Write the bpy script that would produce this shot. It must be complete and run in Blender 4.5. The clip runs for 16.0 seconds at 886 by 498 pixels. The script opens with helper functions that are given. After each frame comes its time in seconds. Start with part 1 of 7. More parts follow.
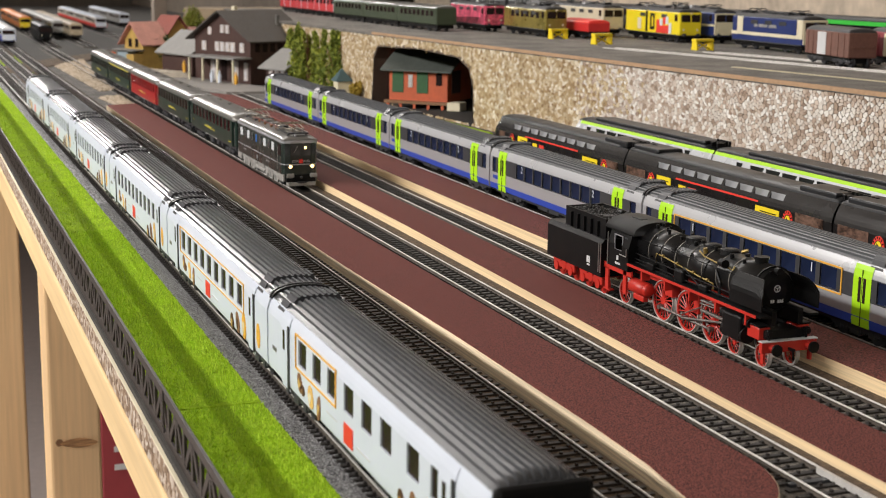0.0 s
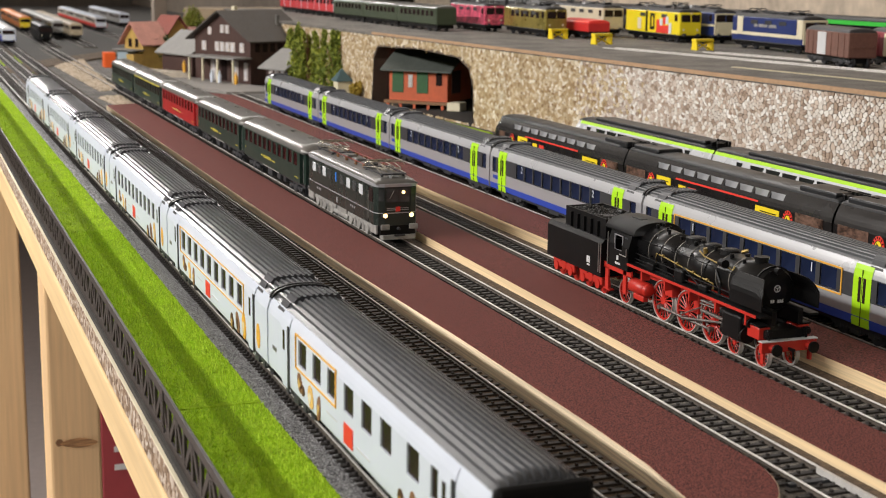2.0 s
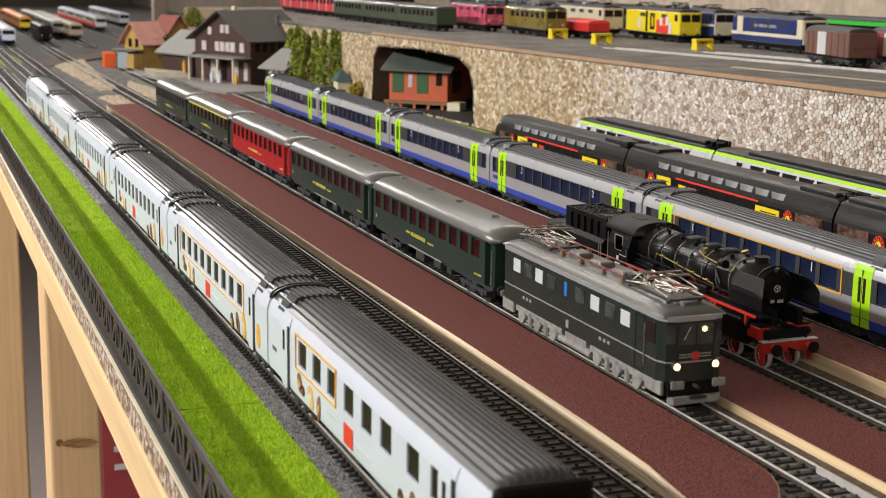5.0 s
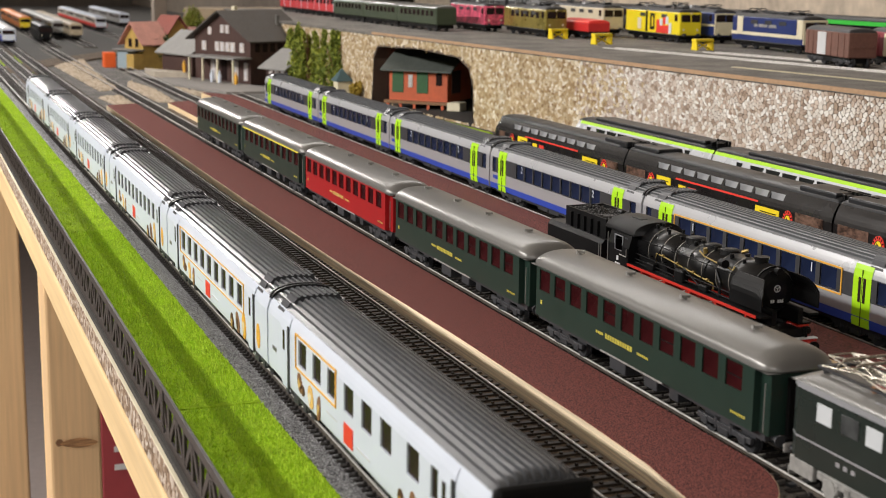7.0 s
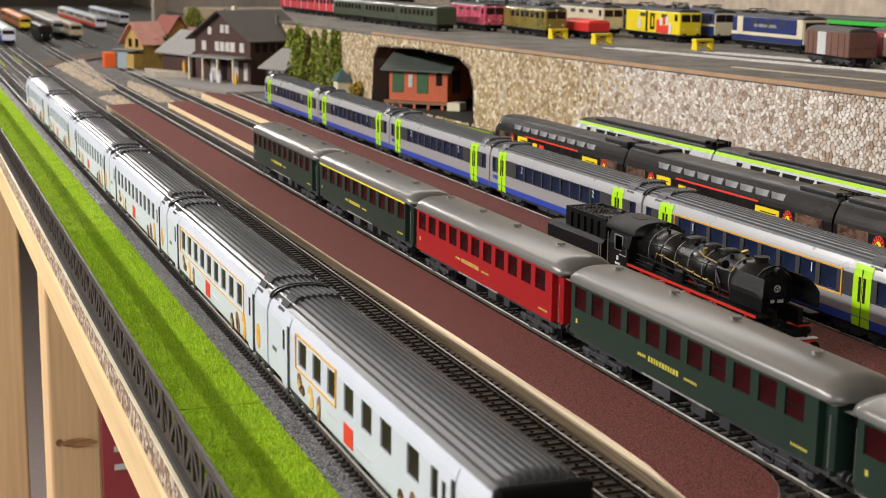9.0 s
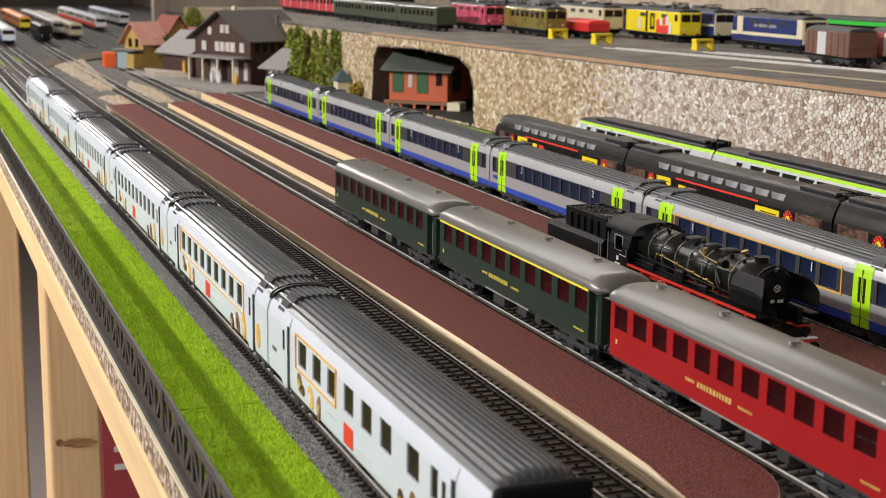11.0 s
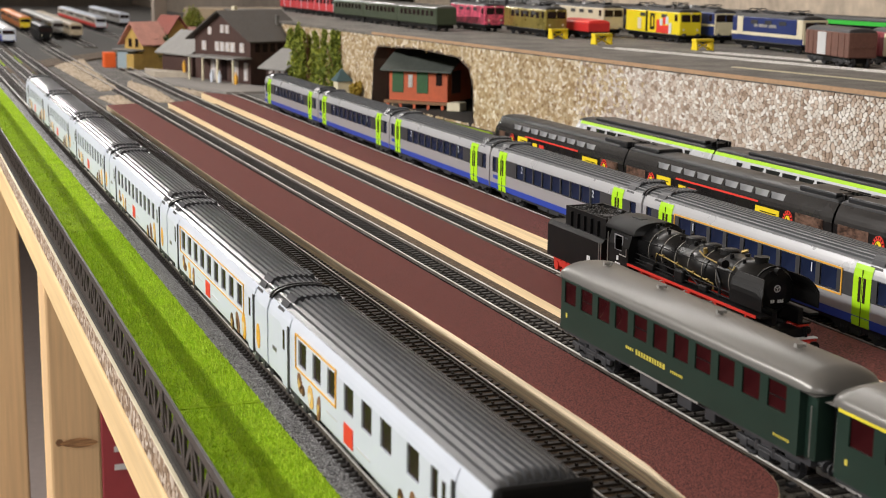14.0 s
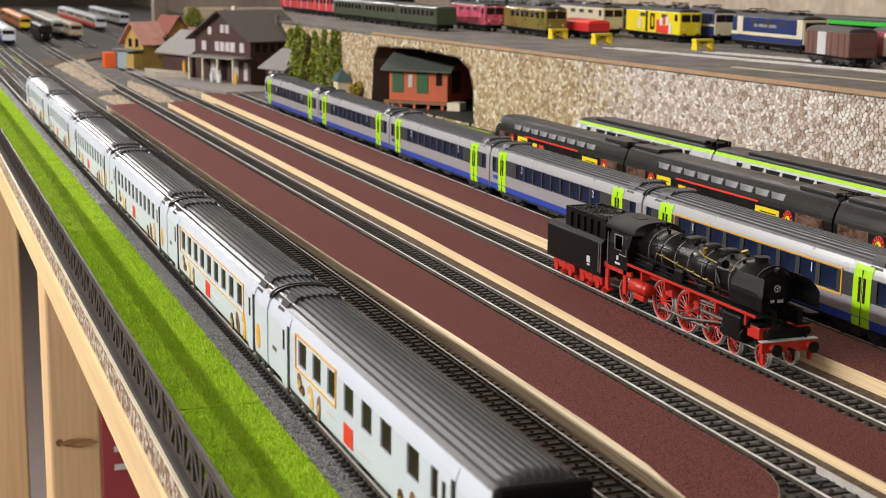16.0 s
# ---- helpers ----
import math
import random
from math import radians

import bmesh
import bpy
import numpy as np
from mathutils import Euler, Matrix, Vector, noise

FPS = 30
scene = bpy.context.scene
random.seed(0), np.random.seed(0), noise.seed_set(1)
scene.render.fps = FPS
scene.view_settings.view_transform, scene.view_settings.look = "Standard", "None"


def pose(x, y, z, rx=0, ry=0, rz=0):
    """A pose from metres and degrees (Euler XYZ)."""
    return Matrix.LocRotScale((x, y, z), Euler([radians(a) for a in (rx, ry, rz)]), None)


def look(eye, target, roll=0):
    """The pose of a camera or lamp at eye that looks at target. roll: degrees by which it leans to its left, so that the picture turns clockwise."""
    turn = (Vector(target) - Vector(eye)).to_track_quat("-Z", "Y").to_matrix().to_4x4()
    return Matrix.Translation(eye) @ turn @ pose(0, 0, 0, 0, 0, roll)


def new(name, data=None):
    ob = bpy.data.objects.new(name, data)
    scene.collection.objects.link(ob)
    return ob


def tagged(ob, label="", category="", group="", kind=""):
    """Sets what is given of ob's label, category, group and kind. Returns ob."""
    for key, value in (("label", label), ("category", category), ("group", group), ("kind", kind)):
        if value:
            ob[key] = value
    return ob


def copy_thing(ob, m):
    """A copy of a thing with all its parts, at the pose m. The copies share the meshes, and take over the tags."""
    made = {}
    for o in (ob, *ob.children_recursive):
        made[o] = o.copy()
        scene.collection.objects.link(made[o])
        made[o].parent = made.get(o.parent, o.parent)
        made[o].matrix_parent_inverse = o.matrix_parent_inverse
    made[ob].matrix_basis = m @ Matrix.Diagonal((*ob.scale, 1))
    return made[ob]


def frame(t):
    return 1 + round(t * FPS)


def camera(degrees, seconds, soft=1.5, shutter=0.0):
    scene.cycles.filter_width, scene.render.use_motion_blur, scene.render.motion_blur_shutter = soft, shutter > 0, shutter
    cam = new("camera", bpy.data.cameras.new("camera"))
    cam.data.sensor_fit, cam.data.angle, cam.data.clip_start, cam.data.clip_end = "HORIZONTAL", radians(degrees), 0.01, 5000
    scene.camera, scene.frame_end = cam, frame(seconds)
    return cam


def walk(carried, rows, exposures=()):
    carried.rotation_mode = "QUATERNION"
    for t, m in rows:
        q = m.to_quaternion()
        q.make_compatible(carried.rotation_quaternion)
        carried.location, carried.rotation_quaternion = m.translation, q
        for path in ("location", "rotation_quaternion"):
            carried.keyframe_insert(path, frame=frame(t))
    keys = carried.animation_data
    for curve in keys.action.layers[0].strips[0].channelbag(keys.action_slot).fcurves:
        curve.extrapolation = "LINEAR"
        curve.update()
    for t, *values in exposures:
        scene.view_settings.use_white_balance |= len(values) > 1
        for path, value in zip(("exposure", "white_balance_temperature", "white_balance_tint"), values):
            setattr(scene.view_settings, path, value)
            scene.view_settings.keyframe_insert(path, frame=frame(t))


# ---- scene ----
# A model railway yard at 1:87. z = 0 is the top of the rails; the tracks run along y.
cam = camera(34.823, 16.0, 1.0, 0.12)
cam.data.dof.use_dof, cam.data.dof.focus_distance, cam.data.dof.aperture_fstop = True, 0.84, 29.0
EYE = (-0.3218, -0.5592, 0.1907)
AIM = (-0.3218 + 0.35043, -0.5592 + 0.91627, 0.1907 - 0.19403)
walk(cam, [(0, look(EYE, AIM, 0.784)), (16, look(EYE, AIM, 0.784))])

# ---- light ----
world = bpy.data.worlds.new("world")
scene.world = world
world.use_nodes = True
world.node_tree.nodes["Background"].inputs[0].default_value = (1.0, 0.93, 0.84, 1)
world.node_tree.nodes["Background"].inputs[1].default_value = 0.25
scene.view_settings.exposure = 0.0


def unseen_lamp(eye, target, size, power):
    """One long area light, in place of unseen room tubes."""
    data = bpy.data.lights.new("unseen_light", "AREA")
    data.shape, data.size, data.size_y, data.energy = "RECTANGLE", size[0], size[1], power
    data.color = (1.0, 0.955, 0.915)
    ob = new("unseen_light", data)
    ob.matrix_world = look(eye, target)
    return ob


unseen_lamp((-1.75, 0.95, 0.92), (0.0, 0.95, 0.0), (2.4, 0.045), 62)
# Unseen overhead fill, then a far light added for streaks on the roofs.
unseen_lamp((0.45, 2.4, 1.5), (0.3, 1.3, 0.0), (2.2, 0.3), 16)
unseen_lamp((-0.25, 4.9, 1.45), (-0.25, 4.0, 0.0), (0.3, 2.6), 62)
# Unseen fill behind the camera, added to brighten the posts.
unseen_lamp((-1.2, -1.7, 0.9), (-0.4, 0.6, -0.5), (1.2, 0.2), 10)


# ---- materials ----
def mat(name, color, rough=0.6, metal=0.0, vary=0.12, grain=600, bump=0.0, spec=0.5, wear=0.0, emit=0.0, coarse=40, stretch=None):
    m = bpy.data.materials.new(name)
    m.use_nodes = True
    n, l = m.node_tree.nodes, m.node_tree.links
    b = n["Principled BSDF"]
    b.inputs["Roughness"].default_value = rough
    b.inputs["Metallic"].default_value = metal
    b.inputs["Specular IOR Level"].default_value = spec
    tc = n.new("ShaderNodeTexCoord")
    src = tc.outputs["Object"]
    if stretch:
        mp = n.new("ShaderNodeMapping")
        mp.inputs["Scale"].default_value = stretch
        l.new(src, mp.inputs[0])
        src = mp.outputs[0]
    a = n.new("ShaderNodeTexNoise")
    a.inputs["Scale"].default_value, a.inputs["Detail"].default_value = grain, 4
    c = n.new("ShaderNodeTexNoise")
    c.inputs["Scale"].default_value, c.inputs["Detail"].default_value = coarse, 3
    l.new(src, a.inputs["Vector"])
    l.new(src, c.inputs["Vector"])
    add = n.new("ShaderNodeMath")
    add.operation = "ADD"
    l.new(a.outputs[0], add.inputs[0])
    l.new(c.outputs[0], add.inputs[1])
    r = n.new("ShaderNodeMapRange")
    r.inputs[1].default_value, r.inputs[2].default_value = (0.8, 1.2) if vary >= 0.45 else (0.6, 1.4)
    r.inputs[3].default_value, r.inputs[4].default_value = 1 - vary, 1 + vary
    l.new(add.outputs[0], r.inputs[0])
    mul = n.new("ShaderNodeMixRGB")
    mul.blend_type = "MULTIPLY"
    mul.inputs[0].default_value = 1
    mul.inputs[1].default_value = (*color, 1)
    l.new(r.outputs[0], mul.inputs[2])
    l.new(mul.outputs[0], b.inputs["Base Color"])
    rr = n.new("ShaderNodeMapRange")
    rr.inputs[1].default_value, rr.inputs[2].default_value = 0.3, 0.7
    uneven = min(0.08, 0.01 + vary * 0.3)
    rr.inputs[3].default_value, rr.inputs[4].default_value = max(0, rough - uneven), min(1, rough + uneven)
    l.new(c.outputs[0], rr.inputs[0])
    l.new(rr.outputs[0], b.inputs["Roughness"])
    if bump:
        bp = n.new("ShaderNodeBump")
        bp.inputs["Strength"].default_value, bp.inputs["Distance"].default_value = bump, 0.0006
        l.new(a.outputs[0], bp.inputs["Height"])
        l.new(bp.outputs[0], b.inputs["Normal"])
    if emit:
        b.inputs["Emission Color"].default_value = (*color, 1)
        b.inputs["Emission Strength"].default_value = emit
    return m


def island_mat(name, ramp, rough=0.85, grain=900, bump=0.5, island=True):
    """Colour chosen piece by piece from a ramp, with grain on top."""
    m = mat(name, (1, 1, 1), rough, vary=0.16, grain=grain, bump=bump)
    n, l = m.node_tree.nodes, m.node_tree.links
    mul = [x for x in n if x.bl_idname == "ShaderNodeMixRGB"][0]
    if island:
        g = n.new("ShaderNodeNewGeometry").outputs["Random Per Island"]
    else:
        g = n.new("ShaderNodeObjectInfo").outputs["Random"]
    cr = n.new("ShaderNodeValToRGB")
    e = cr.color_ramp.elements
    while len(e) < len(ramp):
        e.new(0.5)
    for i, c in enumerate(ramp):
        e[i].position, e[i].color = i / max(1, len(ramp) - 1), (*c, 1)
    l.new(g, cr.inputs[0])
    l.new(cr.outputs[0], mul.inputs[1])
    return m


def glass_mat(name, color=(0.02, 0.022, 0.028), rough=0.12):
    return mat(name, color, rough, vary=0.3, grain=60, spec=0.08)


M = dict(
    rail=mat("rail_steel", (0.74, 0.72, 0.69), 0.42, 0.45, 0.15, 300),
    railside=mat("rail_rust", (0.075, 0.062, 0.05), 0.6, 0.2, 0.3, 300),
    sleeper=mat("sleeper_plastic", (0.026, 0.022, 0.020), 0.6, 0, 0.3, 900, 0.3),
    sleeper2=mat("sleeper_brown", (0.024, 0.016, 0.011), 0.6, 0, 0.3, 900, 0.3),
    ballast=mat("grey_ballast", (0.165, 0.152, 0.135), 0.9, 0, 0.5, 800, 0.9, coarse=400),
    dark_ballast=mat("dark_ballast", (0.105, 0.072, 0.046), 0.9, 0, 0.5, 1400, 0.9, coarse=300),
    gravel=mat("grey_gravel", (0.24, 0.24, 0.245), 0.92, 0, 1.0, 800, 1.0, coarse=400),
    redpaper=mat("red_brown_platform", (0.155, 0.046, 0.038), 0.85, 0, 0.75, 1500, 1.0, spec=0.25, coarse=1100),
    pine=mat("pine_edge", (0.78, 0.60, 0.36), 0.6, 0, 0.22, 220, 0.1, stretch=(1, 0.05, 6), coarse=150),
    pine_grain=mat("pine_grain", (0.80, 0.66, 0.46), 0.65, 0, 0.44, 500, 0.3, stretch=(1, 0.03, 3), coarse=150),
    pine_post=mat("pine_post", (0.76, 0.52, 0.28), 0.6, 0, 0.18, 60, 0.1, stretch=(4, 4, 0.15), coarse=14),
    pine_beam=mat("pine_beam", (0.78, 0.57, 0.30), 0.55, 0, 0.16, 60, 0.1, stretch=(4, 0.15, 4), coarse=20),
    grass=mat("static_grass", (0.29, 0.45, 0.017), 0.9, 0, 0.35, 500, 0.8, spec=0.1, coarse=60),
    blade=island_mat("grass_fibre", [(0.26, 0.44, 0.012), (0.41, 0.62, 0.02), (0.55, 0.74, 0.05)], 0.8, bump=0),
    board=mat("dark_board", (0.045, 0.041, 0.037), 0.85, 0, 0.35, 400, 0.5),
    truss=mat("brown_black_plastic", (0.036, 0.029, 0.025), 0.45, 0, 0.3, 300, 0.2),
    mortar=mat("mortar", (0.13, 0.095, 0.07), 0.9, 0, 0.3, 700, 0.5),
    deck=mat("grey_deck", (0.16, 0.148, 0.132), 0.8, 0, 0.48, 500, 0.4, coarse=22),
    deckedge=mat("deck_edge_tan", (0.42, 0.27, 0.16), 0.85, 0, 0.2, 300, 0.3),
    white=mat("white_paint", (0.66, 0.715, 0.81), 0.30, 0, 0.03, 60, 0),
    ribroof=mat("grey_ribbed_roof", (0.078, 0.082, 0.089), 0.30, 0.15, 0.03, 60, 0, spec=0.5),
    darkroof=mat("dark_roof_band", (0.020, 0.021, 0.023), 0.36, 0, 0.15, 100, 0, spec=0.3),
    glass=glass_mat("dark_window", (0.026, 0.017, 0.016), 0.2),
    glassblue=glass_mat("blue_dark_window", (0.012, 0.018, 0.045)),
    glassred=glass_mat("red_lit_window", (0.030, 0.005, 0.006)),
    silver=mat("silver_paint", (0.52, 0.53, 0.56), 0.30, 0.5, 0.02, 80, 0),
    lightgrey=mat("light_grey_paint", (0.66, 0.67, 0.68), 0.35, 0.1, 0.05, 80, 0),
    blue=mat("blue_paint", (0.03, 0.07, 0.42), 0.35, 0, 0.06, 80, 0),
    lime=mat("lime_paint", (0.40, 0.74, 0.01), 0.38, 0, 0.05, 80, 0),
    orange=mat("orange_line", (0.80, 0.42, 0.05), 0.4, 0, 0.05, 80, 0),
    red=mat("red_print", (0.78, 0.05, 0.035), 0.4, 0, 0.05, 80, 0),
    brown=mat("brown_print", (0.22, 0.11, 0.05), 0.5, 0, 0.3, 400, 0),
    gold=mat("gold_print", (0.62, 0.42, 0.12), 0.5, 0, 0.2, 400, 0),
    green=mat("dark_green_paint", (0.0145, 0.034, 0.025), 0.36, 0, 0.08, 80, 0),
    locogreen=mat("loco_green_paint", (0.021, 0.029, 0.025), 0.28, 0, 0.08, 80, 0),
    crimson=mat("crimson_paint", (0.34, 0.011, 0.013), 0.35, 0, 0.06, 80, 0),
    greyroof=mat("grey_roof_paint", (0.172, 0.168, 0.158), 0.31, 0.3, 0.02, 60, 0),
    paleyellow=mat("dull_yellow_print", (0.55, 0.48, 0.07), 0.5, 0, 0.15, 400, 0),
    yellow=mat("yellow_print", (0.85, 0.72, 0.05), 0.4, 0, 0.05, 80, 0),
    darkgrey=mat("dark_grey_plastic", (0.035, 0.036, 0.04), 0.5, 0, 0.25, 300, 0.1),
    black=mat("black_plastic", (0.007, 0.007, 0.0072), 0.42, 0, 0.2, 200, 0.05, spec=0.16),
    blackgloss=mat("black_loco_paint", (0.007, 0.007, 0.0072), 0.30, 0, 0.2, 120, 0.04, spec=0.34),
    locored=mat("red_frame_plastic", (0.50, 0.026, 0.016), 0.42, 0, 0.12, 200, 0.05),
    tyresteel=mat("worn_tyre_steel", (0.66, 0.63, 0.60), 0.34, 0.4, 0.2, 200, 0),
    roofgrey=mat("grey_cant_paint", (0.56, 0.57, 0.59), 0.28, 0.35, 0.02, 80, 0),
    band=mat("dull_boiler_band", (0.17, 0.16, 0.14), 0.42, 0.4, 0.2, 200, 0),
    darkribs=mat("dark_ribbed_roof", (0.075, 0.080, 0.086), 0.34, 0.1, 0.03, 60, 0, spec=0.4),
    conductor=mat("dull_red_conductor", (0.22, 0.03, 0.022), 0.45, 0, 0.15, 200, 0),
    darksteel=mat("dull_rod_steel", (0.20, 0.18, 0.165), 0.42, 0.6, 0.2, 200, 0),
    palemetal=mat("pale_nickel_metal", (0.50, 0.46, 0.39), 0.28, 0.75, 0.1, 200, 0),
    steel=mat("bright_steel", (0.42, 0.41, 0.39), 0.38, 0.8, 0.1, 200, 0),
    brass=mat("brass_pipe", (0.32, 0.23, 0.07), 0.4, 0.6, 0.1, 200, 0),
    buff=mat("light_bogie_grey", (0.27, 0.265, 0.25), 0.5, 0, 0.4, 300, 0.1),
    lamp=mat("lit_headlamp", (1.0, 0.66, 0.26), 0.4, 0, 0, 10, 0, emit=3.6),
    # Pale colour stands in for a bright reflection on the pane.
    glintwin=mat("reflection_pale_window", (0.60, 0.63, 0.65), 0.25, 0, 0.05, 40, 0),
    cream=mat("cream_paint", (0.72, 0.66, 0.48), 0.45, 0, 0.08, 80, 0),
    sign=mat("yellow_panel", (0.86, 0.66, 0.02), 0.4, 0, 0.08, 100, 0),
    trainblack=mat("matt_black_paint", (0.014, 0.012, 0.012), 0.28, 0.1, 0.15, 80, 0),
    greybody=mat("dark_silver_paint", (0.034, 0.032, 0.031), 0.25, 0.35, 0.06, 80, 0),
)


# ---- building blocks ----
def part(name, bm, material, parent, label="", smooth=False):
    me = bpy.data.meshes.new(name)
    bm.normal_update()
    bm.to_mesh(me)
    bm.free()
    me.materials.append(M[material] if isinstance(material, str) else material)
    if smooth:
        for p in me.polygons:
            p.use_smooth = True
    ob = new(name, me)
    if parent:
        ob.parent = parent
    return tagged(ob, label)


def thing(name, label, category, group="", kind="", m=None):
    e = new(name)
    e.empty_display_size = 0.01
    if m:
        e.matrix_world = m
    return tagged(e, label, category, group, kind)


def structure(name, bm, material, label, category="", smooth=False):
    ob = part(name, bm, material, None, "", smooth)
    return tagged(ob, label, category or name.split("_")[0], "", "structure")


def B():
    return bmesh.new()


def box(bm, x0, x1, y0, y1, z0, z1, bevel=0.0):
    v = [bm.verts.new((x, y, z)) for x in (x0, x1) for y in (y0, y1) for z in (z0, z1)]
    fs = [bm.faces.new([v[i] for i in q]) for q in ((0, 1, 3, 2), (4, 6, 7, 5), (0, 4, 5, 1), (2, 3, 7, 6), (0, 2, 6, 4), (1, 5, 7, 3))]
    if bevel:
        es = list({e for f in fs for e in f.edges})
        bmesh.ops.bevel(bm, geom=es, offset=bevel, segments=2, affect="EDGES", profile=0.5)
    return bm


def rod(bm, p, q, r, n=8, r2=None):
    p, q = Vector(p), Vector(q)
    d = q - p
    t = d.to_track_quat("Z", "Y").to_matrix()
    r2 = r if r2 is None else r2
    rings = []
    for c, rad in ((p, r), (q, r2)):
        rings.append([bm.verts.new(c + t @ Vector((rad * math.cos(a), rad * math.sin(a), 0))) for a in (2 * math.pi * i / n for i in range(n))])
    for i in range(n):
        bm.faces.new((rings[0][i], rings[0][(i + 1) % n], rings[1][(i + 1) % n], rings[1][i]))
    bm.faces.new(rings[0][::-1])
    bm.faces.new(rings[1])
    return bm


def prism(bm, prof, y0, y1, taper=None):
    """A closed profile (x, z) run along y; both ends are closed. taper: scale of x, and drop of z, at the two ends."""
    a = [bm.verts.new((x, y0, z)) for x, z in prof]
    b = [bm.verts.new((x, y1, z)) for x, z in prof]
    n = len(prof)
    for i in range(n):
        bm.faces.new((a[i], a[(i + 1) % n], b[(i + 1) % n], b[i]))
    bm.faces.new(a[::-1])
    bm.faces.new(b)
    bmesh.ops.recalc_face_normals(bm, faces=bm.faces)
    return bm


def slab(bm, pts, z0, z1):
    """A flat outline (x, y) with thickness."""
    a = [bm.verts.new((x, y, z0)) for x, y in pts]
    b = [bm.verts.new((x, y, z1)) for x, y in pts]
    n = len(pts)
    for i in range(n):
        bm.faces.new((a[i], a[(i + 1) % n], b[(i + 1) % n], b[i]))
    bm.faces.new(a[::-1])
    bm.faces.new(b)
    bmesh.ops.recalc_face_normals(bm, faces=bm.faces)
    return bm


def side_wall(bm, xo, holes, y0, y1, zs, sign=-1, depth=0.0008):
    """A car's side with real window openings. xo(z): the outer half width; holes: (ya, yb, za, zb)."""
    ys = sorted({y0, y1, *(h[0] for h in holes), *(h[1] for h in holes)})
    zz = sorted({*zs, *(h[2] for h in holes), *(h[3] for h in holes)})
    vo, vi = {}, {}

    def vert(d, y, z, inset):
        k = (round(y, 6), round(z, 6))
        if k not in d:
            d[k] = bm.verts.new((sign * (xo(z) - inset), y, z))
        return d[k]
    inside = lambda y, z: any(h[0] < y < h[1] and h[2] < z < h[3] for h in holes)
    for i in range(len(ys) - 1):
        for j in range(len(zz) - 1):
            ya, yb, za, zb = ys[i], ys[i + 1], zz[j], zz[j + 1]
            if not inside((ya + yb) / 2, (za + zb) / 2):
                bm.faces.new([vert(vo, *c, 0) for c in ((ya, za), (yb, za), (yb, zb), (ya, zb))])
    for ya, yb, za, zb in holes:
        c = [(ya, za), (yb, za), (yb, zb), (ya, zb)]
        for k in range(4):
            p, q = c[k], c[(k + 1) % 4]
            bm.faces.new((vert(vo, *p, 0), vert(vo, *q, 0), vert(vi, *q, depth), vert(vi, *p, depth)))
    return bm


def pane_mesh(name, w, h, material, thick=0.0004):
    bm = box(B(), -thick, thick, -w / 2, w / 2, -h / 2, h / 2)
    me = bpy.data.meshes.new(name)
    bm.to_mesh(me)
    bm.free()
    me.materials.append(M[material])
    return me


def put(name, me, parent, m, label=""):
    o = new(name, me)
    o.parent = parent
    o.matrix_basis = m
    return tagged(o, label)


def shared(name, bm, material):
    me = bpy.data.meshes.new(name)
    bm.normal_update()
    bm.to_mesh(me)
    bm.free()
    me.materials.append(M[material] if isinstance(material, str) else material)
    return me


def ring_plate(bm, x, ya, yb, za, zb, w, t=0.0003):
    """A thin raised outline on a side, at half width x (negative side)."""
    for c in ((ya, yb, za, za + w), (ya, yb, zb - w, zb), (ya, ya + w, za + w, zb - w), (yb - w, yb, za + w, zb - w)):
        box(bm, x - t, x + t, *c)
    return bm


# ---- the setting ----
def room():
    structure("floor", box(B(), -3.5, 4.5, -3.0, 7.0, -1.06, -1.0), mat("room_floor", (0.55, 0.47, 0.44), 0.7), "grey floor of the room", "floor")
    wallm = mat("room_wall", (0.5, 0.45, 0.38), 0.9, 0, 0.1, 30, 0.1, coarse=4)
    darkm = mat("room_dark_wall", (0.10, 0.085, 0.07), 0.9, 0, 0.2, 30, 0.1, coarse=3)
    # Unseen walls and ceiling, added to close the room and bounce light.
    structure("wall_west", box(B(), -3.6, -3.5, -3.0, 7.0, -1.0, 1.6), wallm, "plain unseen room wall for bounce light", "wall")
    structure("wall_south", box(B(), -3.6, 4.6, -3.1, -3.0, -1.0, 1.6), wallm, "plain unseen room wall for bounce light", "wall")
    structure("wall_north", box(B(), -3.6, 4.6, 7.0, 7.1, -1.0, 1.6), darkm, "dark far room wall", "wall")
    structure("wall_east", box(B(), 4.5, 4.6, -3.0, 7.0, -1.0, 1.6), wallm, "plain unseen room wall for bounce light", "wall")
    structure("ceiling", box(B(), -3.6, 4.6, -3.1, 7.1, 1.6, 1.7), wallm, "pale unseen ceiling for bounce light", "ceiling")


def wall_x(y):
    """Face of the stone wall that carries the upper deck."""
    return 0.411 - (y - 0.374) * 0.074


def baseboard():
    structure("ground", slab(B(), [(-0.2285, -0.42), (1.6, -0.42), (1.6, 6.5), (-0.2285, 6.5)], -0.03, -0.0062), "board",
              "dark grey layout baseboard under the yard", "ground")
    gravel = slab(B(), [(-0.179, -0.42), (-0.134, -0.42), (-0.134, 2.3), (-0.179, 2.3)], -0.0060, -0.0042)
    structure("gravel_bed", gravel, "gravel", "grey fine gravel strip beside the track", "gravel")


TRACKS = {}


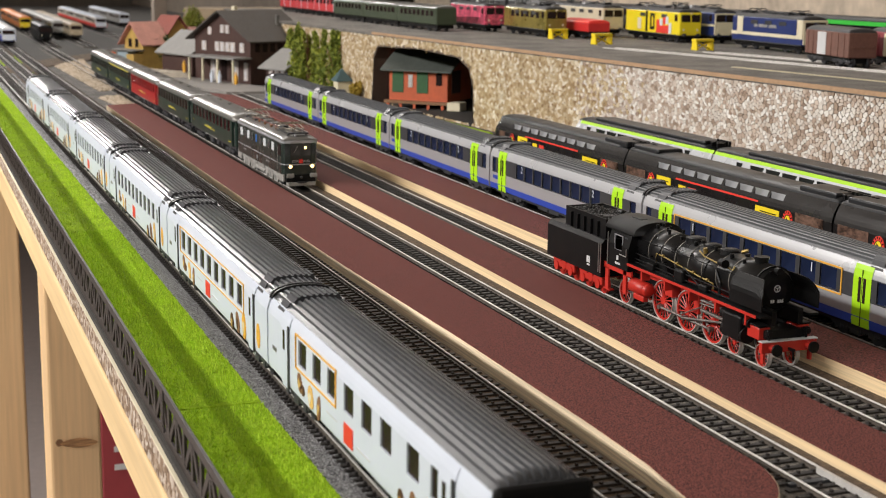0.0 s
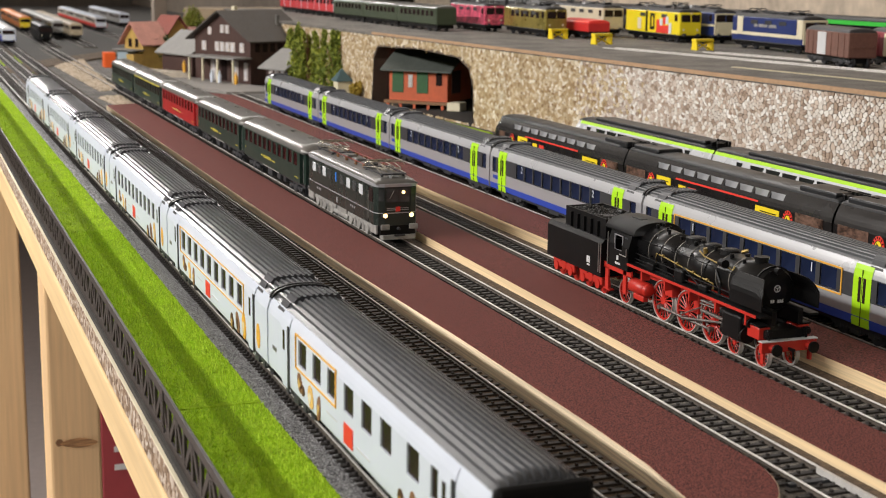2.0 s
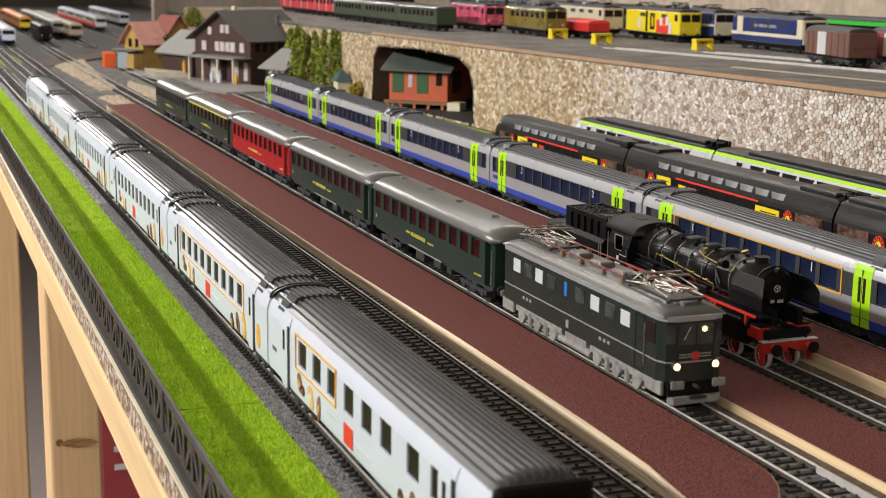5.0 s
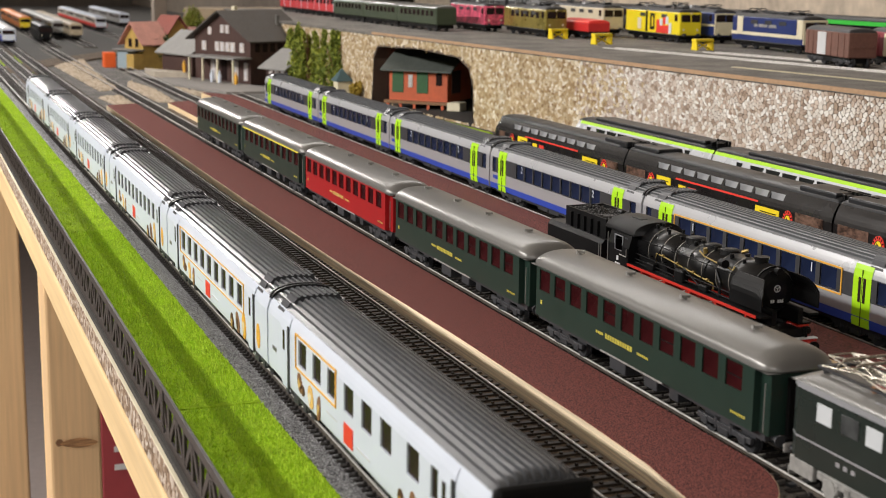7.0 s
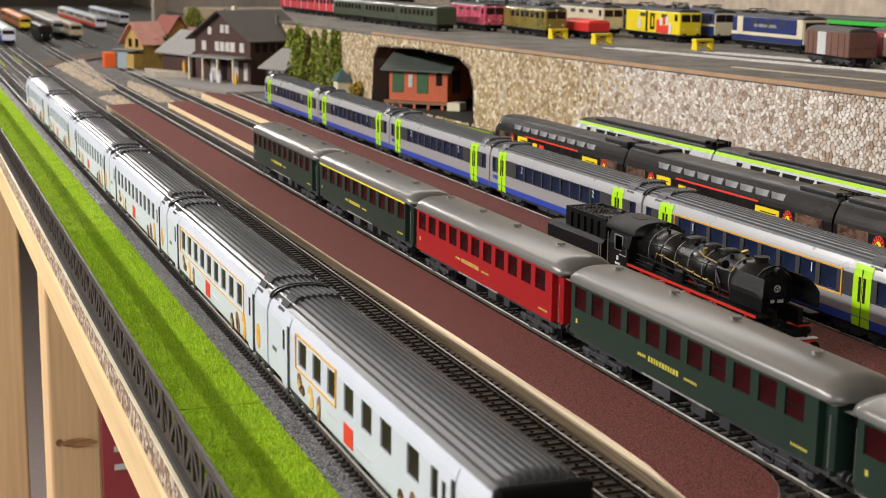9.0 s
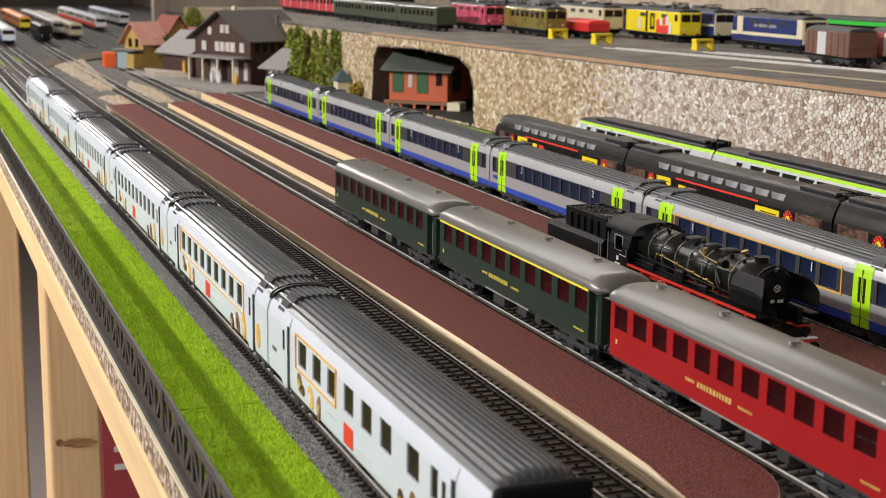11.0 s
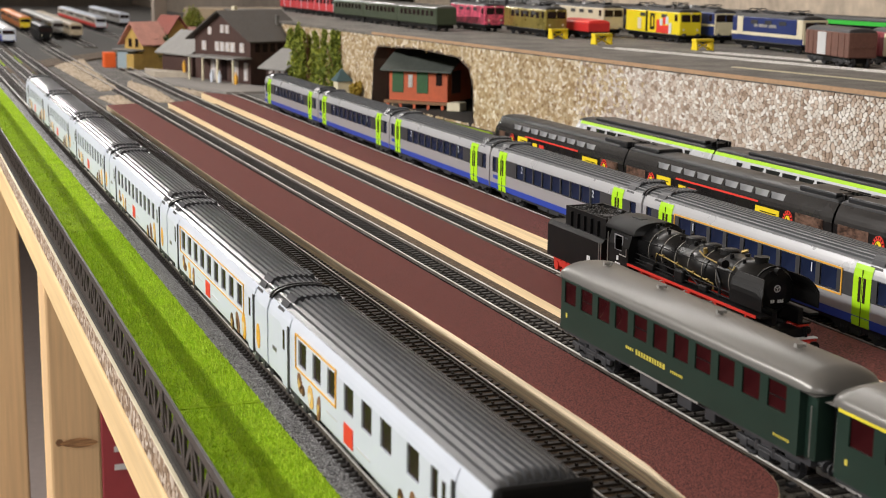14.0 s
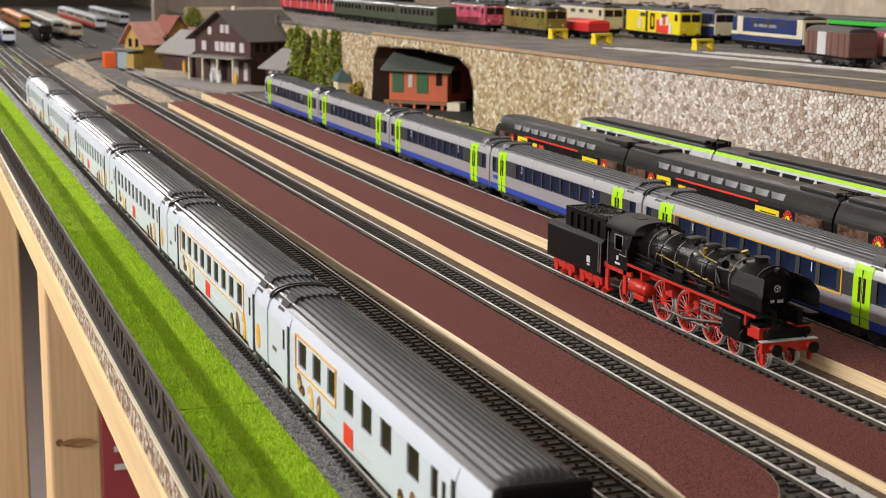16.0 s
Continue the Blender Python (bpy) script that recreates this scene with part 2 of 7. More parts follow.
def track(x, y0, y1, name, label, sleeper="sleeper", bed="ballast", pieces=True, bedw=0.0185, pitch=0.0072, half=0.0150):
    t = thing(name, label, "railway track", "yard tracks", "structure", pose(x, 0, 0))
    bm = B()
    prism(bm, [(-bedw, -0.0058), (-bedw + 0.0015, -0.0036), (bedw - 0.0015, -0.0034), (bedw, -0.0058)], y0, y1)
    part("ballast_bed", bm, bed, t)
    for s in (-1, 1):
        c = s * 0.00825
        bm = B()
        prism(bm, [(c - 0.0008, -0.0024), (c - 0.0008, -0.0021), (c - 0.0002, -0.0018), (c - 0.0002, -0.0006), (c + 0.0002, -0.0006), (c + 0.0002, -0.0018), (c + 0.0008, -0.0021), (c + 0.0008, -0.0024)], y0, y1)
        r = part("rail", bm, "railside", t)
        part("rail_head", box(B(), c - 0.0004, c + 0.0004, y0, y1, -0.0007, 0, 0.00012), "rail", r, "polished steel rail head")
    bm = box(B(), -half, half, -pitch * 0.195, pitch * 0.195, -0.0042, -0.0026, 0.0002)
    for s in (-1, 1):
        for q in (-1, 1):
            box(bm, s * 0.00825 + q * 0.0014 - 0.0006, s * 0.00825 + q * 0.0014 + 0.0006, -0.0008, 0.0008, -0.0026, -0.0017)
    box(bm, -0.0006, 0.0006, -0.0006, 0.0006, -0.0026, -0.0016)
    n = int((y1 - y0) / pitch)
    if pieces:
        me = shared("sleeper", bm, sleeper)
        for i in range(min(n, 300)):
            put("sleeper", me, t, pose(0, y0 + (i + 0.5) * pitch, 0, 0, 0, random.uniform(-0.5, 0.5)))
    else:
        me = bpy.data.meshes.new("s")
        bm.to_mesh(me)
        bm.free()
        big = B()
        for i in range(n):
            me.transform(Matrix.Translation((0, y0 + (i + 0.5) * pitch if i == 0 else pitch, 0)))
            big.from_mesh(me)
        tagged(part("sleepers", big, sleeper, t), kind="stuff")
    TRACKS[name] = t
    return t


T1, T2, T3, T4, T5, T6, T7 = -0.1558, -0.0795, 0.0, 0.0761, 0.1570, 0.2290, 0.3010


def platform(name, outline, label, zt=lambda y: 0.0035, face="pine"):
    """A board on an outline (x, y) with a thin gritty sheet on top; zt(y): the height of its top."""
    t = thing(name, label, "platform", "station platforms", "structure")
    c = sum(p[0] for p in outline) / len(outline)
    ins = [(x + (0.0006 if x < c else -0.0006), y) for x, y in outline]
    for nm, pts, lo, hi, mt, lab in (("board", outline, lambda y: -0.0058, lambda y: zt(y) - 0.0004, face, "pale bare wooden edge"),
                                     ("surface", ins, lambda y: zt(y) - 0.0004, zt, "redpaper", "red-brown gritty platform surface")):
        bm = B()
        lower = [bm.verts.new((x, y, lo(y))) for x, y in pts]
        upper = [bm.verts.new((x, y, hi(y))) for x, y in pts]
        n = len(pts)
        for i in range(n):
            bm.faces.new((lower[i], lower[(i + 1) % n], upper[(i + 1) % n], upper[i]))
        for f in bmesh.ops.triangulate(bm, faces=[bm.faces.new(lower[::-1]), bm.faces.new(upper)])["faces"]:
            f.smooth = False
        bmesh.ops.recalc_face_normals(bm, faces=bm.faces)
        part(nm, bm, mt, t, lab)


room()
baseboard()
track(T1, -0.42, 1.9, "track", "grey-ballasted track under the white train", bed="gravel", pieces=False, bedw=0.0213, pitch=0.0056, half=0.0126)
track(T2, -0.42, 1.74, "track", "empty dark brown track with steel rails", "sleeper2", "dark_ballast")
track(T3, -0.42, 1.74, "track", "grey-ballasted platform track with dark sleepers")
track(T4, -0.42, 1.74, "track", "grey-ballasted track under the steam locomotive")
track(T5, -0.42, 1.6, "track", "grey-ballasted track beside the platform", pieces=False)
track(T6, -0.3, 1.2, "track", "grey-ballasted siding under the black train", pieces=False)
track(T7, -0.3, 1.2, "track", "grey-ballasted siding beside the stone wall", pieces=False)
# Dark strips colour in the shaded gap between rail and platform edge.
for pts in ([(0.0125, -0.42), (0.0184, -0.42), (0.0175, -0.05), (0.0177, 0.03), (0.0198, 0.20), (0.0212, 0.42), (0.0212, 1.40), (0.0125, 1.40)],
            [(T4 + 0.0125, -0.42), (0.0982, -0.42), (0.0975, 0.0), (0.0954, 0.45), (0.0957, 1.45), (T4 + 0.0125, 1.45)]):
    structure("ballast_shoulder", slab(B(), pts, -0.0034, -0.0024), "dark_ballast", "dark strip for the shaded gap along the platform edge", "gravel")
arc = [(-0.018 - 0.045 * (1 - math.cos(a)) ** 1.0, -0.108 - 0.055 * math.sin(a)) for a in (math.radians(d) for d in range(0, 100, 10))]
platform("platform", [(-0.0225, 1.42), (-0.0655, 1.40), (-0.0655, 0.45), (-0.0643, 0.30), (-0.0622, 0.20), (-0.0600, 0.10), (-0.0595, -0.05), (-0.0605, -0.10), (-0.066, -0.15), (-0.0625, -0.17)] + arc[::-1],
         "long narrow red-brown platform with bare wooden edge", face="pine_grain")
platform("platform", [(0.0187, -0.42), (0.0560, -0.42), (0.0560, -0.05), (0.0560, 0.03), (0.0558, 0.20), (0.0555, 0.42), (0.0555, 1.44), (0.0215, 1.42), (0.0215, 0.42), (0.0201, 0.20), (0.0180, 0.03), (0.0178, -0.05)],
         "long red-brown platform with cream wooden edge", lambda y: 0.0019 + 0.0019 * min(1, max(0, y / 0.42)))
platform("platform", [(0.0985, -0.42), (0.1340, -0.42), (0.1340, 1.50), (0.0960, 1.56), (0.0957, 0.45), (0.0978, 0.0)], "long red-brown platform with pale wooden edge", lambda y: 0.005)


# ---- rolling stock ----
def roof_loft(bm, prof, L, end=0.006, drop=0.6, z0=None, narrow=0.0):
    """An open roof profile (x, z) from eave to eave, run along y, with rounded ends that fall towards the eave."""
    z0 = prof[0][1] if z0 is None else z0
    secs = [(-L / 2, 1 - drop), (-L / 2 + end * 0.25, 1 - drop * 0.42), (-L / 2 + end * 0.6, 1 - drop * 0.12), (-L / 2 + end, 1), (L / 2 - end, 1),
            (L / 2 - end * 0.6, 1 - drop * 0.12), (L / 2 - end * 0.25, 1 - drop * 0.42), (L / 2, 1 - drop)]
    rows = [[bm.verts.new((x * (1 - narrow * ((1 - k) / drop) ** 1.6), y, z0 + (z - z0) * k)) for x, z in prof] for y, k in secs]
    for a, b in zip(rows, rows[1:]):
        for i in range(len(prof) - 1):
            bm.faces.new((a[i], a[i + 1], b[i + 1], b[i]))
    low = [bm.verts.new((x, y, z0 - 0.0004)) for y in (-L / 2, L / 2) for x in (prof[0][0], prof[-1][0])]
    bm.faces.new(rows[0][::-1] + [low[0], low[1]][:0]) if drop < 1 else None
    bm.faces.new(rows[-1]) if drop < 1 else None
    bm.faces.new((low[0], low[1], low[3], low[2]))
    bmesh.ops.recalc_face_normals(bm, faces=bm.faces)
    return bm


def arch(half, z0, z1, n=16, power=2.4):
    return [(half * math.copysign(abs(math.cos(a)) ** (2 / power), -math.cos(a)), z0 + (z1 - z0) * math.sin(a) ** (2 / power)) for a in (math.pi * i / n for i in range(n + 1))]


def ribbed(half, z0, z1, ribs=10, h=0.0011):
    out = [(-half, z0)]
    f = lambda x: z0 + (z1 - z0) * (1 - (abs(x) / half) ** 2.3)
    w = 2 * half * 0.94 / ribs
    for i in range(ribs):
        x = -half * 0.94 + i * w
        out += [(x, f(x)), (x + w * 0.48, f(x + w * 0.48)), (x + w * 0.56, f(x + w * 0.56) + h), (x + w * 0.92, f(x + w * 0.9) + h)]
    return out + [(half * 0.95, f(half * 0.95)), (half, z0)]


WHEEL = None


def wheel_mesh():
    bm = B()
    rod(bm, (-0.0095, 0, 0.0055), (-0.0073, 0, 0.0055), 0.0055, 16)
    rod(bm, (-0.0075, 0, 0.0055), (-0.0068, 0, 0.0055), 0.0062, 16)
    rod(bm, (0.0073, 0, 0.0055), (0.0095, 0, 0.0055), 0.0055, 16)
    rod(bm, (0.0068, 0, 0.0055), (0.0075, 0, 0.0055), 0.0062, 16)
    rod(bm, (-0.007, 0, 0.0055), (0.007, 0, 0.0055), 0.001, 8)
    return shared("wheelset", bm, "darkgrey")


def bogie(parent, y, frame_mat="darkgrey", wb=0.029):
    global WHEEL
    WHEEL = WHEEL or wheel_mesh()
    bm = B()
    for s in (-1, 1):
        x = s * 0.0118
        box(bm, x - 0.0009, x + 0.0009, -wb / 2 - 0.006, wb / 2 + 0.006, 0.0052, 0.0078, 0.0003)
        for q in (-1, 1):
            box(bm, x - 0.0014, x + 0.0014, q * wb / 2 - 0.0025, q * wb / 2 + 0.0025, 0.0038, 0.0075, 0.0004)
            rod(bm, (x, q * wb / 5, 0.0050), (x, q * wb / 5, 0.0092), 0.0013, 8)
        box(bm, x - 0.0012, x + 0.0012, -0.004, 0.004, 0.0032, 0.0062, 0.0003)
    box(bm, -0.0118, 0.0118, -0.004, 0.004, 0.0060, 0.0105)
    b = part("bogie", bm, frame_mat, parent)
    b.location = (0, y, 0)
    for q in (-1, 1):
        put("wheelset", WHEEL, b, pose(0, q * wb / 2, 0))
    return b


def windows(parent, holes, xo, glass, name="window", sides=(-1, 1), label=""):
    cache = {}
    for ya, yb, za, zb in holes:
        for s in sides:
            k = (round(yb - ya, 5), round(zb - za, 5))
            if k not in cache:
                cache[k] = pane_mesh(name, k[0] + 0.0006, k[1] + 0.0006, glass)
            put(name, cache[k], parent, pose(s * (xo((za + zb) / 2) - 0.0011), (ya + yb) / 2, (za + zb) / 2), label)


def text(s, size, parent, m, material, name="lettering", label=""):
    cu = bpy.data.curves.new("t", "FONT")
    cu.body, cu.size, cu.extrude, cu.align_x, cu.align_y = s, size, 0.00008, "CENTER", "CENTER"
    tmp = bpy.data.objects.new("t", cu)
    me = bpy.data.meshes.new_from_object(tmp)
    bpy.data.objects.remove(tmp)
    me.materials.append(M[material])
    return put(name, me, parent, m, label)


def on_side(x, y, z):
    """The pose of lettering on a side that faces -x."""
    return Matrix.Translation((x, y, z)) @ Matrix(((0, 0, -1, 0), (-1, 0, 0, 0), (0, 1, 0, 0), (0, 0, 0, 1)))


def bars(parent, x, y, z, widths, h, material, gap=0.0012, name="lettering"):
    bm = B()
    for w in widths:
        box(bm, x - 0.0002, x, y - w, y, z - h / 2, z + h / 2)
        y -= w + gap
    return part(name, bm, material, parent)


def old_coach(name, label, paint, wins, stripe=False, lettercol="paleyellow"):
    t = thing(name, label, "railway coach", "coaches of the moving train")
    xo = lambda z: 0.0160
    holes = [(c - w / 2, c + w / 2, 0.0268, 0.0378) for c, w in wins]
    bm = B()
    for s in (-1, 1):
        side_wall(bm, xo, holes, -0.1010, 0.1035, (0.0130, 0.0150, 0.0395), s)
    for y in (-0.1010, 0.1035):
        box(bm, -0.0160, 0.0160, y - 0.0006, y + 0.0006, 0.0130, 0.0395)
    bmesh.ops.recalc_face_normals(bm, faces=bm.faces)
    part("body", bm, paint, t)
    for y0, y1, n in ((-0.1085, -0.1012, -0.1078), (0.1037, 0.1085, 0.1078)):
        v = part("vestibule", box(B(), -0.0128, 0.0128, y0, y1, 0.0125, 0.0390, 0.0005), paint, t)
        e = y0 if y0 < 0 else y1
        s = -1 if y0 < 0 else 1
        part("gangway", box(B(), -0.0055, 0.0055, min(e, e + s * 0.0022), max(e, e + s * 0.0022), 0.0125, 0.0365, 0.0006), "black", v, "black rubber gangway")
        for q in (-1, 1):
            part("handrail", rod(B(), (q * 0.0140, e - s * 0.002, 0.014), (q * 0.0140, e - s * 0.002, 0.034), 0.0003, 6), "steel", v)
    part("interior", box(B(), -0.0135, 0.0135, -0.1, 0.1025, 0.0134, 0.0385), mat("dark_interior", (0.014, 0.004, 0.004), 0.7), t, "dark red interior")
    windows(t, holes, xo, "glassred")
    wb = {w: shared("window_bar", box(B(), -0.0002, 0.0002, -w / 2, w / 2, 0.0318, 0.0322), "trainblack") for w in {w for c, w in wins}}
    for c, w in wins[1::3]:
        for s in (-1, 1):
            put("window_bar", wb[w], t, pose(s * 0.0155, c, 0))
    part("roof", roof_loft(B(), arch(0.0165, 0.0393, 0.0474, 18, 2.3), 0.2225, 0.011, 0.75, None, 0.38), "greyroof", t, "satin grey rounded roof", True)
    for y in (-0.0774, -0.0198, 0.0313, 0.0855):
        v = rod(B(), (0, y, 0.0468), (0, y, 0.0486), 0.0009, 10)
        rod(v, (-0.0022, y, 0.0487), (0.0022, y, 0.0487), 0.0006, 10)
        for q in (-1, 1):
            rod(v, (q * 0.0018, y, 0.0487), (q * 0.0023, y, 0.0487), 0.0010, 10)
        rod(v, (0, y, 0.0470), (0, y, 0.0475), 0.0022, 12, 0.0012)
        part("roof_vent", v, "buff", t, "small grey roof vent")
    if stripe:
        for s in (-1, 1):
            part("stripe", box(B(), s * 0.0162 - 0.0003, s * 0.0162 + 0.0003, -0.1010, 0.1030, 0.0381, 0.0393), "yellow", t, "yellow first-class stripe")
    rl = random.Random(len(wins) + int(stripe))
    wd = lambda n, a: [a * rl.uniform(0.7, 1.2) for _ in range(n)]
    bars(t, -0.0160, 0.034, 0.0207, wd(4, 0.0013), 0.0013, lettercol, 0.0006)
    bars(t, -0.0160, 0.0245, 0.0206, wd(11, 0.0018), 0.0024, lettercol, 0.0008)
    bars(t, -0.0160, -0.007, 0.0201, wd(7, 0.0010), 0.0012, lettercol, 0.0006)
    bars(t, -0.0160, 0.098, 0.0207, (0.0016,), 0.0022, lettercol)
    bars(t, -0.0160, -0.086, 0.0170, wd(8, 0.0009), 0.0011, lettercol, 0.0006)
    uf = box(B(), -0.0125, 0.0125, -0.106, 0.107, 0.0098, 0.0131)
    part("underframe", uf, "darkgrey", t)
    for y, w, z in ((0.02, 0.016, 0.0035), (-0.012, 0.012, 0.0045), (-0.033, 0.008, 0.005)):
        part("equipment_box", box(B(), -0.0115, 0.0115, y - w / 2, y + w / 2, z, 0.0100, 0.0005), "darkgrey", t)
    part("footboard", box(B(), -0.0158, -0.0150, -0.03, 0.03, 0.0119, 0.0129), "buff", t, "pale grey lower sill")
    for y in (-0.076, 0.076):
        bogie(t, y)
    for e in (-1, 1):
        for q in (-1, 1):
            bm = rod(B(), (q * 0.010, e * 0.1075, 0.0118), (q * 0.010, e * 0.1125, 0.0118), 0.0010, 8)
            rod(bm, (q * 0.010, e * 0.1120, 0.0118), (q * 0.010, e * 0.1128, 0.0118), 0.0024, 12)
            part("buffer", bm, "darkgrey", t)
    return t


def modern_profile(z):
    if z < 0.014:
        return 0.0155 + 0.001 * (z - 0.008) / 0.006
    if z < 0.036:
        return 0.0165
    return 0.0165 - 0.0026 * ((z - 0.036) / 0.0085) ** 1.6


def roof_gear(t, e, L):
    """The ribbed hoods at one end of a ribbed roof, e = -1 or 1: two raised saddles with sloping cheeks, and a dark band at the very end."""
    a, b = sorted((e * (L / 2 - 0.0010), e * (L / 2 - 0.0026)))
    part("roof_band", prism(B(), arch(0.0150, 0.0425, 0.0487, 12, 2.3), a, b), "darkroof", t, "dark roof band")
    ya, yb = sorted((e * (L / 2 - 0.0150), e * (L / 2 - 0.0275)))
    out = [(-0.0128, 0.0448), (-0.0100, 0.0478)]
    n = 7
    for i in range(n):
        x = -0.0096 + i * 0.0192 / n
        z = 0.0490 - 5.0 * (x + 0.0014) ** 2
        out += [(x, z), (x + 0.0013, z), (x + 0.0015, z + 0.0007), (x + 0.0025, z + 0.0007)]
    out += [(0.0100, 0.0478), (0.0128, 0.0448)]
    part("roof_hood", prism(B(), out, ya, yb), "darkhood", t, "dark ribbed raised roof hood")
    for s in (-1, 1):
        bm = B()
        lo, hi = (ya + 0.0012, yb - 0.0012)
        pts = [(s * 0.0124, lo, 0.0462), (s * 0.0124, hi, 0.0462), (s * 0.0154, hi + e * 0.0016, 0.0418), (s * 0.0154, lo + e * 0.0016, 0.0418)]
        top = [bm.verts.new(p) for p in pts]
        low = [bm.verts.new((p[0] - s * 0.0022, p[1], p[2] - 0.0012)) for p in pts]
        bm.faces.new(top)
        for i in range(4):
            bm.faces.new((top[i], top[(i + 1) % 4], low[(i + 1) % 4], low[i]))
        bmesh.ops.recalc_face_normals(bm, faces=bm.faces)
        part("hood_cheek", bm, "darkhood", t, "sloping dark cheek of the roof hood")


def modern_coach(name, label, group, L, paint, wins, zw, cant="white", low=None, doors=(), doorpaint=None, glass="glass", band=None, roofpaint="ribroof", gear=(-1, 1), sill=0.0098):
    t = thing(name, label, "railway coach", group)
    holes = [(c - w / 2, c + w / 2, *zw) for c, w in wins]
    h2 = L / 2 - 0.0015
    zs = (sill, sill + 0.0015, 0.0155, 0.0370)
    bm = B()
    for s in (-1, 1):
        side_wall(bm, modern_profile, holes, -h2, h2, zs, s)
    for y in (-h2, h2):
        prism(bm, [(-modern_profile(z), z) for z in zs] + [(modern_profile(z), z) for z in zs[::-1]], y - 0.0003, y + 0.0003)
    part("body", bm, paint, t)
    bm = B()
    cz = (0.0370, 0.039, 0.041, 0.0425, 0.0436)
    for s in (-1, 1):
        side_wall(bm, modern_profile, [], -h2, h2, cz, s)
    for y in (-h2, h2):
        prism(bm, [(-modern_profile(z), z) for z in cz] + [(modern_profile(z), z) for z in cz[::-1]], y - 0.0003, y + 0.0003)
    part("cant_rail", bm, cant, t, "bright rounded upper edge", False)
    if low:
        for s in (-1, 1):
            bm = B()
            side_wall(bm, lambda z: modern_profile(z) + 0.00025, [], -h2, h2, (0.0099, 0.0115, low[1]), s)
            part("lower_band", bm, low[0], t)
    if band:
        for s in (-1, 1):
            bm = B()
            side_wall(bm, lambda z: modern_profile(z) + 0.0002, holes, band[1], band[2], (band[3], band[4]), s)
            part("window_band", bm, band[0], t)
    part("interior", box(B(), -0.0138, 0.0138, -h2 + 0.002, h2 - 0.002, 0.010, 0.040), "black", t)
    windows(t, holes, modern_profile, glass)
    half = modern_profile(0.0436) + 0.0002
    part("roof", roof_loft(B(), ribbed(half, 0.0434, 0.0474), L - 0.003, 0.004, 0.5), roofpaint, t, "grey roof with long ribs")
    for e in (-1, 1):
        if e in gear:
            roof_gear(t, e, L)
        part("gangway", box(B(), -0.0075, 0.0075, *sorted((e * h2, e * (L / 2 + 0.0008))), 0.010, 0.042, 0.0006), "black", t, "black rubber gangway")
    for ya, yb in doors:
        for s in (1, -1):
            bm = side_wall(B(), lambda z: modern_profile(z) + 0.0004, [], ya, yb, (0.0095, 0.0125, 0.024, 0.036, 0.040, 0.0425), s)
            d = part("door", bm, doorpaint or paint, t, "bright lime green double door" if doorpaint else "white door")
        c, w = (ya + yb) / 2, yb - ya
        if doorpaint:
            for q in (-1, 1):
                part("door_window", box(B(), -0.0170, -0.0166, c + q * w * 0.13 - 0.0012, c + q * w * 0.13 + 0.0012, 0.0225, 0.0360, 0.0004), "glass", d)
            part("door_joint", box(B(), -0.01700, -0.0166, c - 0.0002, c + 0.0002, 0.0100, 0.040), "black", d)
        else:
            part("door_joint", box(B(), -0.01705, -0.0166, ya, ya + 0.0024, 0.0105, 0.0385), "darkgrey", d, "dark recessed door joint")
            part("door_window", box(B(), -0.0170, -0.0166, yb - 0.0070, yb - 0.0038, 0.0265, 0.0355, 0.0004), "glass", d)
    uf = box(B(), -0.0130, 0.0130, -h2 + 0.004, h2 - 0.004, 0.0072, 0.0100)
    for y in (-0.02, 0.015, 0.035):
        box(uf, -0.0118, 0.0118, y - 0.009, y + 0.009, 0.0045, 0.0074, 0.0005)
    part("underframe", uf, "darkgrey", t)
    for y in (-L * 0.36, L * 0.36):
        bogie(t, y)
    return t


def plate(bm, x0, x1, pts):
    """A thin flat plate on a side: an outline (y, z) between two x."""
    a = [bm.verts.new((x0, y, z)) for y, z in pts]
    b = [bm.verts.new((x1, y, z)) for y, z in pts]
    n = len(pts)
    for i in range(n):
        bm.faces.new((a[i], a[(i + 1) % n], b[(i + 1) % n], b[i]))
    bm.faces.new(b)
    bmesh.ops.recalc_face_normals(bm, faces=bm.faces)
    return bm


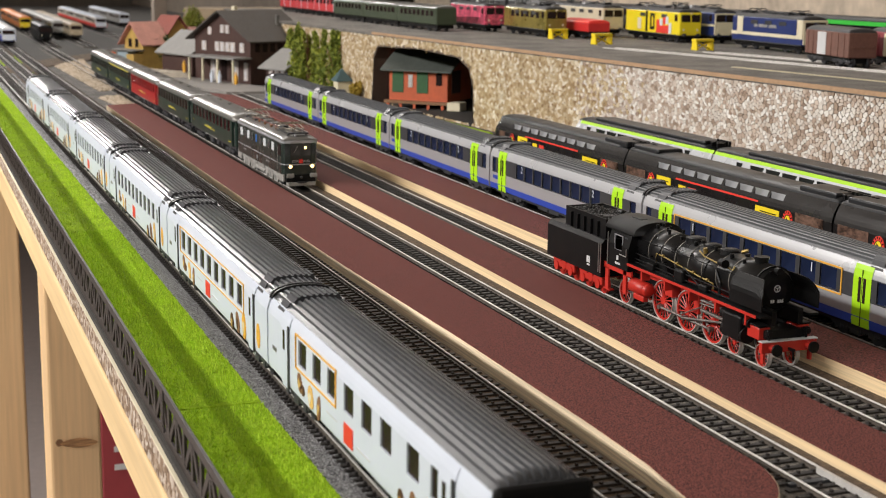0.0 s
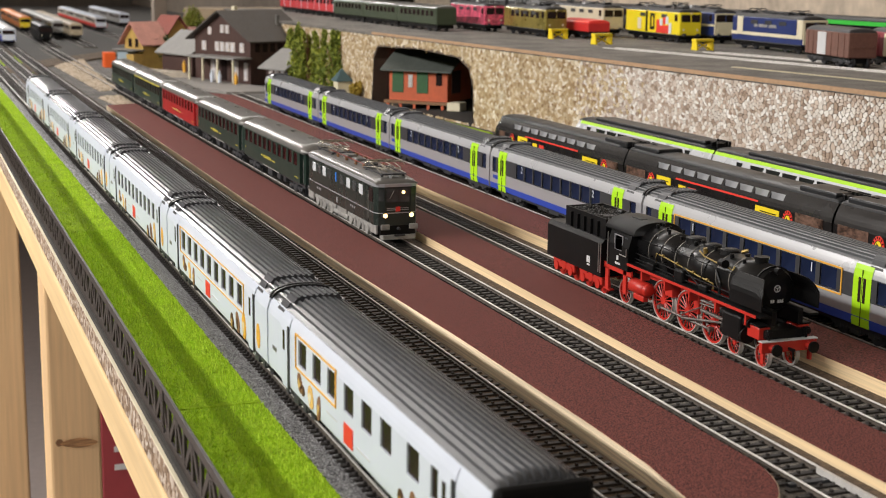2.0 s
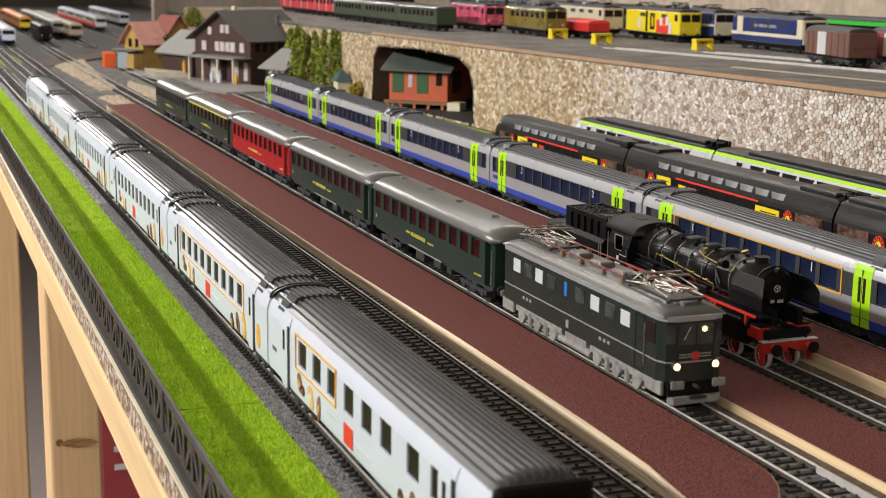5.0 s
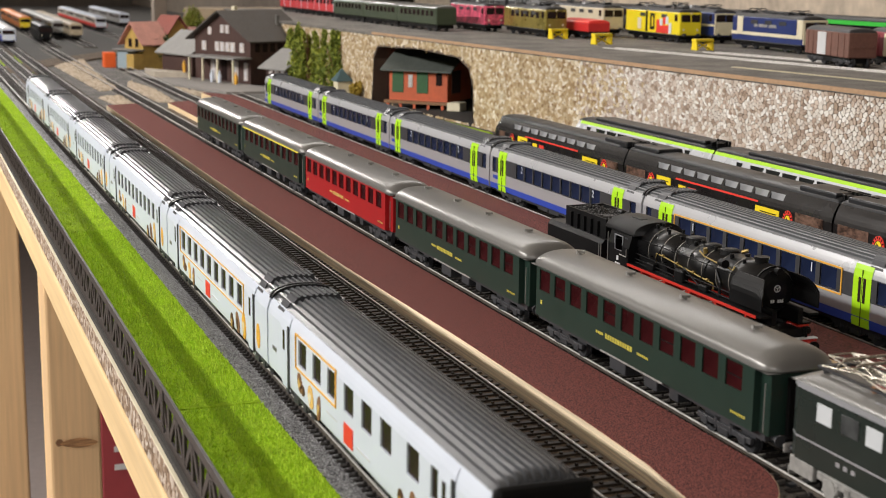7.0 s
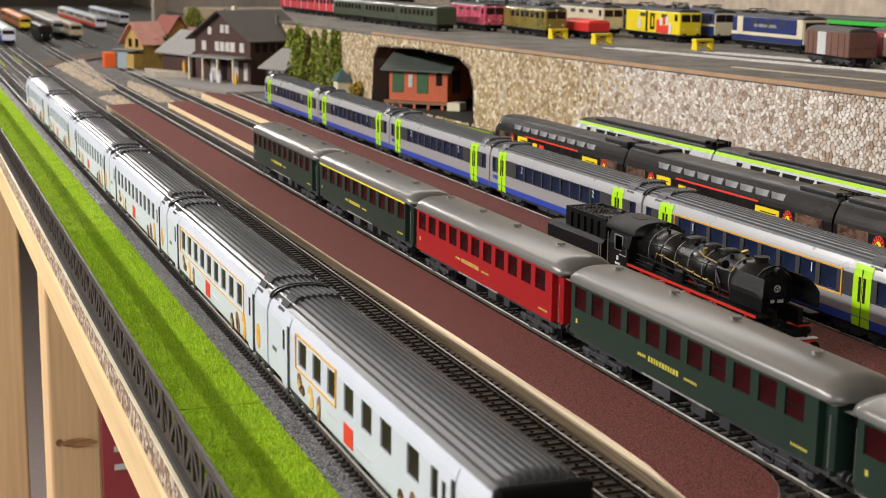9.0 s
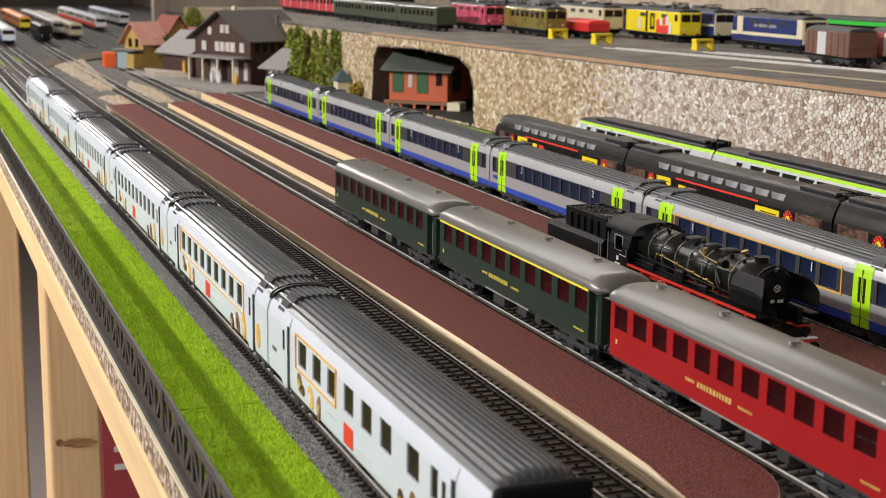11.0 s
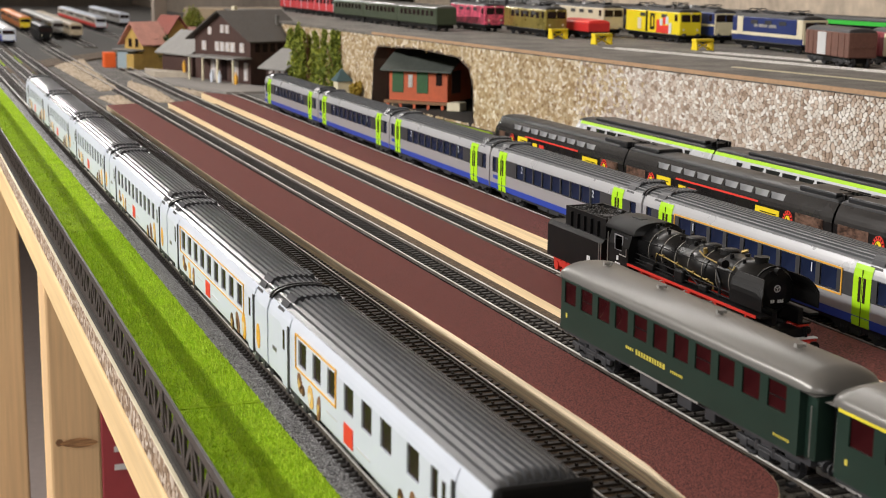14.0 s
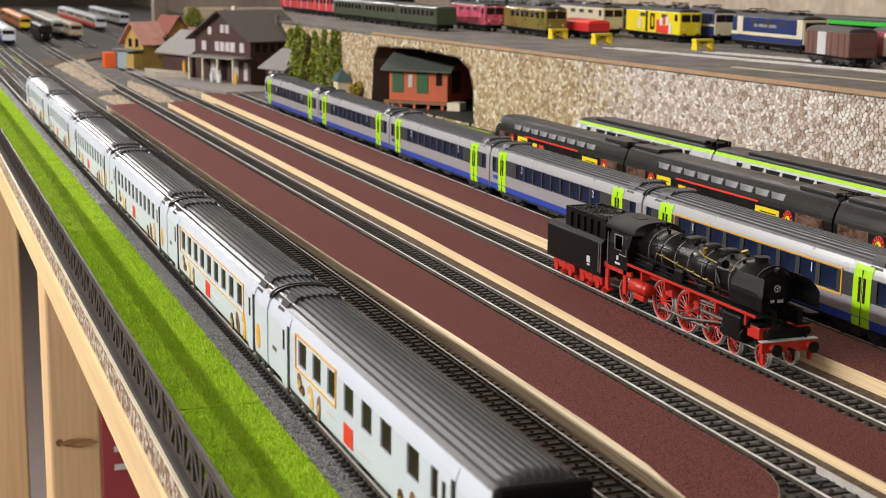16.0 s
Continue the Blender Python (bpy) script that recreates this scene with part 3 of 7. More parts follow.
def decor_white(t, k, box_y):
    """Printed decoration of the white coaches: an orange outline, a red square and brown and gold shapes."""
    if k < 2:
        part("orange_outline", ring_plate(B(), -0.0167, box_y[0], box_y[1], 0.0236, 0.0388, 0.0006 if k == 0 else 0.0004), "orange", t, "thin orange outline round windows")
    part("red_square", box(B(), -0.0168, -0.0165, -0.001, 0.0105, 0.0135, 0.0215), "red", t, "red square print")
    bars(t, -0.0166, -0.006, 0.0165, (0.016,), 0.0007, "lightgrey")
    bars(t, -0.0166, 0.121, 0.0225, (0.0008, 0.0016, 0.0008, 0.0016), 0.0020, "steel", 0.0006)
    def blob(y, z, ry, rz, mt, lobes=2, deep=0.25, turn=0.0, parent=t, x=-0.0168):
        bm = B()
        pts = []
        for i in range(18):
            a = 2 * math.pi * i / 18
            r = 1 + deep * math.sin(lobes * a)
            u, v = ry * r * math.cos(a), rz * r * math.sin(a)
            pts.append((y + u * math.cos(turn) - v * math.sin(turn), z + u * math.sin(turn) + v * math.cos(turn)))
        plate(bm, x + 0.0005, x, pts)
        return part("print", bm, mt, parent)
    for y, z, ry, rz, mt, mt2, turn in ((0.0745, 0.0185, 0.0042, 0.0034, "brown", "gold", 0.5), (0.0700, 0.0165, 0.0030, 0.0024, "cocoa", "brown", -0.4), (0.0575, 0.0172, 0.0042, 0.0044, "wafer", "cream", 0.2),
                                        (0.0455, 0.0160, 0.0026, 0.0052, "brown", "gold", 0.35), (-0.0560, 0.0140, 0.0034, 0.0040, "cocoa", "gold", 0.2), (-0.0690, 0.0165, 0.0036, 0.0052, "brown", "cocoa", -0.2),
                                        (-0.0830, 0.0180, 0.0040, 0.0062, "wafer" if k % 2 == 0 else "orange", "cream", 0.1)):
        p = blob(y, z, ry, rz, mt, 2, 0.16, turn)
        blob(y + ry * 0.15, z - rz * 0.1, ry * 0.45, rz * 0.5, mt2, 3, 0.2, turn, p, -0.01695)
    p = blob(-0.1130, 0.0205, 0.0034, 0.0058, "orange", 2, 0.08)
    for q in (-1, 0, 1):
        blob(-0.1130 + 0.0012 * q, 0.0205 + 0.002 * q, 0.0006, 0.0007, "gold", 2, 0.1, 0, p, -0.01695)
    bars(t, -0.0166, 0.034, 0.0185, (0.004, 0.003, 0.005), 0.0005, "lightgrey", 0.001)


M["cocoa"] = mat("dark_brown_print", (0.085, 0.035, 0.015), 0.45, 0, 0.3, 400, 0)
M["wafer"] = mat("wafer_print", (0.72, 0.45, 0.13), 0.45, 0, 0.3, 400, 0)


def white_train():
    L = 0.262
    c0 = -0.076
    for k in range(6):
        if k == 0:
            wins = [(y, 0.0122) for y in (0.071, 0.049, 0.0275, 0.005, -0.017, -0.039, -0.067, -0.090)]
            bx = (0.021, 0.081)
        elif k == 1:
            wins = [(0.076 - 0.0186 * i, 0.0110) for i in range(9)]
            bx = (-0.083, 0.085)
        else:
            wins = [(0.078 - 0.0174 * i, 0.0100) for i in range(10)]
            bx = (-0.088, 0.086)
        t = modern_coach("passenger_coach", "white passenger coach with grey ribbed roof and printed shapes", "white train", L, "white", wins, (0.0258, 0.0368),
                         "white", None, ((0.0915, 0.1055), (-0.1055, -0.0915)), gear=(1,) if k == 0 else (-1, 1), sill=0.0114)
        if k == 0:
            part("end_cover", box(B(), -0.0158, 0.0158, -L / 2 - 0.0040, -L / 2 + 0.0004, 0.0090, 0.0462, 0.002), "black", t, "black rubber coach end")
        decor_white(t, k, bx)
        t.matrix_world = pose(T1, c0 + L * k, 0)


def blue_train():
    L = 0.267
    for k in range(-1, 5):
        y = 0.1405 + L * k
        first = k <= 0
        if first:
            wins = [(0.0765 - 0.0190 * i, 0.0150) for i in range(9)]
        else:
            wins = [(0.0700 - 0.0168 * i, 0.0145) for i in range(9)]
        t = modern_coach("passenger_coach", "silver passenger coach with lime green doors and blue sill", "silver and blue train", L, "silver", wins + [(0.1235, 0.007), (-0.121, 0.008)], (0.0245, 0.0362),
                         "roofgrey", ("blue", 0.0148), ((0.0930, 0.1100), (-0.1125, -0.0975)) if first else ((0.0985, 0.1145), (-0.1060, -0.0900)), "lime", "glassblue", ("darkgrey", -0.0860 if first else -0.0795, 0.0880, 0.0240, 0.0366), "darkribs")
        if first:
            part("orange_outline", ring_plate(B(), -0.0169, -0.0880, 0.0895, 0.0228, 0.0378, 0.0008), "orange", t, "thin orange outline round windows")
        for yy in (0.066, -0.0605):
            text("1" if first else "2", 0.0074, t, on_side(-0.0168, yy, 0.0325), "white", label="white class number")
        bars(t, -0.0166, 0.125, 0.0200, (0.002, 0.0028, 0.0028), 0.003, "blue", 0.0008)
        t.matrix_world = pose(T5, y, 0)


def dark_train():
    L = 0.275
    for k in range(-1, 2):
        y = 0.299 + L * k
        t = thing("railcar", "black railcar with yellow panels and round red emblems", "railcar", "black railcar train")
        prof = lambda z: 0.0165 if z < 0.034 else 0.0165 - 0.0055 * ((z - 0.034) / 0.0125) ** 1.7
        wins = [(0.078 - 0.0190 * i, 0.0160) for i in range(9)]
        holes = [(c - w / 2, c + w / 2, 0.0390, 0.0424) for c, w in wins]
        wl = [(c - 0.006, c + 0.006, 0.0190, 0.0280) for c in (0.118, -0.088, -0.112)]
        nose = k == 1
        bm = B()
        for s in (-1, 1):
            side_wall(bm, prof, wl, -L / 2 + 0.001, L / 2 - (0.02 if nose else 0.001), (0.008, 0.0345), s)
        for yy in (-L / 2 + 0.001, L / 2 - (0.02 if nose else 0.001)):
            box(bm, -0.0163, 0.0163, yy - 0.0003, yy + 0.0003, 0.008, 0.0345)
        part("body", bm, "trainblack", t)
        bm = B()
        for s in (-1, 1):
            side_wall(bm, prof, holes, -L / 2 + 0.001, L / 2 - (0.02 if nose else 0.001), (0.0345, 0.037, 0.0395, 0.042, 0.044, 0.0455), s)
        part("upper_side", bm, "greybody", t, "dark silver curved upper side", False)
        part("interior", box(B(), -0.0105, 0.0105, -L / 2 + 0.002, L / 2 - 0.022, 0.009, 0.0445), "black", t)
        windows(t, holes, prof, "glintglass", "upper_window")
        windows(t, wl, prof, "glassblue")
        part("roof", roof_loft(B(), arch(prof(0.0455) + 0.0003, 0.0453, 0.0482, 12, 2.6), L - (0.03 if nose else 0.002), 0.012 if nose else 0.003, 0.5), "darkroof", t, "dark grey smooth roof", True)
        if nose:
            bm = B()
            secs = [(L / 2 - 0.0202, 1, 0), (L / 2 - 0.012, 0.97, 0.001), (L / 2 - 0.005, 0.88, 0.005), (L / 2, 0.72, 0.013)]
            p0 = [(-0.0163, 0.008), (-0.0165, 0.034), (-0.0145, 0.040), (-0.0105, 0.0455), (0, 0.0482), (0.0105, 0.0455), (0.0145, 0.040), (0.0165, 0.034), (0.0163, 0.008)]
            rows = [[bm.verts.new((x * sx, yy, min(z, 0.0482) - dz * max(0, (z - 0.008) / 0.04))) for x, z in p0] for yy, sx, dz in secs]
            for a, b in zip(rows, rows[1:]):
                for i in range(len(p0) - 1):
                    bm.faces.new((a[i], a[i + 1], b[i + 1], b[i]))
            bm.faces.new(rows[-1])
            bmesh.ops.recalc_face_normals(bm, faces=bm.faces)
            part("nose", bm, "greybody", t, "rounded dark nose", True)
        for e in (-1, 1):
            if nose and e == 1:
                continue
            part("equipment_hood", box(B(), -0.011, 0.011, *sorted((e * (L / 2 - 0.006), e * (L / 2 - 0.045))), 0.0455, 0.0500, 0.0012), "darkroof", t)
            g = B()
            for i in range(5):
                yy = e * (L / 2 - 0.002 - 0.004 * i)
                box(g, -0.008 + 0.002 * (i % 2), -0.002 + 0.002 * (i % 3), yy - 0.0012, yy + 0.0012, 0.0455, 0.0498, 0.0003)
                rod(g, (0.002, yy, 0.0455), (0.002, yy, 0.0505), 0.0012, 8)
            part("roof_equipment", g, "black", t)
            part("gangway", box(B(), -0.010, 0.010, *sorted((e * (L / 2 - 0.0012), e * (L / 2 + 0.0006))), 0.009, 0.044, 0.0006), "black", t)
        red_c = (0.092, -0.090) if not nose else (0.085, -0.104)
        for cy in red_c:
            bm = B()
            plate(bm, -0.0163, -0.0169, [(cy + 0.0056 * math.cos(a), 0.0288 + 0.0060 * math.sin(a)) for a in (2 * math.pi * i / 24 for i in range(24))])
            em = part("emblem", bm, "red", t, "round red emblem with dark figure")
            ringb = B()
            for i in range(14):
                a = 2 * math.pi * i / 14
                rod(ringb, (-0.0170, cy + 0.0042 * math.cos(a), 0.0288 + 0.0045 * math.sin(a)), (-0.0170, cy + 0.0052 * math.cos(a), 0.0288 + 0.0056 * math.sin(a)), 0.0004, 4)
            tagged(part("emblem_border", ringb, "black", em), kind="stuff")
            part("emblem_field", rod(B(), (-0.0169, cy, 0.0288), (-0.01705, cy, 0.0288), 0.0036, 20), "black", em)
            part("emblem_moon", rod(B(), (-0.0170, cy - 0.0003, 0.0291), (-0.01715, cy - 0.0003, 0.0291), 0.0029, 18), "sign", em)
            bm = B()
            plate(bm, -0.0171, -0.01725, [(cy + 0.0026, 0.0262), (cy + 0.0010, 0.0286), (cy + 0.0014, 0.0312), (cy, 0.0300), (cy - 0.0012, 0.0294), (cy - 0.0006, 0.0276), (cy - 0.0022, 0.0262)])
            part("emblem_figure", bm, "black", em)
        off = 0.0 if not nose else -0.012
        for ya, yb, za, zb, mt in ((0.062, 0.083, 0.0255, 0.0345, "sign"), (0.040, 0.050, 0.0255, 0.0320, "sign"), (0.026, 0.036, 0.0255, 0.0320, "red"), (-0.080, -0.052, 0.0235, 0.0330, "sign")):
            pn = part("panel", box(B(), -0.0169, -0.0165, ya + off, yb + off, za, zb), mt, t, "yellow panel" if mt == "sign" else "red panel")
            if mt == "sign":
                part("panel_line", ring_plate(B(), -0.0170, ya + off + 0.001, (ya + yb) / 2 + off - 0.0006, za + 0.0008, za + 0.004, 0.0003, 0.00012), "black", pn)
                part("panel_line", ring_plate(B(), -0.0170, (ya + yb) / 2 + off + 0.0006, yb + off - 0.001, za + 0.0008, za + 0.004, 0.0003, 0.00012), "black", pn)
                part("panel_bar", box(B(), -0.01705, -0.0169, ya + off + 0.003, yb + off - 0.006, zb - 0.0030, zb - 0.0024), "black", pn)
        part("red_line", box(B(), -0.0167, -0.0165, -0.055, 0.055, 0.0348, 0.0360), "red", t, "thin red line under the windows")
        pm = mat("copper_print", (0.13, 0.075, 0.055), 0.35, 0.3, 0.75, 500, 0.2, stretch=(1, 0.6, 1.4), coarse=160)
        for ya, yb in ((-0.128, -0.098), (0.102, 0.116 if nose else 0.132)):
            part("copper_print", box(B(), -0.01675, -0.0165, ya, yb, 0.0285, 0.0350), pm, t, "mottled copper-coloured print")
        part("underframe", box(B(), -0.014, 0.014, -L / 2 + 0.004, L / 2 - 0.024, 0.0045, 0.008), "black", t)
        for yy in (-L * 0.36, L * 0.34):
            bogie(t, yy)
        t.matrix_world = pose(T6, y, 0) @ Matrix.Diagonal((1, 1, 1.14, 1))


def pale_train():
    L = 0.262
    for k in range(-1, 2):
        y = 0.293 + L * k
        nose = k == 1
        t = thing("railcar", "white railcar with lime stripe and dark roof", "railcar", "white and lime train")
        prof = lambda z: 0.0165 if z < 0.034 else 0.0165 - 0.0050 * ((z - 0.034) / 0.0125) ** 1.7
        wins = [(0.066 - 0.0215 * i, 0.0175) for i in range(7)] + [(0.0905, 0.0075), (-0.092, 0.0075)]
        holes = [(c - w / 2, c + w / 2, 0.0345, 0.0412) for c, w in wins]
        ye = L / 2 - (0.02 if nose else 0.001)
        bm = B()
        for s in (-1, 1):
            side_wall(bm, prof, holes, -L / 2 + 0.001, ye, (0.008, 0.0345, 0.037, 0.0395, 0.0430), s)
        for yy in (-L / 2 + 0.001, ye):
            box(bm, -0.0145, 0.0145, yy - 0.0003, yy + 0.0003, 0.008, 0.043)
        part("body", bm, "silverwhite", t)
        bm = B()
        for s in (-1, 1):
            side_wall(bm, prof, [], -L / 2 + 0.001, ye, (0.0430, 0.0442, 0.0455), s)
        part("lime_stripe", bm, "lime", t, "lime green stripe under the roof")
        part("interior", box(B(), -0.0115, 0.0115, -L / 2 + 0.002, ye - 0.002, 0.009, 0.0440), "black", t)
        windows(t, holes, prof, "mirrorglass")
        part("roof", roof_loft(B(), arch(prof(0.0455) + 0.0003, 0.0453, 0.0485, 12, 2.6), L - (0.03 if nose else 0.002), 0.012 if nose else 0.003, 0.5), "darkroof", t, "dark grey roof", True)
        part("roof_hood", box(B(), -0.0105, 0.0105, -L / 2 + 0.020, L / 2 - 0.045, 0.0475, 0.0500, 0.001), "darkroof", t)
        if nose:
            bm = B()
            p0 = [(-0.0163, 0.008), (-0.0165, 0.034), (-0.0148, 0.040), (-0.0112, 0.0455), (0, 0.0485), (0.0112, 0.0455), (0.0148, 0.040), (0.0165, 0.034), (0.0163, 0.008)]
            secs = [(L / 2 - 0.0202, 1, 0), (L / 2 - 0.012, 0.97, 0.001), (L / 2 - 0.005, 0.88, 0.005), (L / 2, 0.72, 0.013)]
            rows = [[bm.verts.new((x * sx, yy, z - dz * max(0, (z - 0.008) / 0.04))) for x, z in p0] for yy, sx, dz in secs]
            for a, b in zip(rows, rows[1:]):
                for i in range(len(p0) - 1):
                    bm.faces.new((a[i], a[i + 1], b[i + 1], b[i]))
            bm.faces.new(rows[-1])
            bmesh.ops.recalc_face_normals(bm, faces=bm.faces)
            part("nose", bm, "silverwhite", t, "rounded white nose", True)
        g = B()
        for i in range(5):
            yy = -L / 2 + 0.003 + 0.0045 * i
            box(g, -0.009 + 0.003 * (i % 2), -0.002 + 0.003 * (i % 3), yy - 0.0014, yy + 0.0014, 0.0470, 0.0505, 0.0003)
            rod(g, (0.003, yy, 0.047), (0.003, yy, 0.0515), 0.0012, 8)
        part("roof_equipment", g, "black", t)
        part("gangway", box(B(), -0.010, 0.010, -L / 2 - 0.0006, -L / 2 + 0.0012, 0.009, 0.043, 0.0006), "black", t)
        part("underframe", box(B(), -0.014, 0.014, -L / 2 + 0.004, L / 2 - 0.024, 0.0045, 0.008), "black", t)
        for yy in (-L * 0.36, L * 0.34):
            bogie(t, yy)
        t.matrix_world = pose(T7, y, 0) @ Matrix.Diagonal((1, 1, 1.10, 1))


M["silverwhite"] = mat("silver_white_paint", (0.62, 0.64, 0.67), 0.28, 0.35, 0.04, 80, 0)
M["mirrorglass"] = mat("dark_reflecting_window", (0.06, 0.065, 0.06), 0.1, 0.6, 0.3, 60, 0, spec=0.8)
M["darkhood"] = mat("dark_hood_grey", (0.060, 0.062, 0.068), 0.36, 0.1, 0.1, 60, 0)
# Pale base colour paints bright reflections onto the railcar's upper windows.
M["glintglass"] = mat("painted_reflection_window", (0.44, 0.45, 0.47), 0.15, 0.35, 0.4, 60, 0, spec=0.8)
W11 = [(0.0939 - 0.01808 * i, 0.0125) for i in range(11)]
W10 = [(0.0900 - 0.0203 * i, 0.0135) for i in range(10)]


def spoked_wheel(r, spokes, paint="locored", rim="tyresteel", name="wheel"):
    """A spoked wheel that faces -x, centre at the origin: a red centre and a bright tyre."""
    bm = B()
    ring(bm, -0.0002, 0.0008, r * 0.86, r * 0.95, 28)
    centre = shared("wheel_rim", bm, paint)
    hub = shared("hub", rod(B(), (-0.0004, 0, 0), (0.0006, 0, 0), r * 0.2, 12), paint)
    spoke = shared("spoke", rod(B(), (0.0002, 0, r * 0.16), (0.0002, 0, r * 0.88), r * 0.036, 5), paint)
    bm = B()
    ring(bm, -0.0007, 0.0012, r * 0.962, r, 28)
    ring(bm, 0.0010, 0.0016, r * 0.92, r + 0.0006, 28)
    return centre, shared("tyre", bm, rim), hub, spoke, spokes


def mount_wheel(kind, parent, m, label=""):
    """One spoked wheel with its tyre, hub and spokes."""
    rim, tyre, hub, spoke, n = kind
    w = put("wheel", rim, parent, m, label)
    put("tyre", tyre, w, Matrix.Identity(4), "bright steel tyre")
    put("hub", hub, w, Matrix.Identity(4))
    for i in range(n):
        put("spoke", spoke, w, pose(0, 0, 0, 360 * i / n))
    return w


def ring(bm, x0, x1, r0, r1, n=24):
    rows = []
    for x, r in ((x0, r0), (x0, r1), (x1, r1), (x1, r0)):
        rows.append([bm.verts.new((x, r * math.cos(2 * math.pi * i / n), r * math.sin(2 * math.pi * i / n))) for i in range(n)])
    for k in range(4):
        a, b = rows[k], rows[(k + 1) % 4]
        for i in range(n):
            bm.faces.new((a[i], a[(i + 1) % n], b[(i + 1) % n], b[i]))
    return bm


def barrel(bm, y0, y1, z, r0, r1=None, n=32):
    return rod(bm, (0, y0, z), (0, y1, z), r0, n, r1)


def steam_locomotive():
    t = thing("steam_locomotive", "black steam express locomotive with red frame, spoked wheels and coal tender", "locomotive", m=pose(T4, 0, 0))
    ZB, RB = 0.0372, 0.0112
    # boiler and smokebox
    bm = barrel(B(), 0.0215, 0.056, ZB, RB + 0.0004)
    part("smokebox", bm, "blackgloss", t, "satin black smokebox", True)
    bm = barrel(B(), 0.056, 0.100, ZB, RB)
    barrel(bm, 0.100, 0.1405, ZB, RB, RB + 0.0008)
    boiler = part("boiler", bm, "blackgloss", t, "satin black boiler with bright bands", True)
    part("firebox", box(B(), -0.0108, 0.0108, 0.108, 0.1405, 0.024, 0.040, 0.002), "black", t)
    for y in (0.044, 0.057, 0.071, 0.085, 0.099, 0.113, 0.127):
        bm = B()
        n = 28
        r = RB + (0.0004 if y < 0.056 else 0) + max(0, (y - 0.1) / 0.04 * 0.0008)
        ring(bm, -0.0003, 0.0003, r, r + 0.00018, n)
        bmesh.ops.transform(bm, matrix=Matrix.Translation((0, y, ZB)) @ Matrix.Rotation(math.pi / 2, 4, "Z"), verts=bm.verts)
        part("boiler_band", bm, "band", boiler, "bright boiler band")
    bm = barrel(B(), 0.0195, 0.0217, ZB, RB - 0.0012, RB + 0.0003)
    barrel(bm, 0.0183, 0.0196, ZB, 0.006, RB - 0.0012)
    door = part("smokebox_door", bm, "black", t, "domed black smokebox door")
    bm = B()
    ring(bm, -0.0002, 0.0002, 0.0015, 0.0018, 16)
    bmesh.ops.transform(bm, matrix=Matrix.Translation((0, 0.0180, ZB + 0.001)) @ Matrix.Rotation(math.pi / 2, 4, "Z"), verts=bm.verts)
    for a in (0.5, 2.6, 4.7):
        rod(bm, (0, 0.0180, ZB + 0.001), (0.0017 * math.cos(a), 0.0180, ZB + 0.001 + 0.0017 * math.sin(a)), 0.0002, 5)
    part("door_wheel", bm, "lightgrey", door)
    bm = B()
    for x in (-0.0034, -0.0022, 0.0006, 0.0018, 0.0030):
        box(bm, x, x + 0.0009, 0.0180, 0.0184, ZB - 0.0062, ZB - 0.0046)
    part("number_plate", bm, "lightgrey", door)
    bm = rod(B(), (0, 0.0195, ZB + 0.0098), (0, 0.0165, ZB + 0.0098), 0.0018, 14)
    part("headlamp", bm, "black", t)
    # chimney, domes
    bm = rod(B(), (0, 0.0330, ZB + RB - 0.001), (0, 0.0330, 0.0512), 0.0035, 20, 0.0034)
    rod(bm, (0, 0.0330, 0.0504), (0, 0.0330, 0.0516), 0.0039, 20)
    part("chimney", bm, "black", t)
    for y, r, h in ((0.062, 0.0055, 0.0502), (0.0785, 0.005, 0.0498), (0.096, 0.0060, 0.0505)):
        bm = rod(B(), (0, y, 0.0465), (0, y, h - 0.0006), r, 20, r * 0.92)
        rod(bm, (0, y, h - 0.0006), (0, y, h), r * 0.92, 20, r * 0.6)
        part("dome", bm, "black", t)
    for y, x in ((0.118, -0.004), (0.123, -0.002), (0.128, 0.002), (0.115, 0.003)):
        part("valve", rod(B(), (x, y, 0.047), (x, y, 0.0505), 0.0009, 8), "black", t)
    for x, y, z, r, h in ((-0.0045, 0.1035, 0.0474, 0.0008, 0.0016), (0.0035, 0.1060, 0.0476, 0.0010, 0.0020), (-0.0050, 0.0880, 0.0470, 0.0009, 0.0018), (0.0000, 0.0885, 0.0482, 0.0013, 0.0012),
                          (-0.0035, 0.0700, 0.0476, 0.0009, 0.0020), (-0.0052, 0.0520, 0.0470, 0.0011, 0.0022), (0.0010, 0.0470, 0.0484, 0.0014, 0.0014), (-0.0055, 0.0400, 0.0470, 0.0009, 0.0016), (-0.0030, 0.1330, 0.0480, 0.0010, 0.0024), (0.0025, 0.1360, 0.0482, 0.0009, 0.0020)):
        bm = rod(B(), (x, y, z), (x, y, z + h), r, 10)
        rod(bm, (x, y, z + h), (x, y, z + h + 0.0005), r * 1.35, 10, r * 0.8)
        part("boiler_fitting", bm, "black", t)
    for y in (0.0700, 0.0880, 0.1050):
        for s in (-1, 1):
            part("dome_pipe", rod(B(), (s * 0.0040, y, 0.0478), (s * 0.0104, y - 0.004, 0.0425), 0.0004, 6), "black", t)
    part("smokebox_ring", rod(B(), (0, 0.0212, ZB), (0, 0.0222, ZB), RB + 0.0007, 32), "black", t)
    for a in range(8):
        u = math.radians(22 + 45 * a)
        part("door_dog", box(B(), -0.0006, 0.0006, 0.0190, 0.0198, -0.0010, 0.0010), "black", door).matrix_basis = Matrix.Translation((0.0094 * math.cos(u), 0, ZB + 0.0094 * math.sin(u)))
    # pipes
    def pipe(pts, r, mt, nm="pipe"):
        bm = B()
        for p, q in zip(pts, pts[1:]):
            rod(bm, p, q, r, 6)
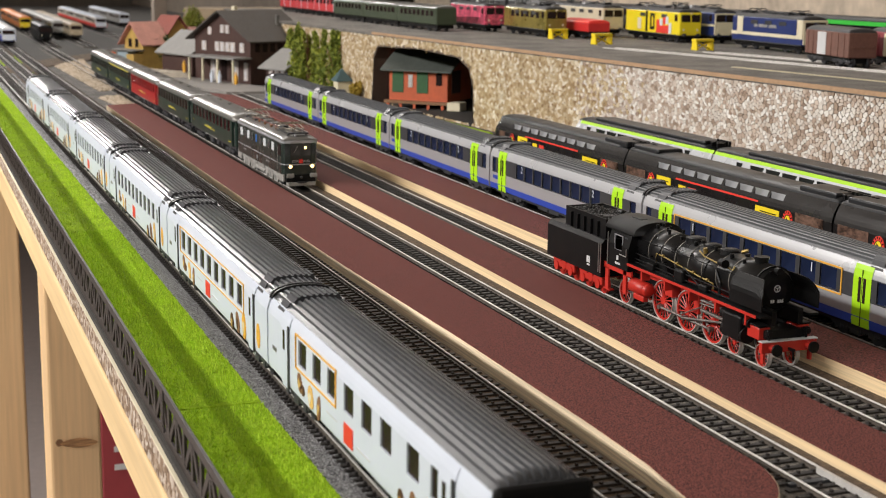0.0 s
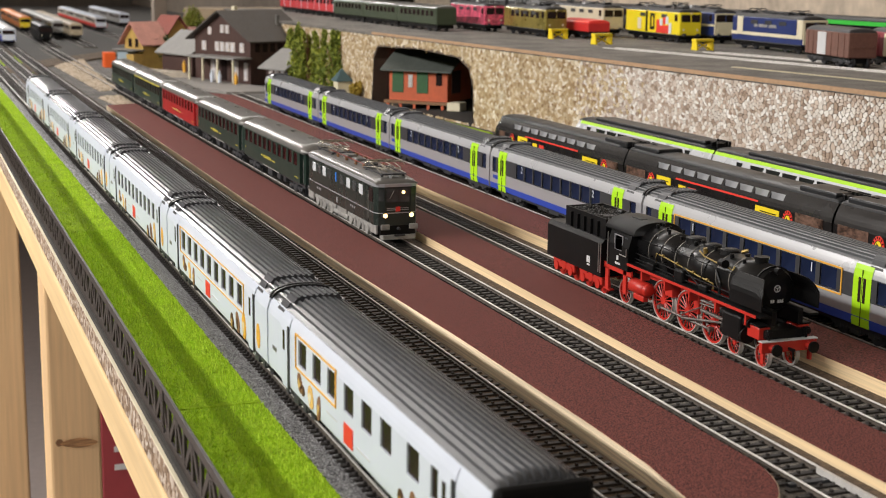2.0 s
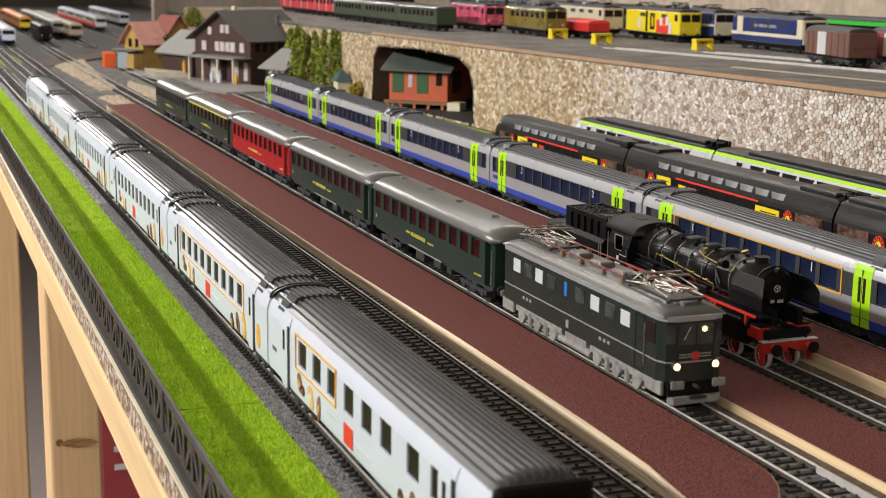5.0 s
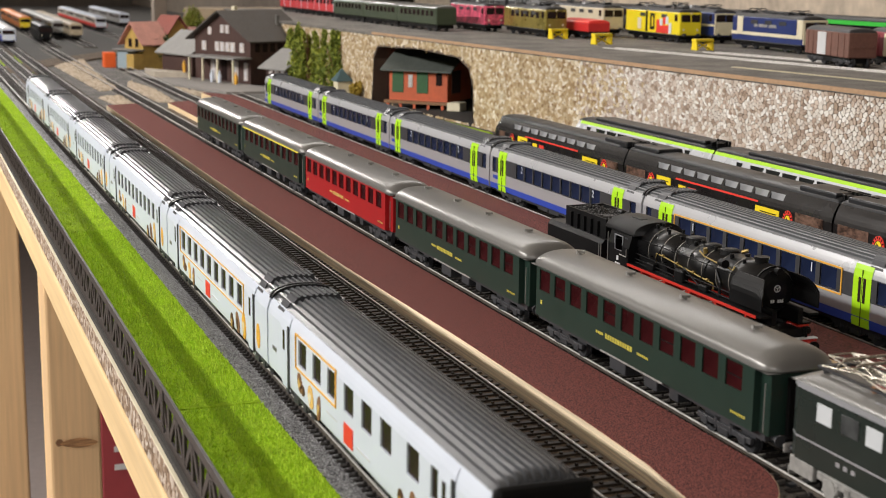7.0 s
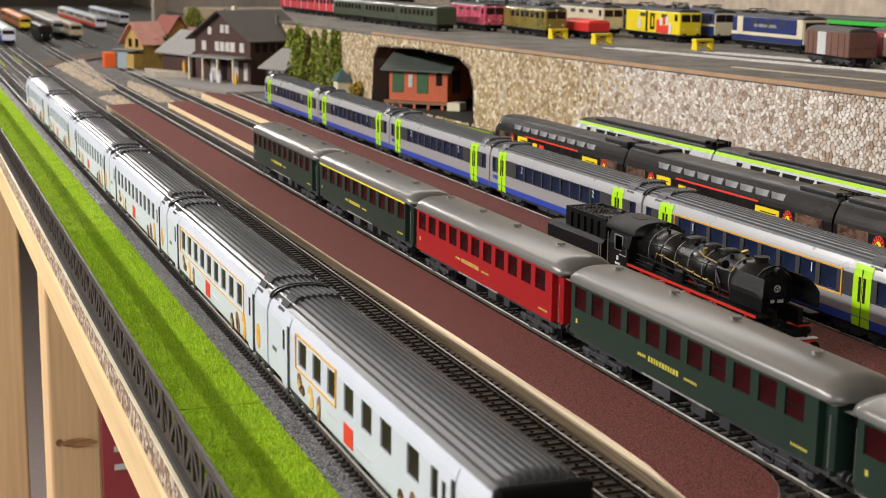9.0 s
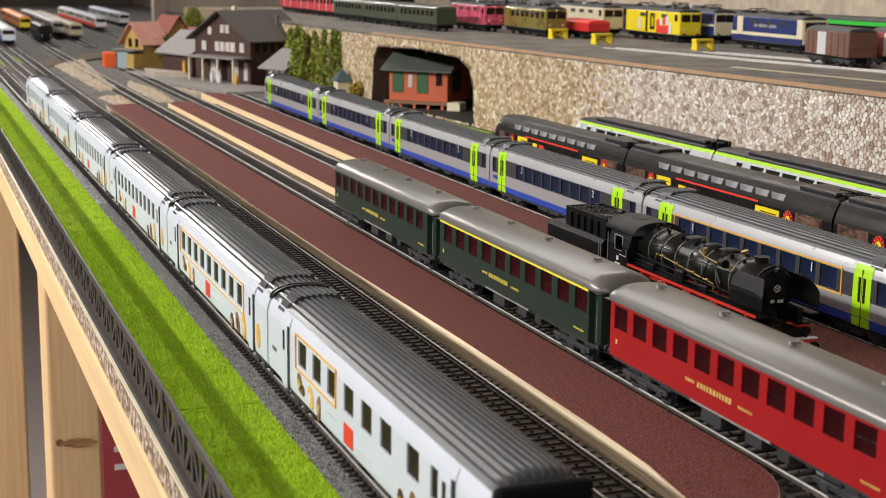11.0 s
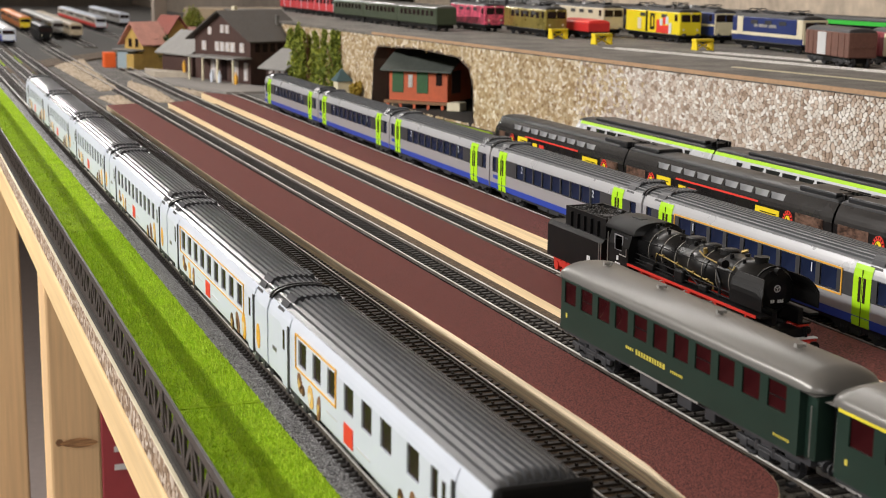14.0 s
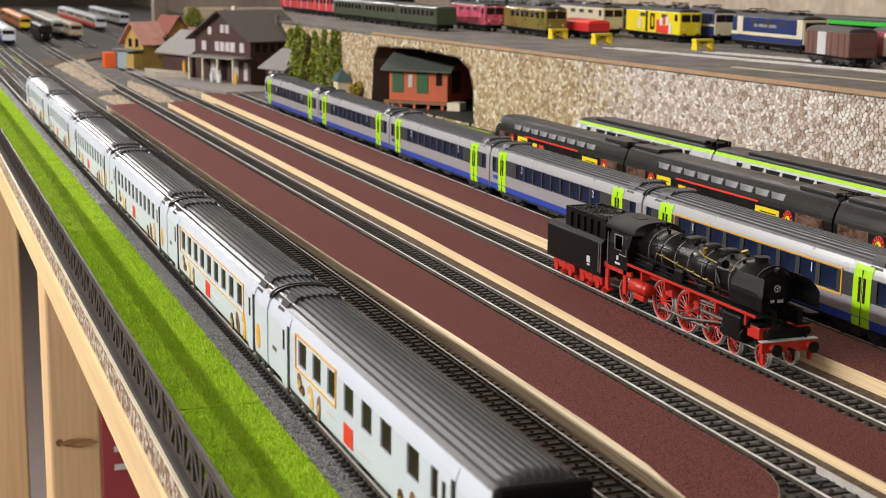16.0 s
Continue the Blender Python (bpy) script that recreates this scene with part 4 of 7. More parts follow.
        return part(nm, bm, mt, t)
    pipe([(-0.0116, 0.118, 0.0322), (-0.0118, 0.118, 0.0375), (-0.0118, 0.110, 0.0372), (-0.0118, 0.090, 0.0355), (-0.0118, 0.070, 0.0338), (-0.0118, 0.058, 0.0330), (-0.0116, 0.058, 0.0300)], 0.0004, "brass", "brass_pipe")
    pipe([(-0.0080, 0.079, 0.0462), (-0.0092, 0.072, 0.0446), (-0.0098, 0.056, 0.0436), (-0.0098, 0.043, 0.0430), (-0.009, 0.043, 0.045)], 0.0004, "brass", "brass_pipe")
    for y in (0.110, 0.095, 0.078, 0.064):
        part("pipe_joint", rod(B(), (-0.0118, y - 0.0008, 0.0338 + (y - 0.064) * 0.08), (-0.0118, y + 0.0008, 0.0338 + (y - 0.064) * 0.08), 0.0009, 8), "brass", t)
    for z, x in ((0.0335, -0.0128), (0.0305, -0.0132), (0.0285, -0.0130)):
        pipe([(x, 0.140, z), (x, 0.092, z - 0.001), (x, 0.030, z - 0.0015)], 0.00035, "black")
    pipe([(-0.0125, 0.088, 0.036), (-0.014, 0.062, 0.0275)], 0.0003, "black")
    pipe([(-0.0118, 0.056, 0.041), (-0.0125, 0.050, 0.0350), (-0.013, 0.050, 0.028)], 0.0007, "black")
    for s in (-1, 1):
        hr = part("handrail", rod(B(), (s * 0.0112, 0.030, 0.0418), (s * 0.0112, 0.138, 0.0418), 0.00028, 6), "black", t)
        for y in (0.034, 0.056, 0.078, 0.1, 0.122):
            part("stanchion", rod(B(), (s * 0.0098, y, 0.0412), (s * 0.0114, y, 0.0418), 0.00035, 6), "black", hr)
    for y, z in ((0.0515, 0.0345), (0.0600, 0.0318), (0.0700, 0.0330), (0.1010, 0.0330), (0.1080, 0.0345), (0.1230, 0.0350), (0.1300, 0.0330)):
        part("washout_plug", rod(B(), (-0.0100, y, z), (-0.0128, y, z), 0.0009, 8, 0.0006), "black", t)
    pipe([(-0.0105, 0.098, 0.043), (-0.0122, 0.096, 0.037), (-0.0130, 0.094, 0.030)], 0.0003, "black")
    pipe([(-0.0105, 0.066, 0.043), (-0.0122, 0.068, 0.037), (-0.0134, 0.070, 0.028)], 0.0003, "black")
    pipe([(-0.0105, 0.113, 0.043), (-0.0126, 0.116, 0.036), (-0.0134, 0.118, 0.028)], 0.0004, "black")
    part("feed_box", box(B(), -0.0148, -0.0112, 0.060, 0.068, 0.0278, 0.0312, 0.0008), "black", t)
    part("feed_box", box(B(), -0.0150, -0.0112, 0.116, 0.124, 0.0278, 0.0318, 0.0008), "black", t)
    part("pump", box(B(), -0.0150, -0.0105, 0.084, 0.0935, 0.0275, 0.0345, 0.0012), "black", t)
    part("pump", rod(B(), (-0.012, 0.047, 0.0455), (-0.0115, 0.052, 0.0455), 0.0022, 12), "black", t)
    part("valve", rod(B(), (-0.007, 0.0745, 0.0455), (-0.0075, 0.0745, 0.0485), 0.0012, 10), "brass", t)
    part("valve", rod(B(), (0.004, 0.057, 0.049), (0.006, 0.0545, 0.0502), 0.0010, 10), "brass", t)
    # deflectors
    for s in (-1, 1):
        bm = B()
        ys = [0.0062 + 0.0016 * k for k in range(5)] + [0.0170, 0.0250, 0.0330, 0.0350]
        rows = []
        for y in ys:
            cut = max(0.0, 1 - (y - 0.0062) / 0.0064) ** 2
            top = 0.0448 - 0.0065 * cut - (0.0012 if y > 0.034 else 0)
            zz = [0.0300 + (top - 0.0300) * k / 7 for k in range(8)]
            xs = [0.0166 - 0.0042 * max(0.0, (z - 0.0365) / 0.0083) ** 1.8 for z in zz]
            rows.append([[bm.verts.new((s * (x - d), y, z)) for x, z in zip(xs, zz)] for d in (0, 0.0006)])
        for p, q in zip(rows, rows[1:]):
            for k in (0, 1):
                for i in range(7):
                    bm.faces.new((p[k][i], p[k][i + 1], q[k][i + 1], q[k][i]))
            for i in (0, 7):
                bm.faces.new((p[0][i], q[0][i], q[1][i], p[1][i]))
        for r in (rows[0], rows[-1]):
            for i in range(7):
                bm.faces.new((r[0][i], r[0][i + 1], r[1][i + 1], r[1][i]))
        bmesh.ops.recalc_face_normals(bm, faces=bm.faces)
        part("smoke_deflector", bm, "black", t, "black smoke deflector plate, rounded at the front")
    # running board
    for s in (-1, 1):
        rb = part("running_board", box(B(), *sorted((s * 0.0105, s * 0.0168)), 0.006, 0.142, 0.0268, 0.0278), "black", t)
        part("board_edge", box(B(), *sorted((s * 0.0166, s * 0.0171)), 0.010, 0.142, 0.0261, 0.0276), "locored", rb, "red edge of the running board")
        st = B()
        for y in (0.020, 0.048, 0.074, 0.100, 0.126):
            box(st, *sorted((s * 0.0110, s * 0.0164)), y - 0.0007, y + 0.0007, 0.0205, 0.0268)
        part("board_bracket", st, "locored", rb)
    # frame
    part("main_frame", box(B(), -0.0062, 0.0062, 0.041, 0.170, 0.0195, 0.0255), "locored", t, "red main frame")
    # Lower half of the red frame, blackened to paint the wheels' shade.
    part("ash_pan", box(B(), -0.0058, 0.0058, 0.043, 0.168, 0.0085, 0.0195), "black", t, "lower main frame, coloured black for the shade behind the wheels")
    bm = box(B(), -0.0112, -0.0062, 0.100, 0.108, 0.016, 0.0265, 0.0004)
    box(bm, -0.0112, -0.0062, 0.0725, 0.0775, 0.013, 0.0265, 0.0004)
    box(bm, 0.0062, 0.0112, 0.0725, 0.0775, 0.013, 0.0265, 0.0004)
    part("brake_hanger", bm, "locored", t)
    # wheels
    big, small, mid = spoked_wheel(0.0114, 18), spoked_wheel(0.0058, 10), spoked_wheel(0.0072, 11)
    for y, kind, r in ((0.1136, big, 0.0114), (0.0872, big, 0.0114), (0.0607, big, 0.0114), (0.0401, small, 0.0058), (0.0148, small, 0.0058), (0.1573, mid, 0.0072)):
        for s in (-1, 1):
            mount_wheel(kind, t, pose(s * 0.0086, y, r, 0, 0, 0 if s < 0 else 180), "red spoked wheel")
    # rods
    bm = rod(B(), (-0.0108, 0.1136, 0.0080), (-0.0108, 0.0607, 0.0080), 0.0007, 6)
    for y in (0.1136, 0.0872, 0.0607):
        rod(bm, (-0.0088, y, 0.0080), (-0.0118, y, 0.0080), 0.0013, 12)
    part("coupling_rod", bm, "darksteel", t, "dull steel coupling rod")
    bm = rod(B(), (-0.0122, 0.0872, 0.0080), (-0.0122, 0.046, 0.0150), 0.0007, 6)
    rod(bm, (-0.0122, 0.046, 0.0150), (-0.0122, 0.036, 0.0150), 0.0006, 6)
    part("main_rod", bm, "darksteel", t, "dull steel main rod")
    bm = rod(B(), (-0.0128, 0.0885, 0.0095), (-0.0128, 0.066, 0.0190), 0.0004, 6)
    rod(bm, (-0.0128, 0.066, 0.0230), (-0.0128, 0.066, 0.0140), 0.0006, 6)
    rod(bm, (-0.0128, 0.068, 0.0205), (-0.0128, 0.040, 0.0215), 0.0004, 6)
    part("valve_gear", bm, "darksteel", t)
    bm = box(B(), -0.0140, -0.0120, 0.044, 0.066, 0.0165, 0.0180, 0.0004)
    box(bm, -0.0140, -0.0120, 0.044, 0.066, 0.0220, 0.0232, 0.0004)
    part("crosshead_guide", bm, "darksteel", t)
    for s in (-1, 1):
        bm = rod(B(), (s * 0.0128, 0.0220, 0.0145), (s * 0.0128, 0.0410, 0.0145), 0.0044, 18)
        rod(bm, (s * 0.0135, 0.0180, 0.0215), (s * 0.0135, 0.0440, 0.0215), 0.0026, 16)
        box(bm, s * 0.0130 - 0.0042, s * 0.0130 + 0.0042, 0.0230, 0.0400, 0.0110, 0.0240, 0.0012)
        part("cylinder", bm, "black", t, "black cylinder block")
    for s in (-1, 1):
        part("front_step", box(B(), *sorted((s * 0.0080, s * 0.0146)), 0.0100, 0.0205, 0.0150, 0.0212, 0.0006), "locored", t, "red front step box")
        part("step_tread", box(B(), *sorted((s * 0.0078, s * 0.0150)), 0.0095, 0.0210, 0.0214, 0.0222, 0.0002), "black", t)
        part("frame_stay", box(B(), *sorted((s * 0.0060, s * 0.0092)), 0.0080, 0.0240, 0.0222, 0.0300, 0.0006), "black", t)
    # air tank
    bm = rod(B(), (-0.0125, 0.124, 0.0150), (-0.0125, 0.141, 0.0150), 0.0041, 18)
    rod(bm, (-0.0125, 0.1225, 0.0150), (-0.0125, 0.124, 0.0150), 0.0026, 18, 0.0041)
    rod(bm, (-0.0125, 0.141, 0.0150), (-0.0125, 0.1425, 0.0150), 0.0041, 18, 0.0026)
    part("air_tank", bm, "locored", t, "red air tank", True)
    part("step", box(B(), -0.0140, -0.0105, 0.127, 0.139, 0.0075, 0.0108, 0.0006), "locored", t)
    bm = box(B(), -0.0150, -0.0140, 0.140, 0.178, 0.0190, 0.0225)
    box(bm, -0.0150, -0.0140, 0.146, 0.150, 0.0080, 0.0255)
    box(bm, -0.0150, -0.0140, 0.168, 0.172, 0.0060, 0.0195)
    box(bm, -0.0152, -0.0120, 0.166, 0.174, 0.0060, 0.0068)
    part("rear_frame", bm, "locored", t)
    # front beam
    bm = box(B(), -0.0158, 0.0158, 0.0050, 0.0075, 0.0095, 0.0150, 0.0003)
    beam = part("buffer_beam", bm, "locored", t, "red front buffer beam")
    part("beam_edge", box(B(), -0.0160, 0.0160, 0.0045, 0.0080, 0.0150, 0.0155), "lightgrey", beam)
    part("front_platform", box(B(), -0.0120, 0.0120, 0.0075, 0.0200, 0.0155, 0.0200, 0.0006), "black", t)
    part("apron", box(B(), -0.0118, 0.0118, 0.0080, 0.0115, 0.0155, 0.0180), "black", t)
    for s in (-1, 1):
        bm = rod(B(), (s * 0.0105, 0.0050, 0.0122), (s * 0.0105, 0.0005, 0.0122), 0.0017, 14, 0.0013)
        b = part("buffer", bm, "locored", beam)
        part("buffer_head", rod(B(), (s * 0.0105, 0.0005, 0.0122), (s * 0.0105, -0.0006, 0.0122), 0.0029, 18), "black", b)
        bm = rod(B(), (s * 0.0108, 0.0070, 0.0155), (s * 0.0108, 0.0070, 0.0172), 0.0006, 8)
        box(bm, s * 0.0108 - 0.0016, s * 0.0108 + 0.0016, 0.0058, 0.0084, 0.0172, 0.0208, 0.0005)
        rod(bm, (s * 0.0108, 0.0058, 0.0190), (s * 0.0108, 0.0050, 0.0190), 0.0013, 12)
        part("lantern", bm, "black", t)
        part("hanger", box(B(), s * 0.0135 - 0.0006, s * 0.0135 + 0.0006, 0.0060, 0.0085, 0.0040, 0.0095), "locored", t)
    bm = rod(B(), (0, 0.005, 0.0110), (0, 0.0012, 0.0110), 0.0009, 8)
    rod(bm, (0, 0.0015, 0.0110), (0.0005, 0.0020, 0.0060), 0.0006, 6)
    part("coupling", bm, "black", beam)
    # cab
    xo = lambda z: 0.0170 if z < 0.036 else 0.0170 - 0.0022 * ((z - 0.036) / 0.0085)
    bm = B()
    for s in (-1, 1):
        side_wall(bm, xo, [(0.1490, 0.1580, 0.0330, 0.0415)], 0.1405, 0.1655, (0.0225, 0.036, 0.0440), s)
    for y in (0.1405, 0.1410):
        prism(bm, [(-0.0170, 0.0225), (-0.0170, 0.036), (-0.0148, 0.044), (0.0148, 0.044), (0.0170, 0.036), (0.0170, 0.0225)], y, y + 0.0004)
    cab = part("cab", bm, "black", t, "black cab with open side window")
    part("cab_interior", box(B(), -0.0130, 0.0130, 0.1415, 0.1640, 0.0225, 0.0300), "darkgrey", cab)
    part("window_frame", ring_plate(B(), -0.0166, 0.1486, 0.1584, 0.0326, 0.0419, 0.0005), "silver", cab)
    part("cab_shutter", box(B(), -0.0158, -0.0152, 0.1445, 0.1500, 0.0330, 0.0415), "darkgrey", cab)
    bm = B()
    rod(bm, (-0.0176, 0.1650, 0.0225), (-0.0176, 0.1650, 0.0420), 0.00032, 6)
    rod(bm, (-0.0178, 0.1420, 0.0310), (-0.0178, 0.1420, 0.0355), 0.00032, 6)
    rod(bm, (-0.0178, 0.1420, 0.0310), (-0.0178, 0.1500, 0.0312), 0.0003, 6)
    part("handrail", bm, "steel", cab)
    bars(cab, -0.0171, 0.1560, 0.0252, (0.0012, 0.0012, 0.0012, 0.0012), 0.0013, "lightgrey", 0.0004)
    bars(cab, -0.0171, 0.1545, 0.0285, (0.0022,), 0.0026, "lightgrey")
    part("cab_roof", roof_loft(B(), arch(0.0158, 0.0438, 0.0510, 16, 2.2), 0.0345, 0.001, 0.05), "black", t, "curved black cab roof", True).location = (0, 0.1545, 0)
    bm = box(B(), -0.0055, -0.001, 0.148, 0.160, 0.0490, 0.0512, 0.0005)
    for y in (0.1515, 0.1565):
        box(bm, -0.0085, -0.005, y - 0.0012, y + 0.0012, 0.0480, 0.0498, 0.0004)
    part("roof_hatch", bm, "black", t)
    # tender
    bm = B()
    prism(bm, [(-0.0170, 0.0125), (-0.0170, 0.0325), (-0.0150, 0.0352), (0.0150, 0.0352), (0.0170, 0.0325), (0.0170, 0.0125)], 0.1740, 0.2490)
    tender = part("tender_body", bm, "black", t, "black flat-sided tender tank")
    bm = B()
    prism(bm, [(-0.0132, 0.0350), (-0.0132, 0.0468), (-0.0122, 0.0468), (-0.0122, 0.0352), (0.0122, 0.0352), (0.0122, 0.0468), (0.0132, 0.0468), (0.0132, 0.0350)], 0.1765, 0.2310)
    box(bm, -0.0125, 0.0125, 0.2296, 0.2310, 0.0350, 0.0468)
    box(bm, -0.0125, 0.0125, 0.1765, 0.1775, 0.0350, 0.0460)
    for y in (0.1850, 0.1940, 0.2030, 0.2120, 0.2210):
        for s in (-1, 1):
            box(bm, *sorted((s * 0.0132, s * 0.0148)), y - 0.0004, y + 0.0004, 0.0350, 0.0445)
    part("coal_bunker", bm, "black", tender)
    rnd = random.Random(5)
    bm = B()
    for i in range(420):
        x, y = rnd.uniform(-0.0118, 0.0118), rnd.uniform(0.1785, 0.2290)
        z = 0.0452 + 0.0018 * math.sin(y * 150) * math.cos(x * 200) + rnd.uniform(-0.0006, 0.0006)
        s = rnd.uniform(0.0006, 0.0013)
        m = Matrix.Translation((x, y, z)) @ Euler((rnd.random() * 6, rnd.random() * 6, 0)).to_matrix().to_4x4()
        bmesh.ops.create_icosphere(bm, subdivisions=1, radius=s, matrix=m)
    tagged(part("coal", bm, "coal", tender, "heap of black coal"), kind="stuff")
    part("coal_floor", box(B(), -0.0121, 0.0121, 0.1780, 0.2294, 0.0353, 0.0448), "coal", tender)
    bm = B()
    rod(bm, (-0.0178, 0.1760, 0.0155), (-0.0178, 0.1760, 0.0330), 0.00035, 6)
    rod(bm, (-0.0178, 0.1735, 0.0155), (-0.0178, 0.1735, 0.0330), 0.00035, 6)
    part("handrail", bm, "steel", tender)
    bars(tender, -0.0171, 0.1925, 0.0205, (0.0018, 0.0018), 0.0040, "lightgrey", 0.0006)
    bars(tender, -0.0171, 0.1920, 0.0172, (0.0036,), 0.0010, "lightgrey")
    disc = shared("wheel", ring(rod(B(), (0, 0, 0), (0.0010, 0, 0), 0.0054, 20), -0.0004, 0.0012, 0.0054, 0.0058, 20), "locored")
    for y in (0.2320, 0.1945):
        bm = B()
        for s in (-1, 1):
            x = s * 0.0122
            box(bm, x - 0.001, x + 0.001, -0.0150, 0.0150, 0.0058, 0.0100, 0.0006)
            for q in (-0.0100, 0.0100):
                rod(bm, (x - 0.0016, q, 0.0062), (x + 0.0016, q, 0.0062), 0.0030, 12)
                box(bm, x - 0.0012, x + 0.0012, q - 0.0055, q + 0.0055, 0.0094, 0.0118, 0.0005)
            rod(bm, (x - 0.0012, 0, 0.0085), (x + 0.0012, 0, 0.0085), 0.0034, 12)
        box(bm, -0.0122, 0.0122, -0.003, 0.003, 0.0075, 0.0110)
        bg = part("tender_bogie", bm, "locored", t, "red tender bogie frame")
        bg.location = (0, y, 0)
        for q in (-0.0100, 0.0100):
            put("wheel", disc, bg, pose(-0.0086, q, 0.0058))
    return t


M["coal"] = mat("coal_lumps", (0.014, 0.013, 0.013), 0.45, 0, 0.5, 700, 0.6)


def pantograph(t, y, d):
    base = part("pantograph", B_panto_base(), "darkgrey", t, "folded current collector with bright arms")
    base.location = (0, y, 0.0455)
    arms = []
    for s in (-1, 1):
        arms += [((s * 0.0090, -0.019 * d, 0.0030), (s * 0.0050, 0.021 * d, 0.0062), 0.00045), ((s * 0.0090, 0.019 * d, 0.0030), (s * 0.0050, -0.021 * d, 0.0068), 0.00045),
                 ((s * 0.0090, -0.019 * d, 0.0030), (-s * 0.0050, 0.021 * d, 0.0062), 0.0003), ((s * 0.0050, 0.021, 0.0062), (s * 0.0060, 0.0, 0.0088), 0.0004),
                 ((s * 0.0050, -0.021, 0.0068), (s * 0.0060, 0.0, 0.0088), 0.0004)]
    arms += [((-0.0050, 0.021, 0.0062), (0.0050, 0.021, 0.0062), 0.0004), ((-0.0050, -0.021, 0.0068), (0.0050, -0.021, 0.0068), 0.0004)]
    for p, q, r in arms:
        part("arm", rod(B(), p, q, r * 0.78, 6), "palemetal", base, "bright thin arm rod")
    for q in (-0.004, 0.004):
        bm = rod(B(), (-0.0105, q, 0.0094), (0.0105, q, 0.0094), 0.0006, 6)
        for s in (-1, 1):
            rod(bm, (s * 0.0105, q, 0.0094), (s * 0.0138, q, 0.0070), 0.0004, 6)
        part("collector_shoe", bm, "palemetal", base)
    for s in (-1, 1):
        part("spring", rod(B(), (s * 0.0030, -0.014 * d, 0.0032), (s * 0.0030, 0.012 * d, 0.0034), 0.0007, 8), "palemetal", base)


def B_panto_base():
    bm = box(B(), -0.0095, 0.0095, -0.0215, -0.0180, 0.0018, 0.0028, 0.0003)
    box(bm, -0.0095, 0.0095, 0.0180, 0.0215, 0.0018, 0.0028, 0.0003)
    for s in (-1, 1):
        box(bm, s * 0.0088 - 0.0006, s * 0.0088 + 0.0006, -0.020, 0.020, 0.0018, 0.0026)
        for q in (-0.018, 0.018):
            rod(bm, (s * 0.008, q, -0.001), (s * 0.008, q, 0.002), 0.0010, 8)
    return bm


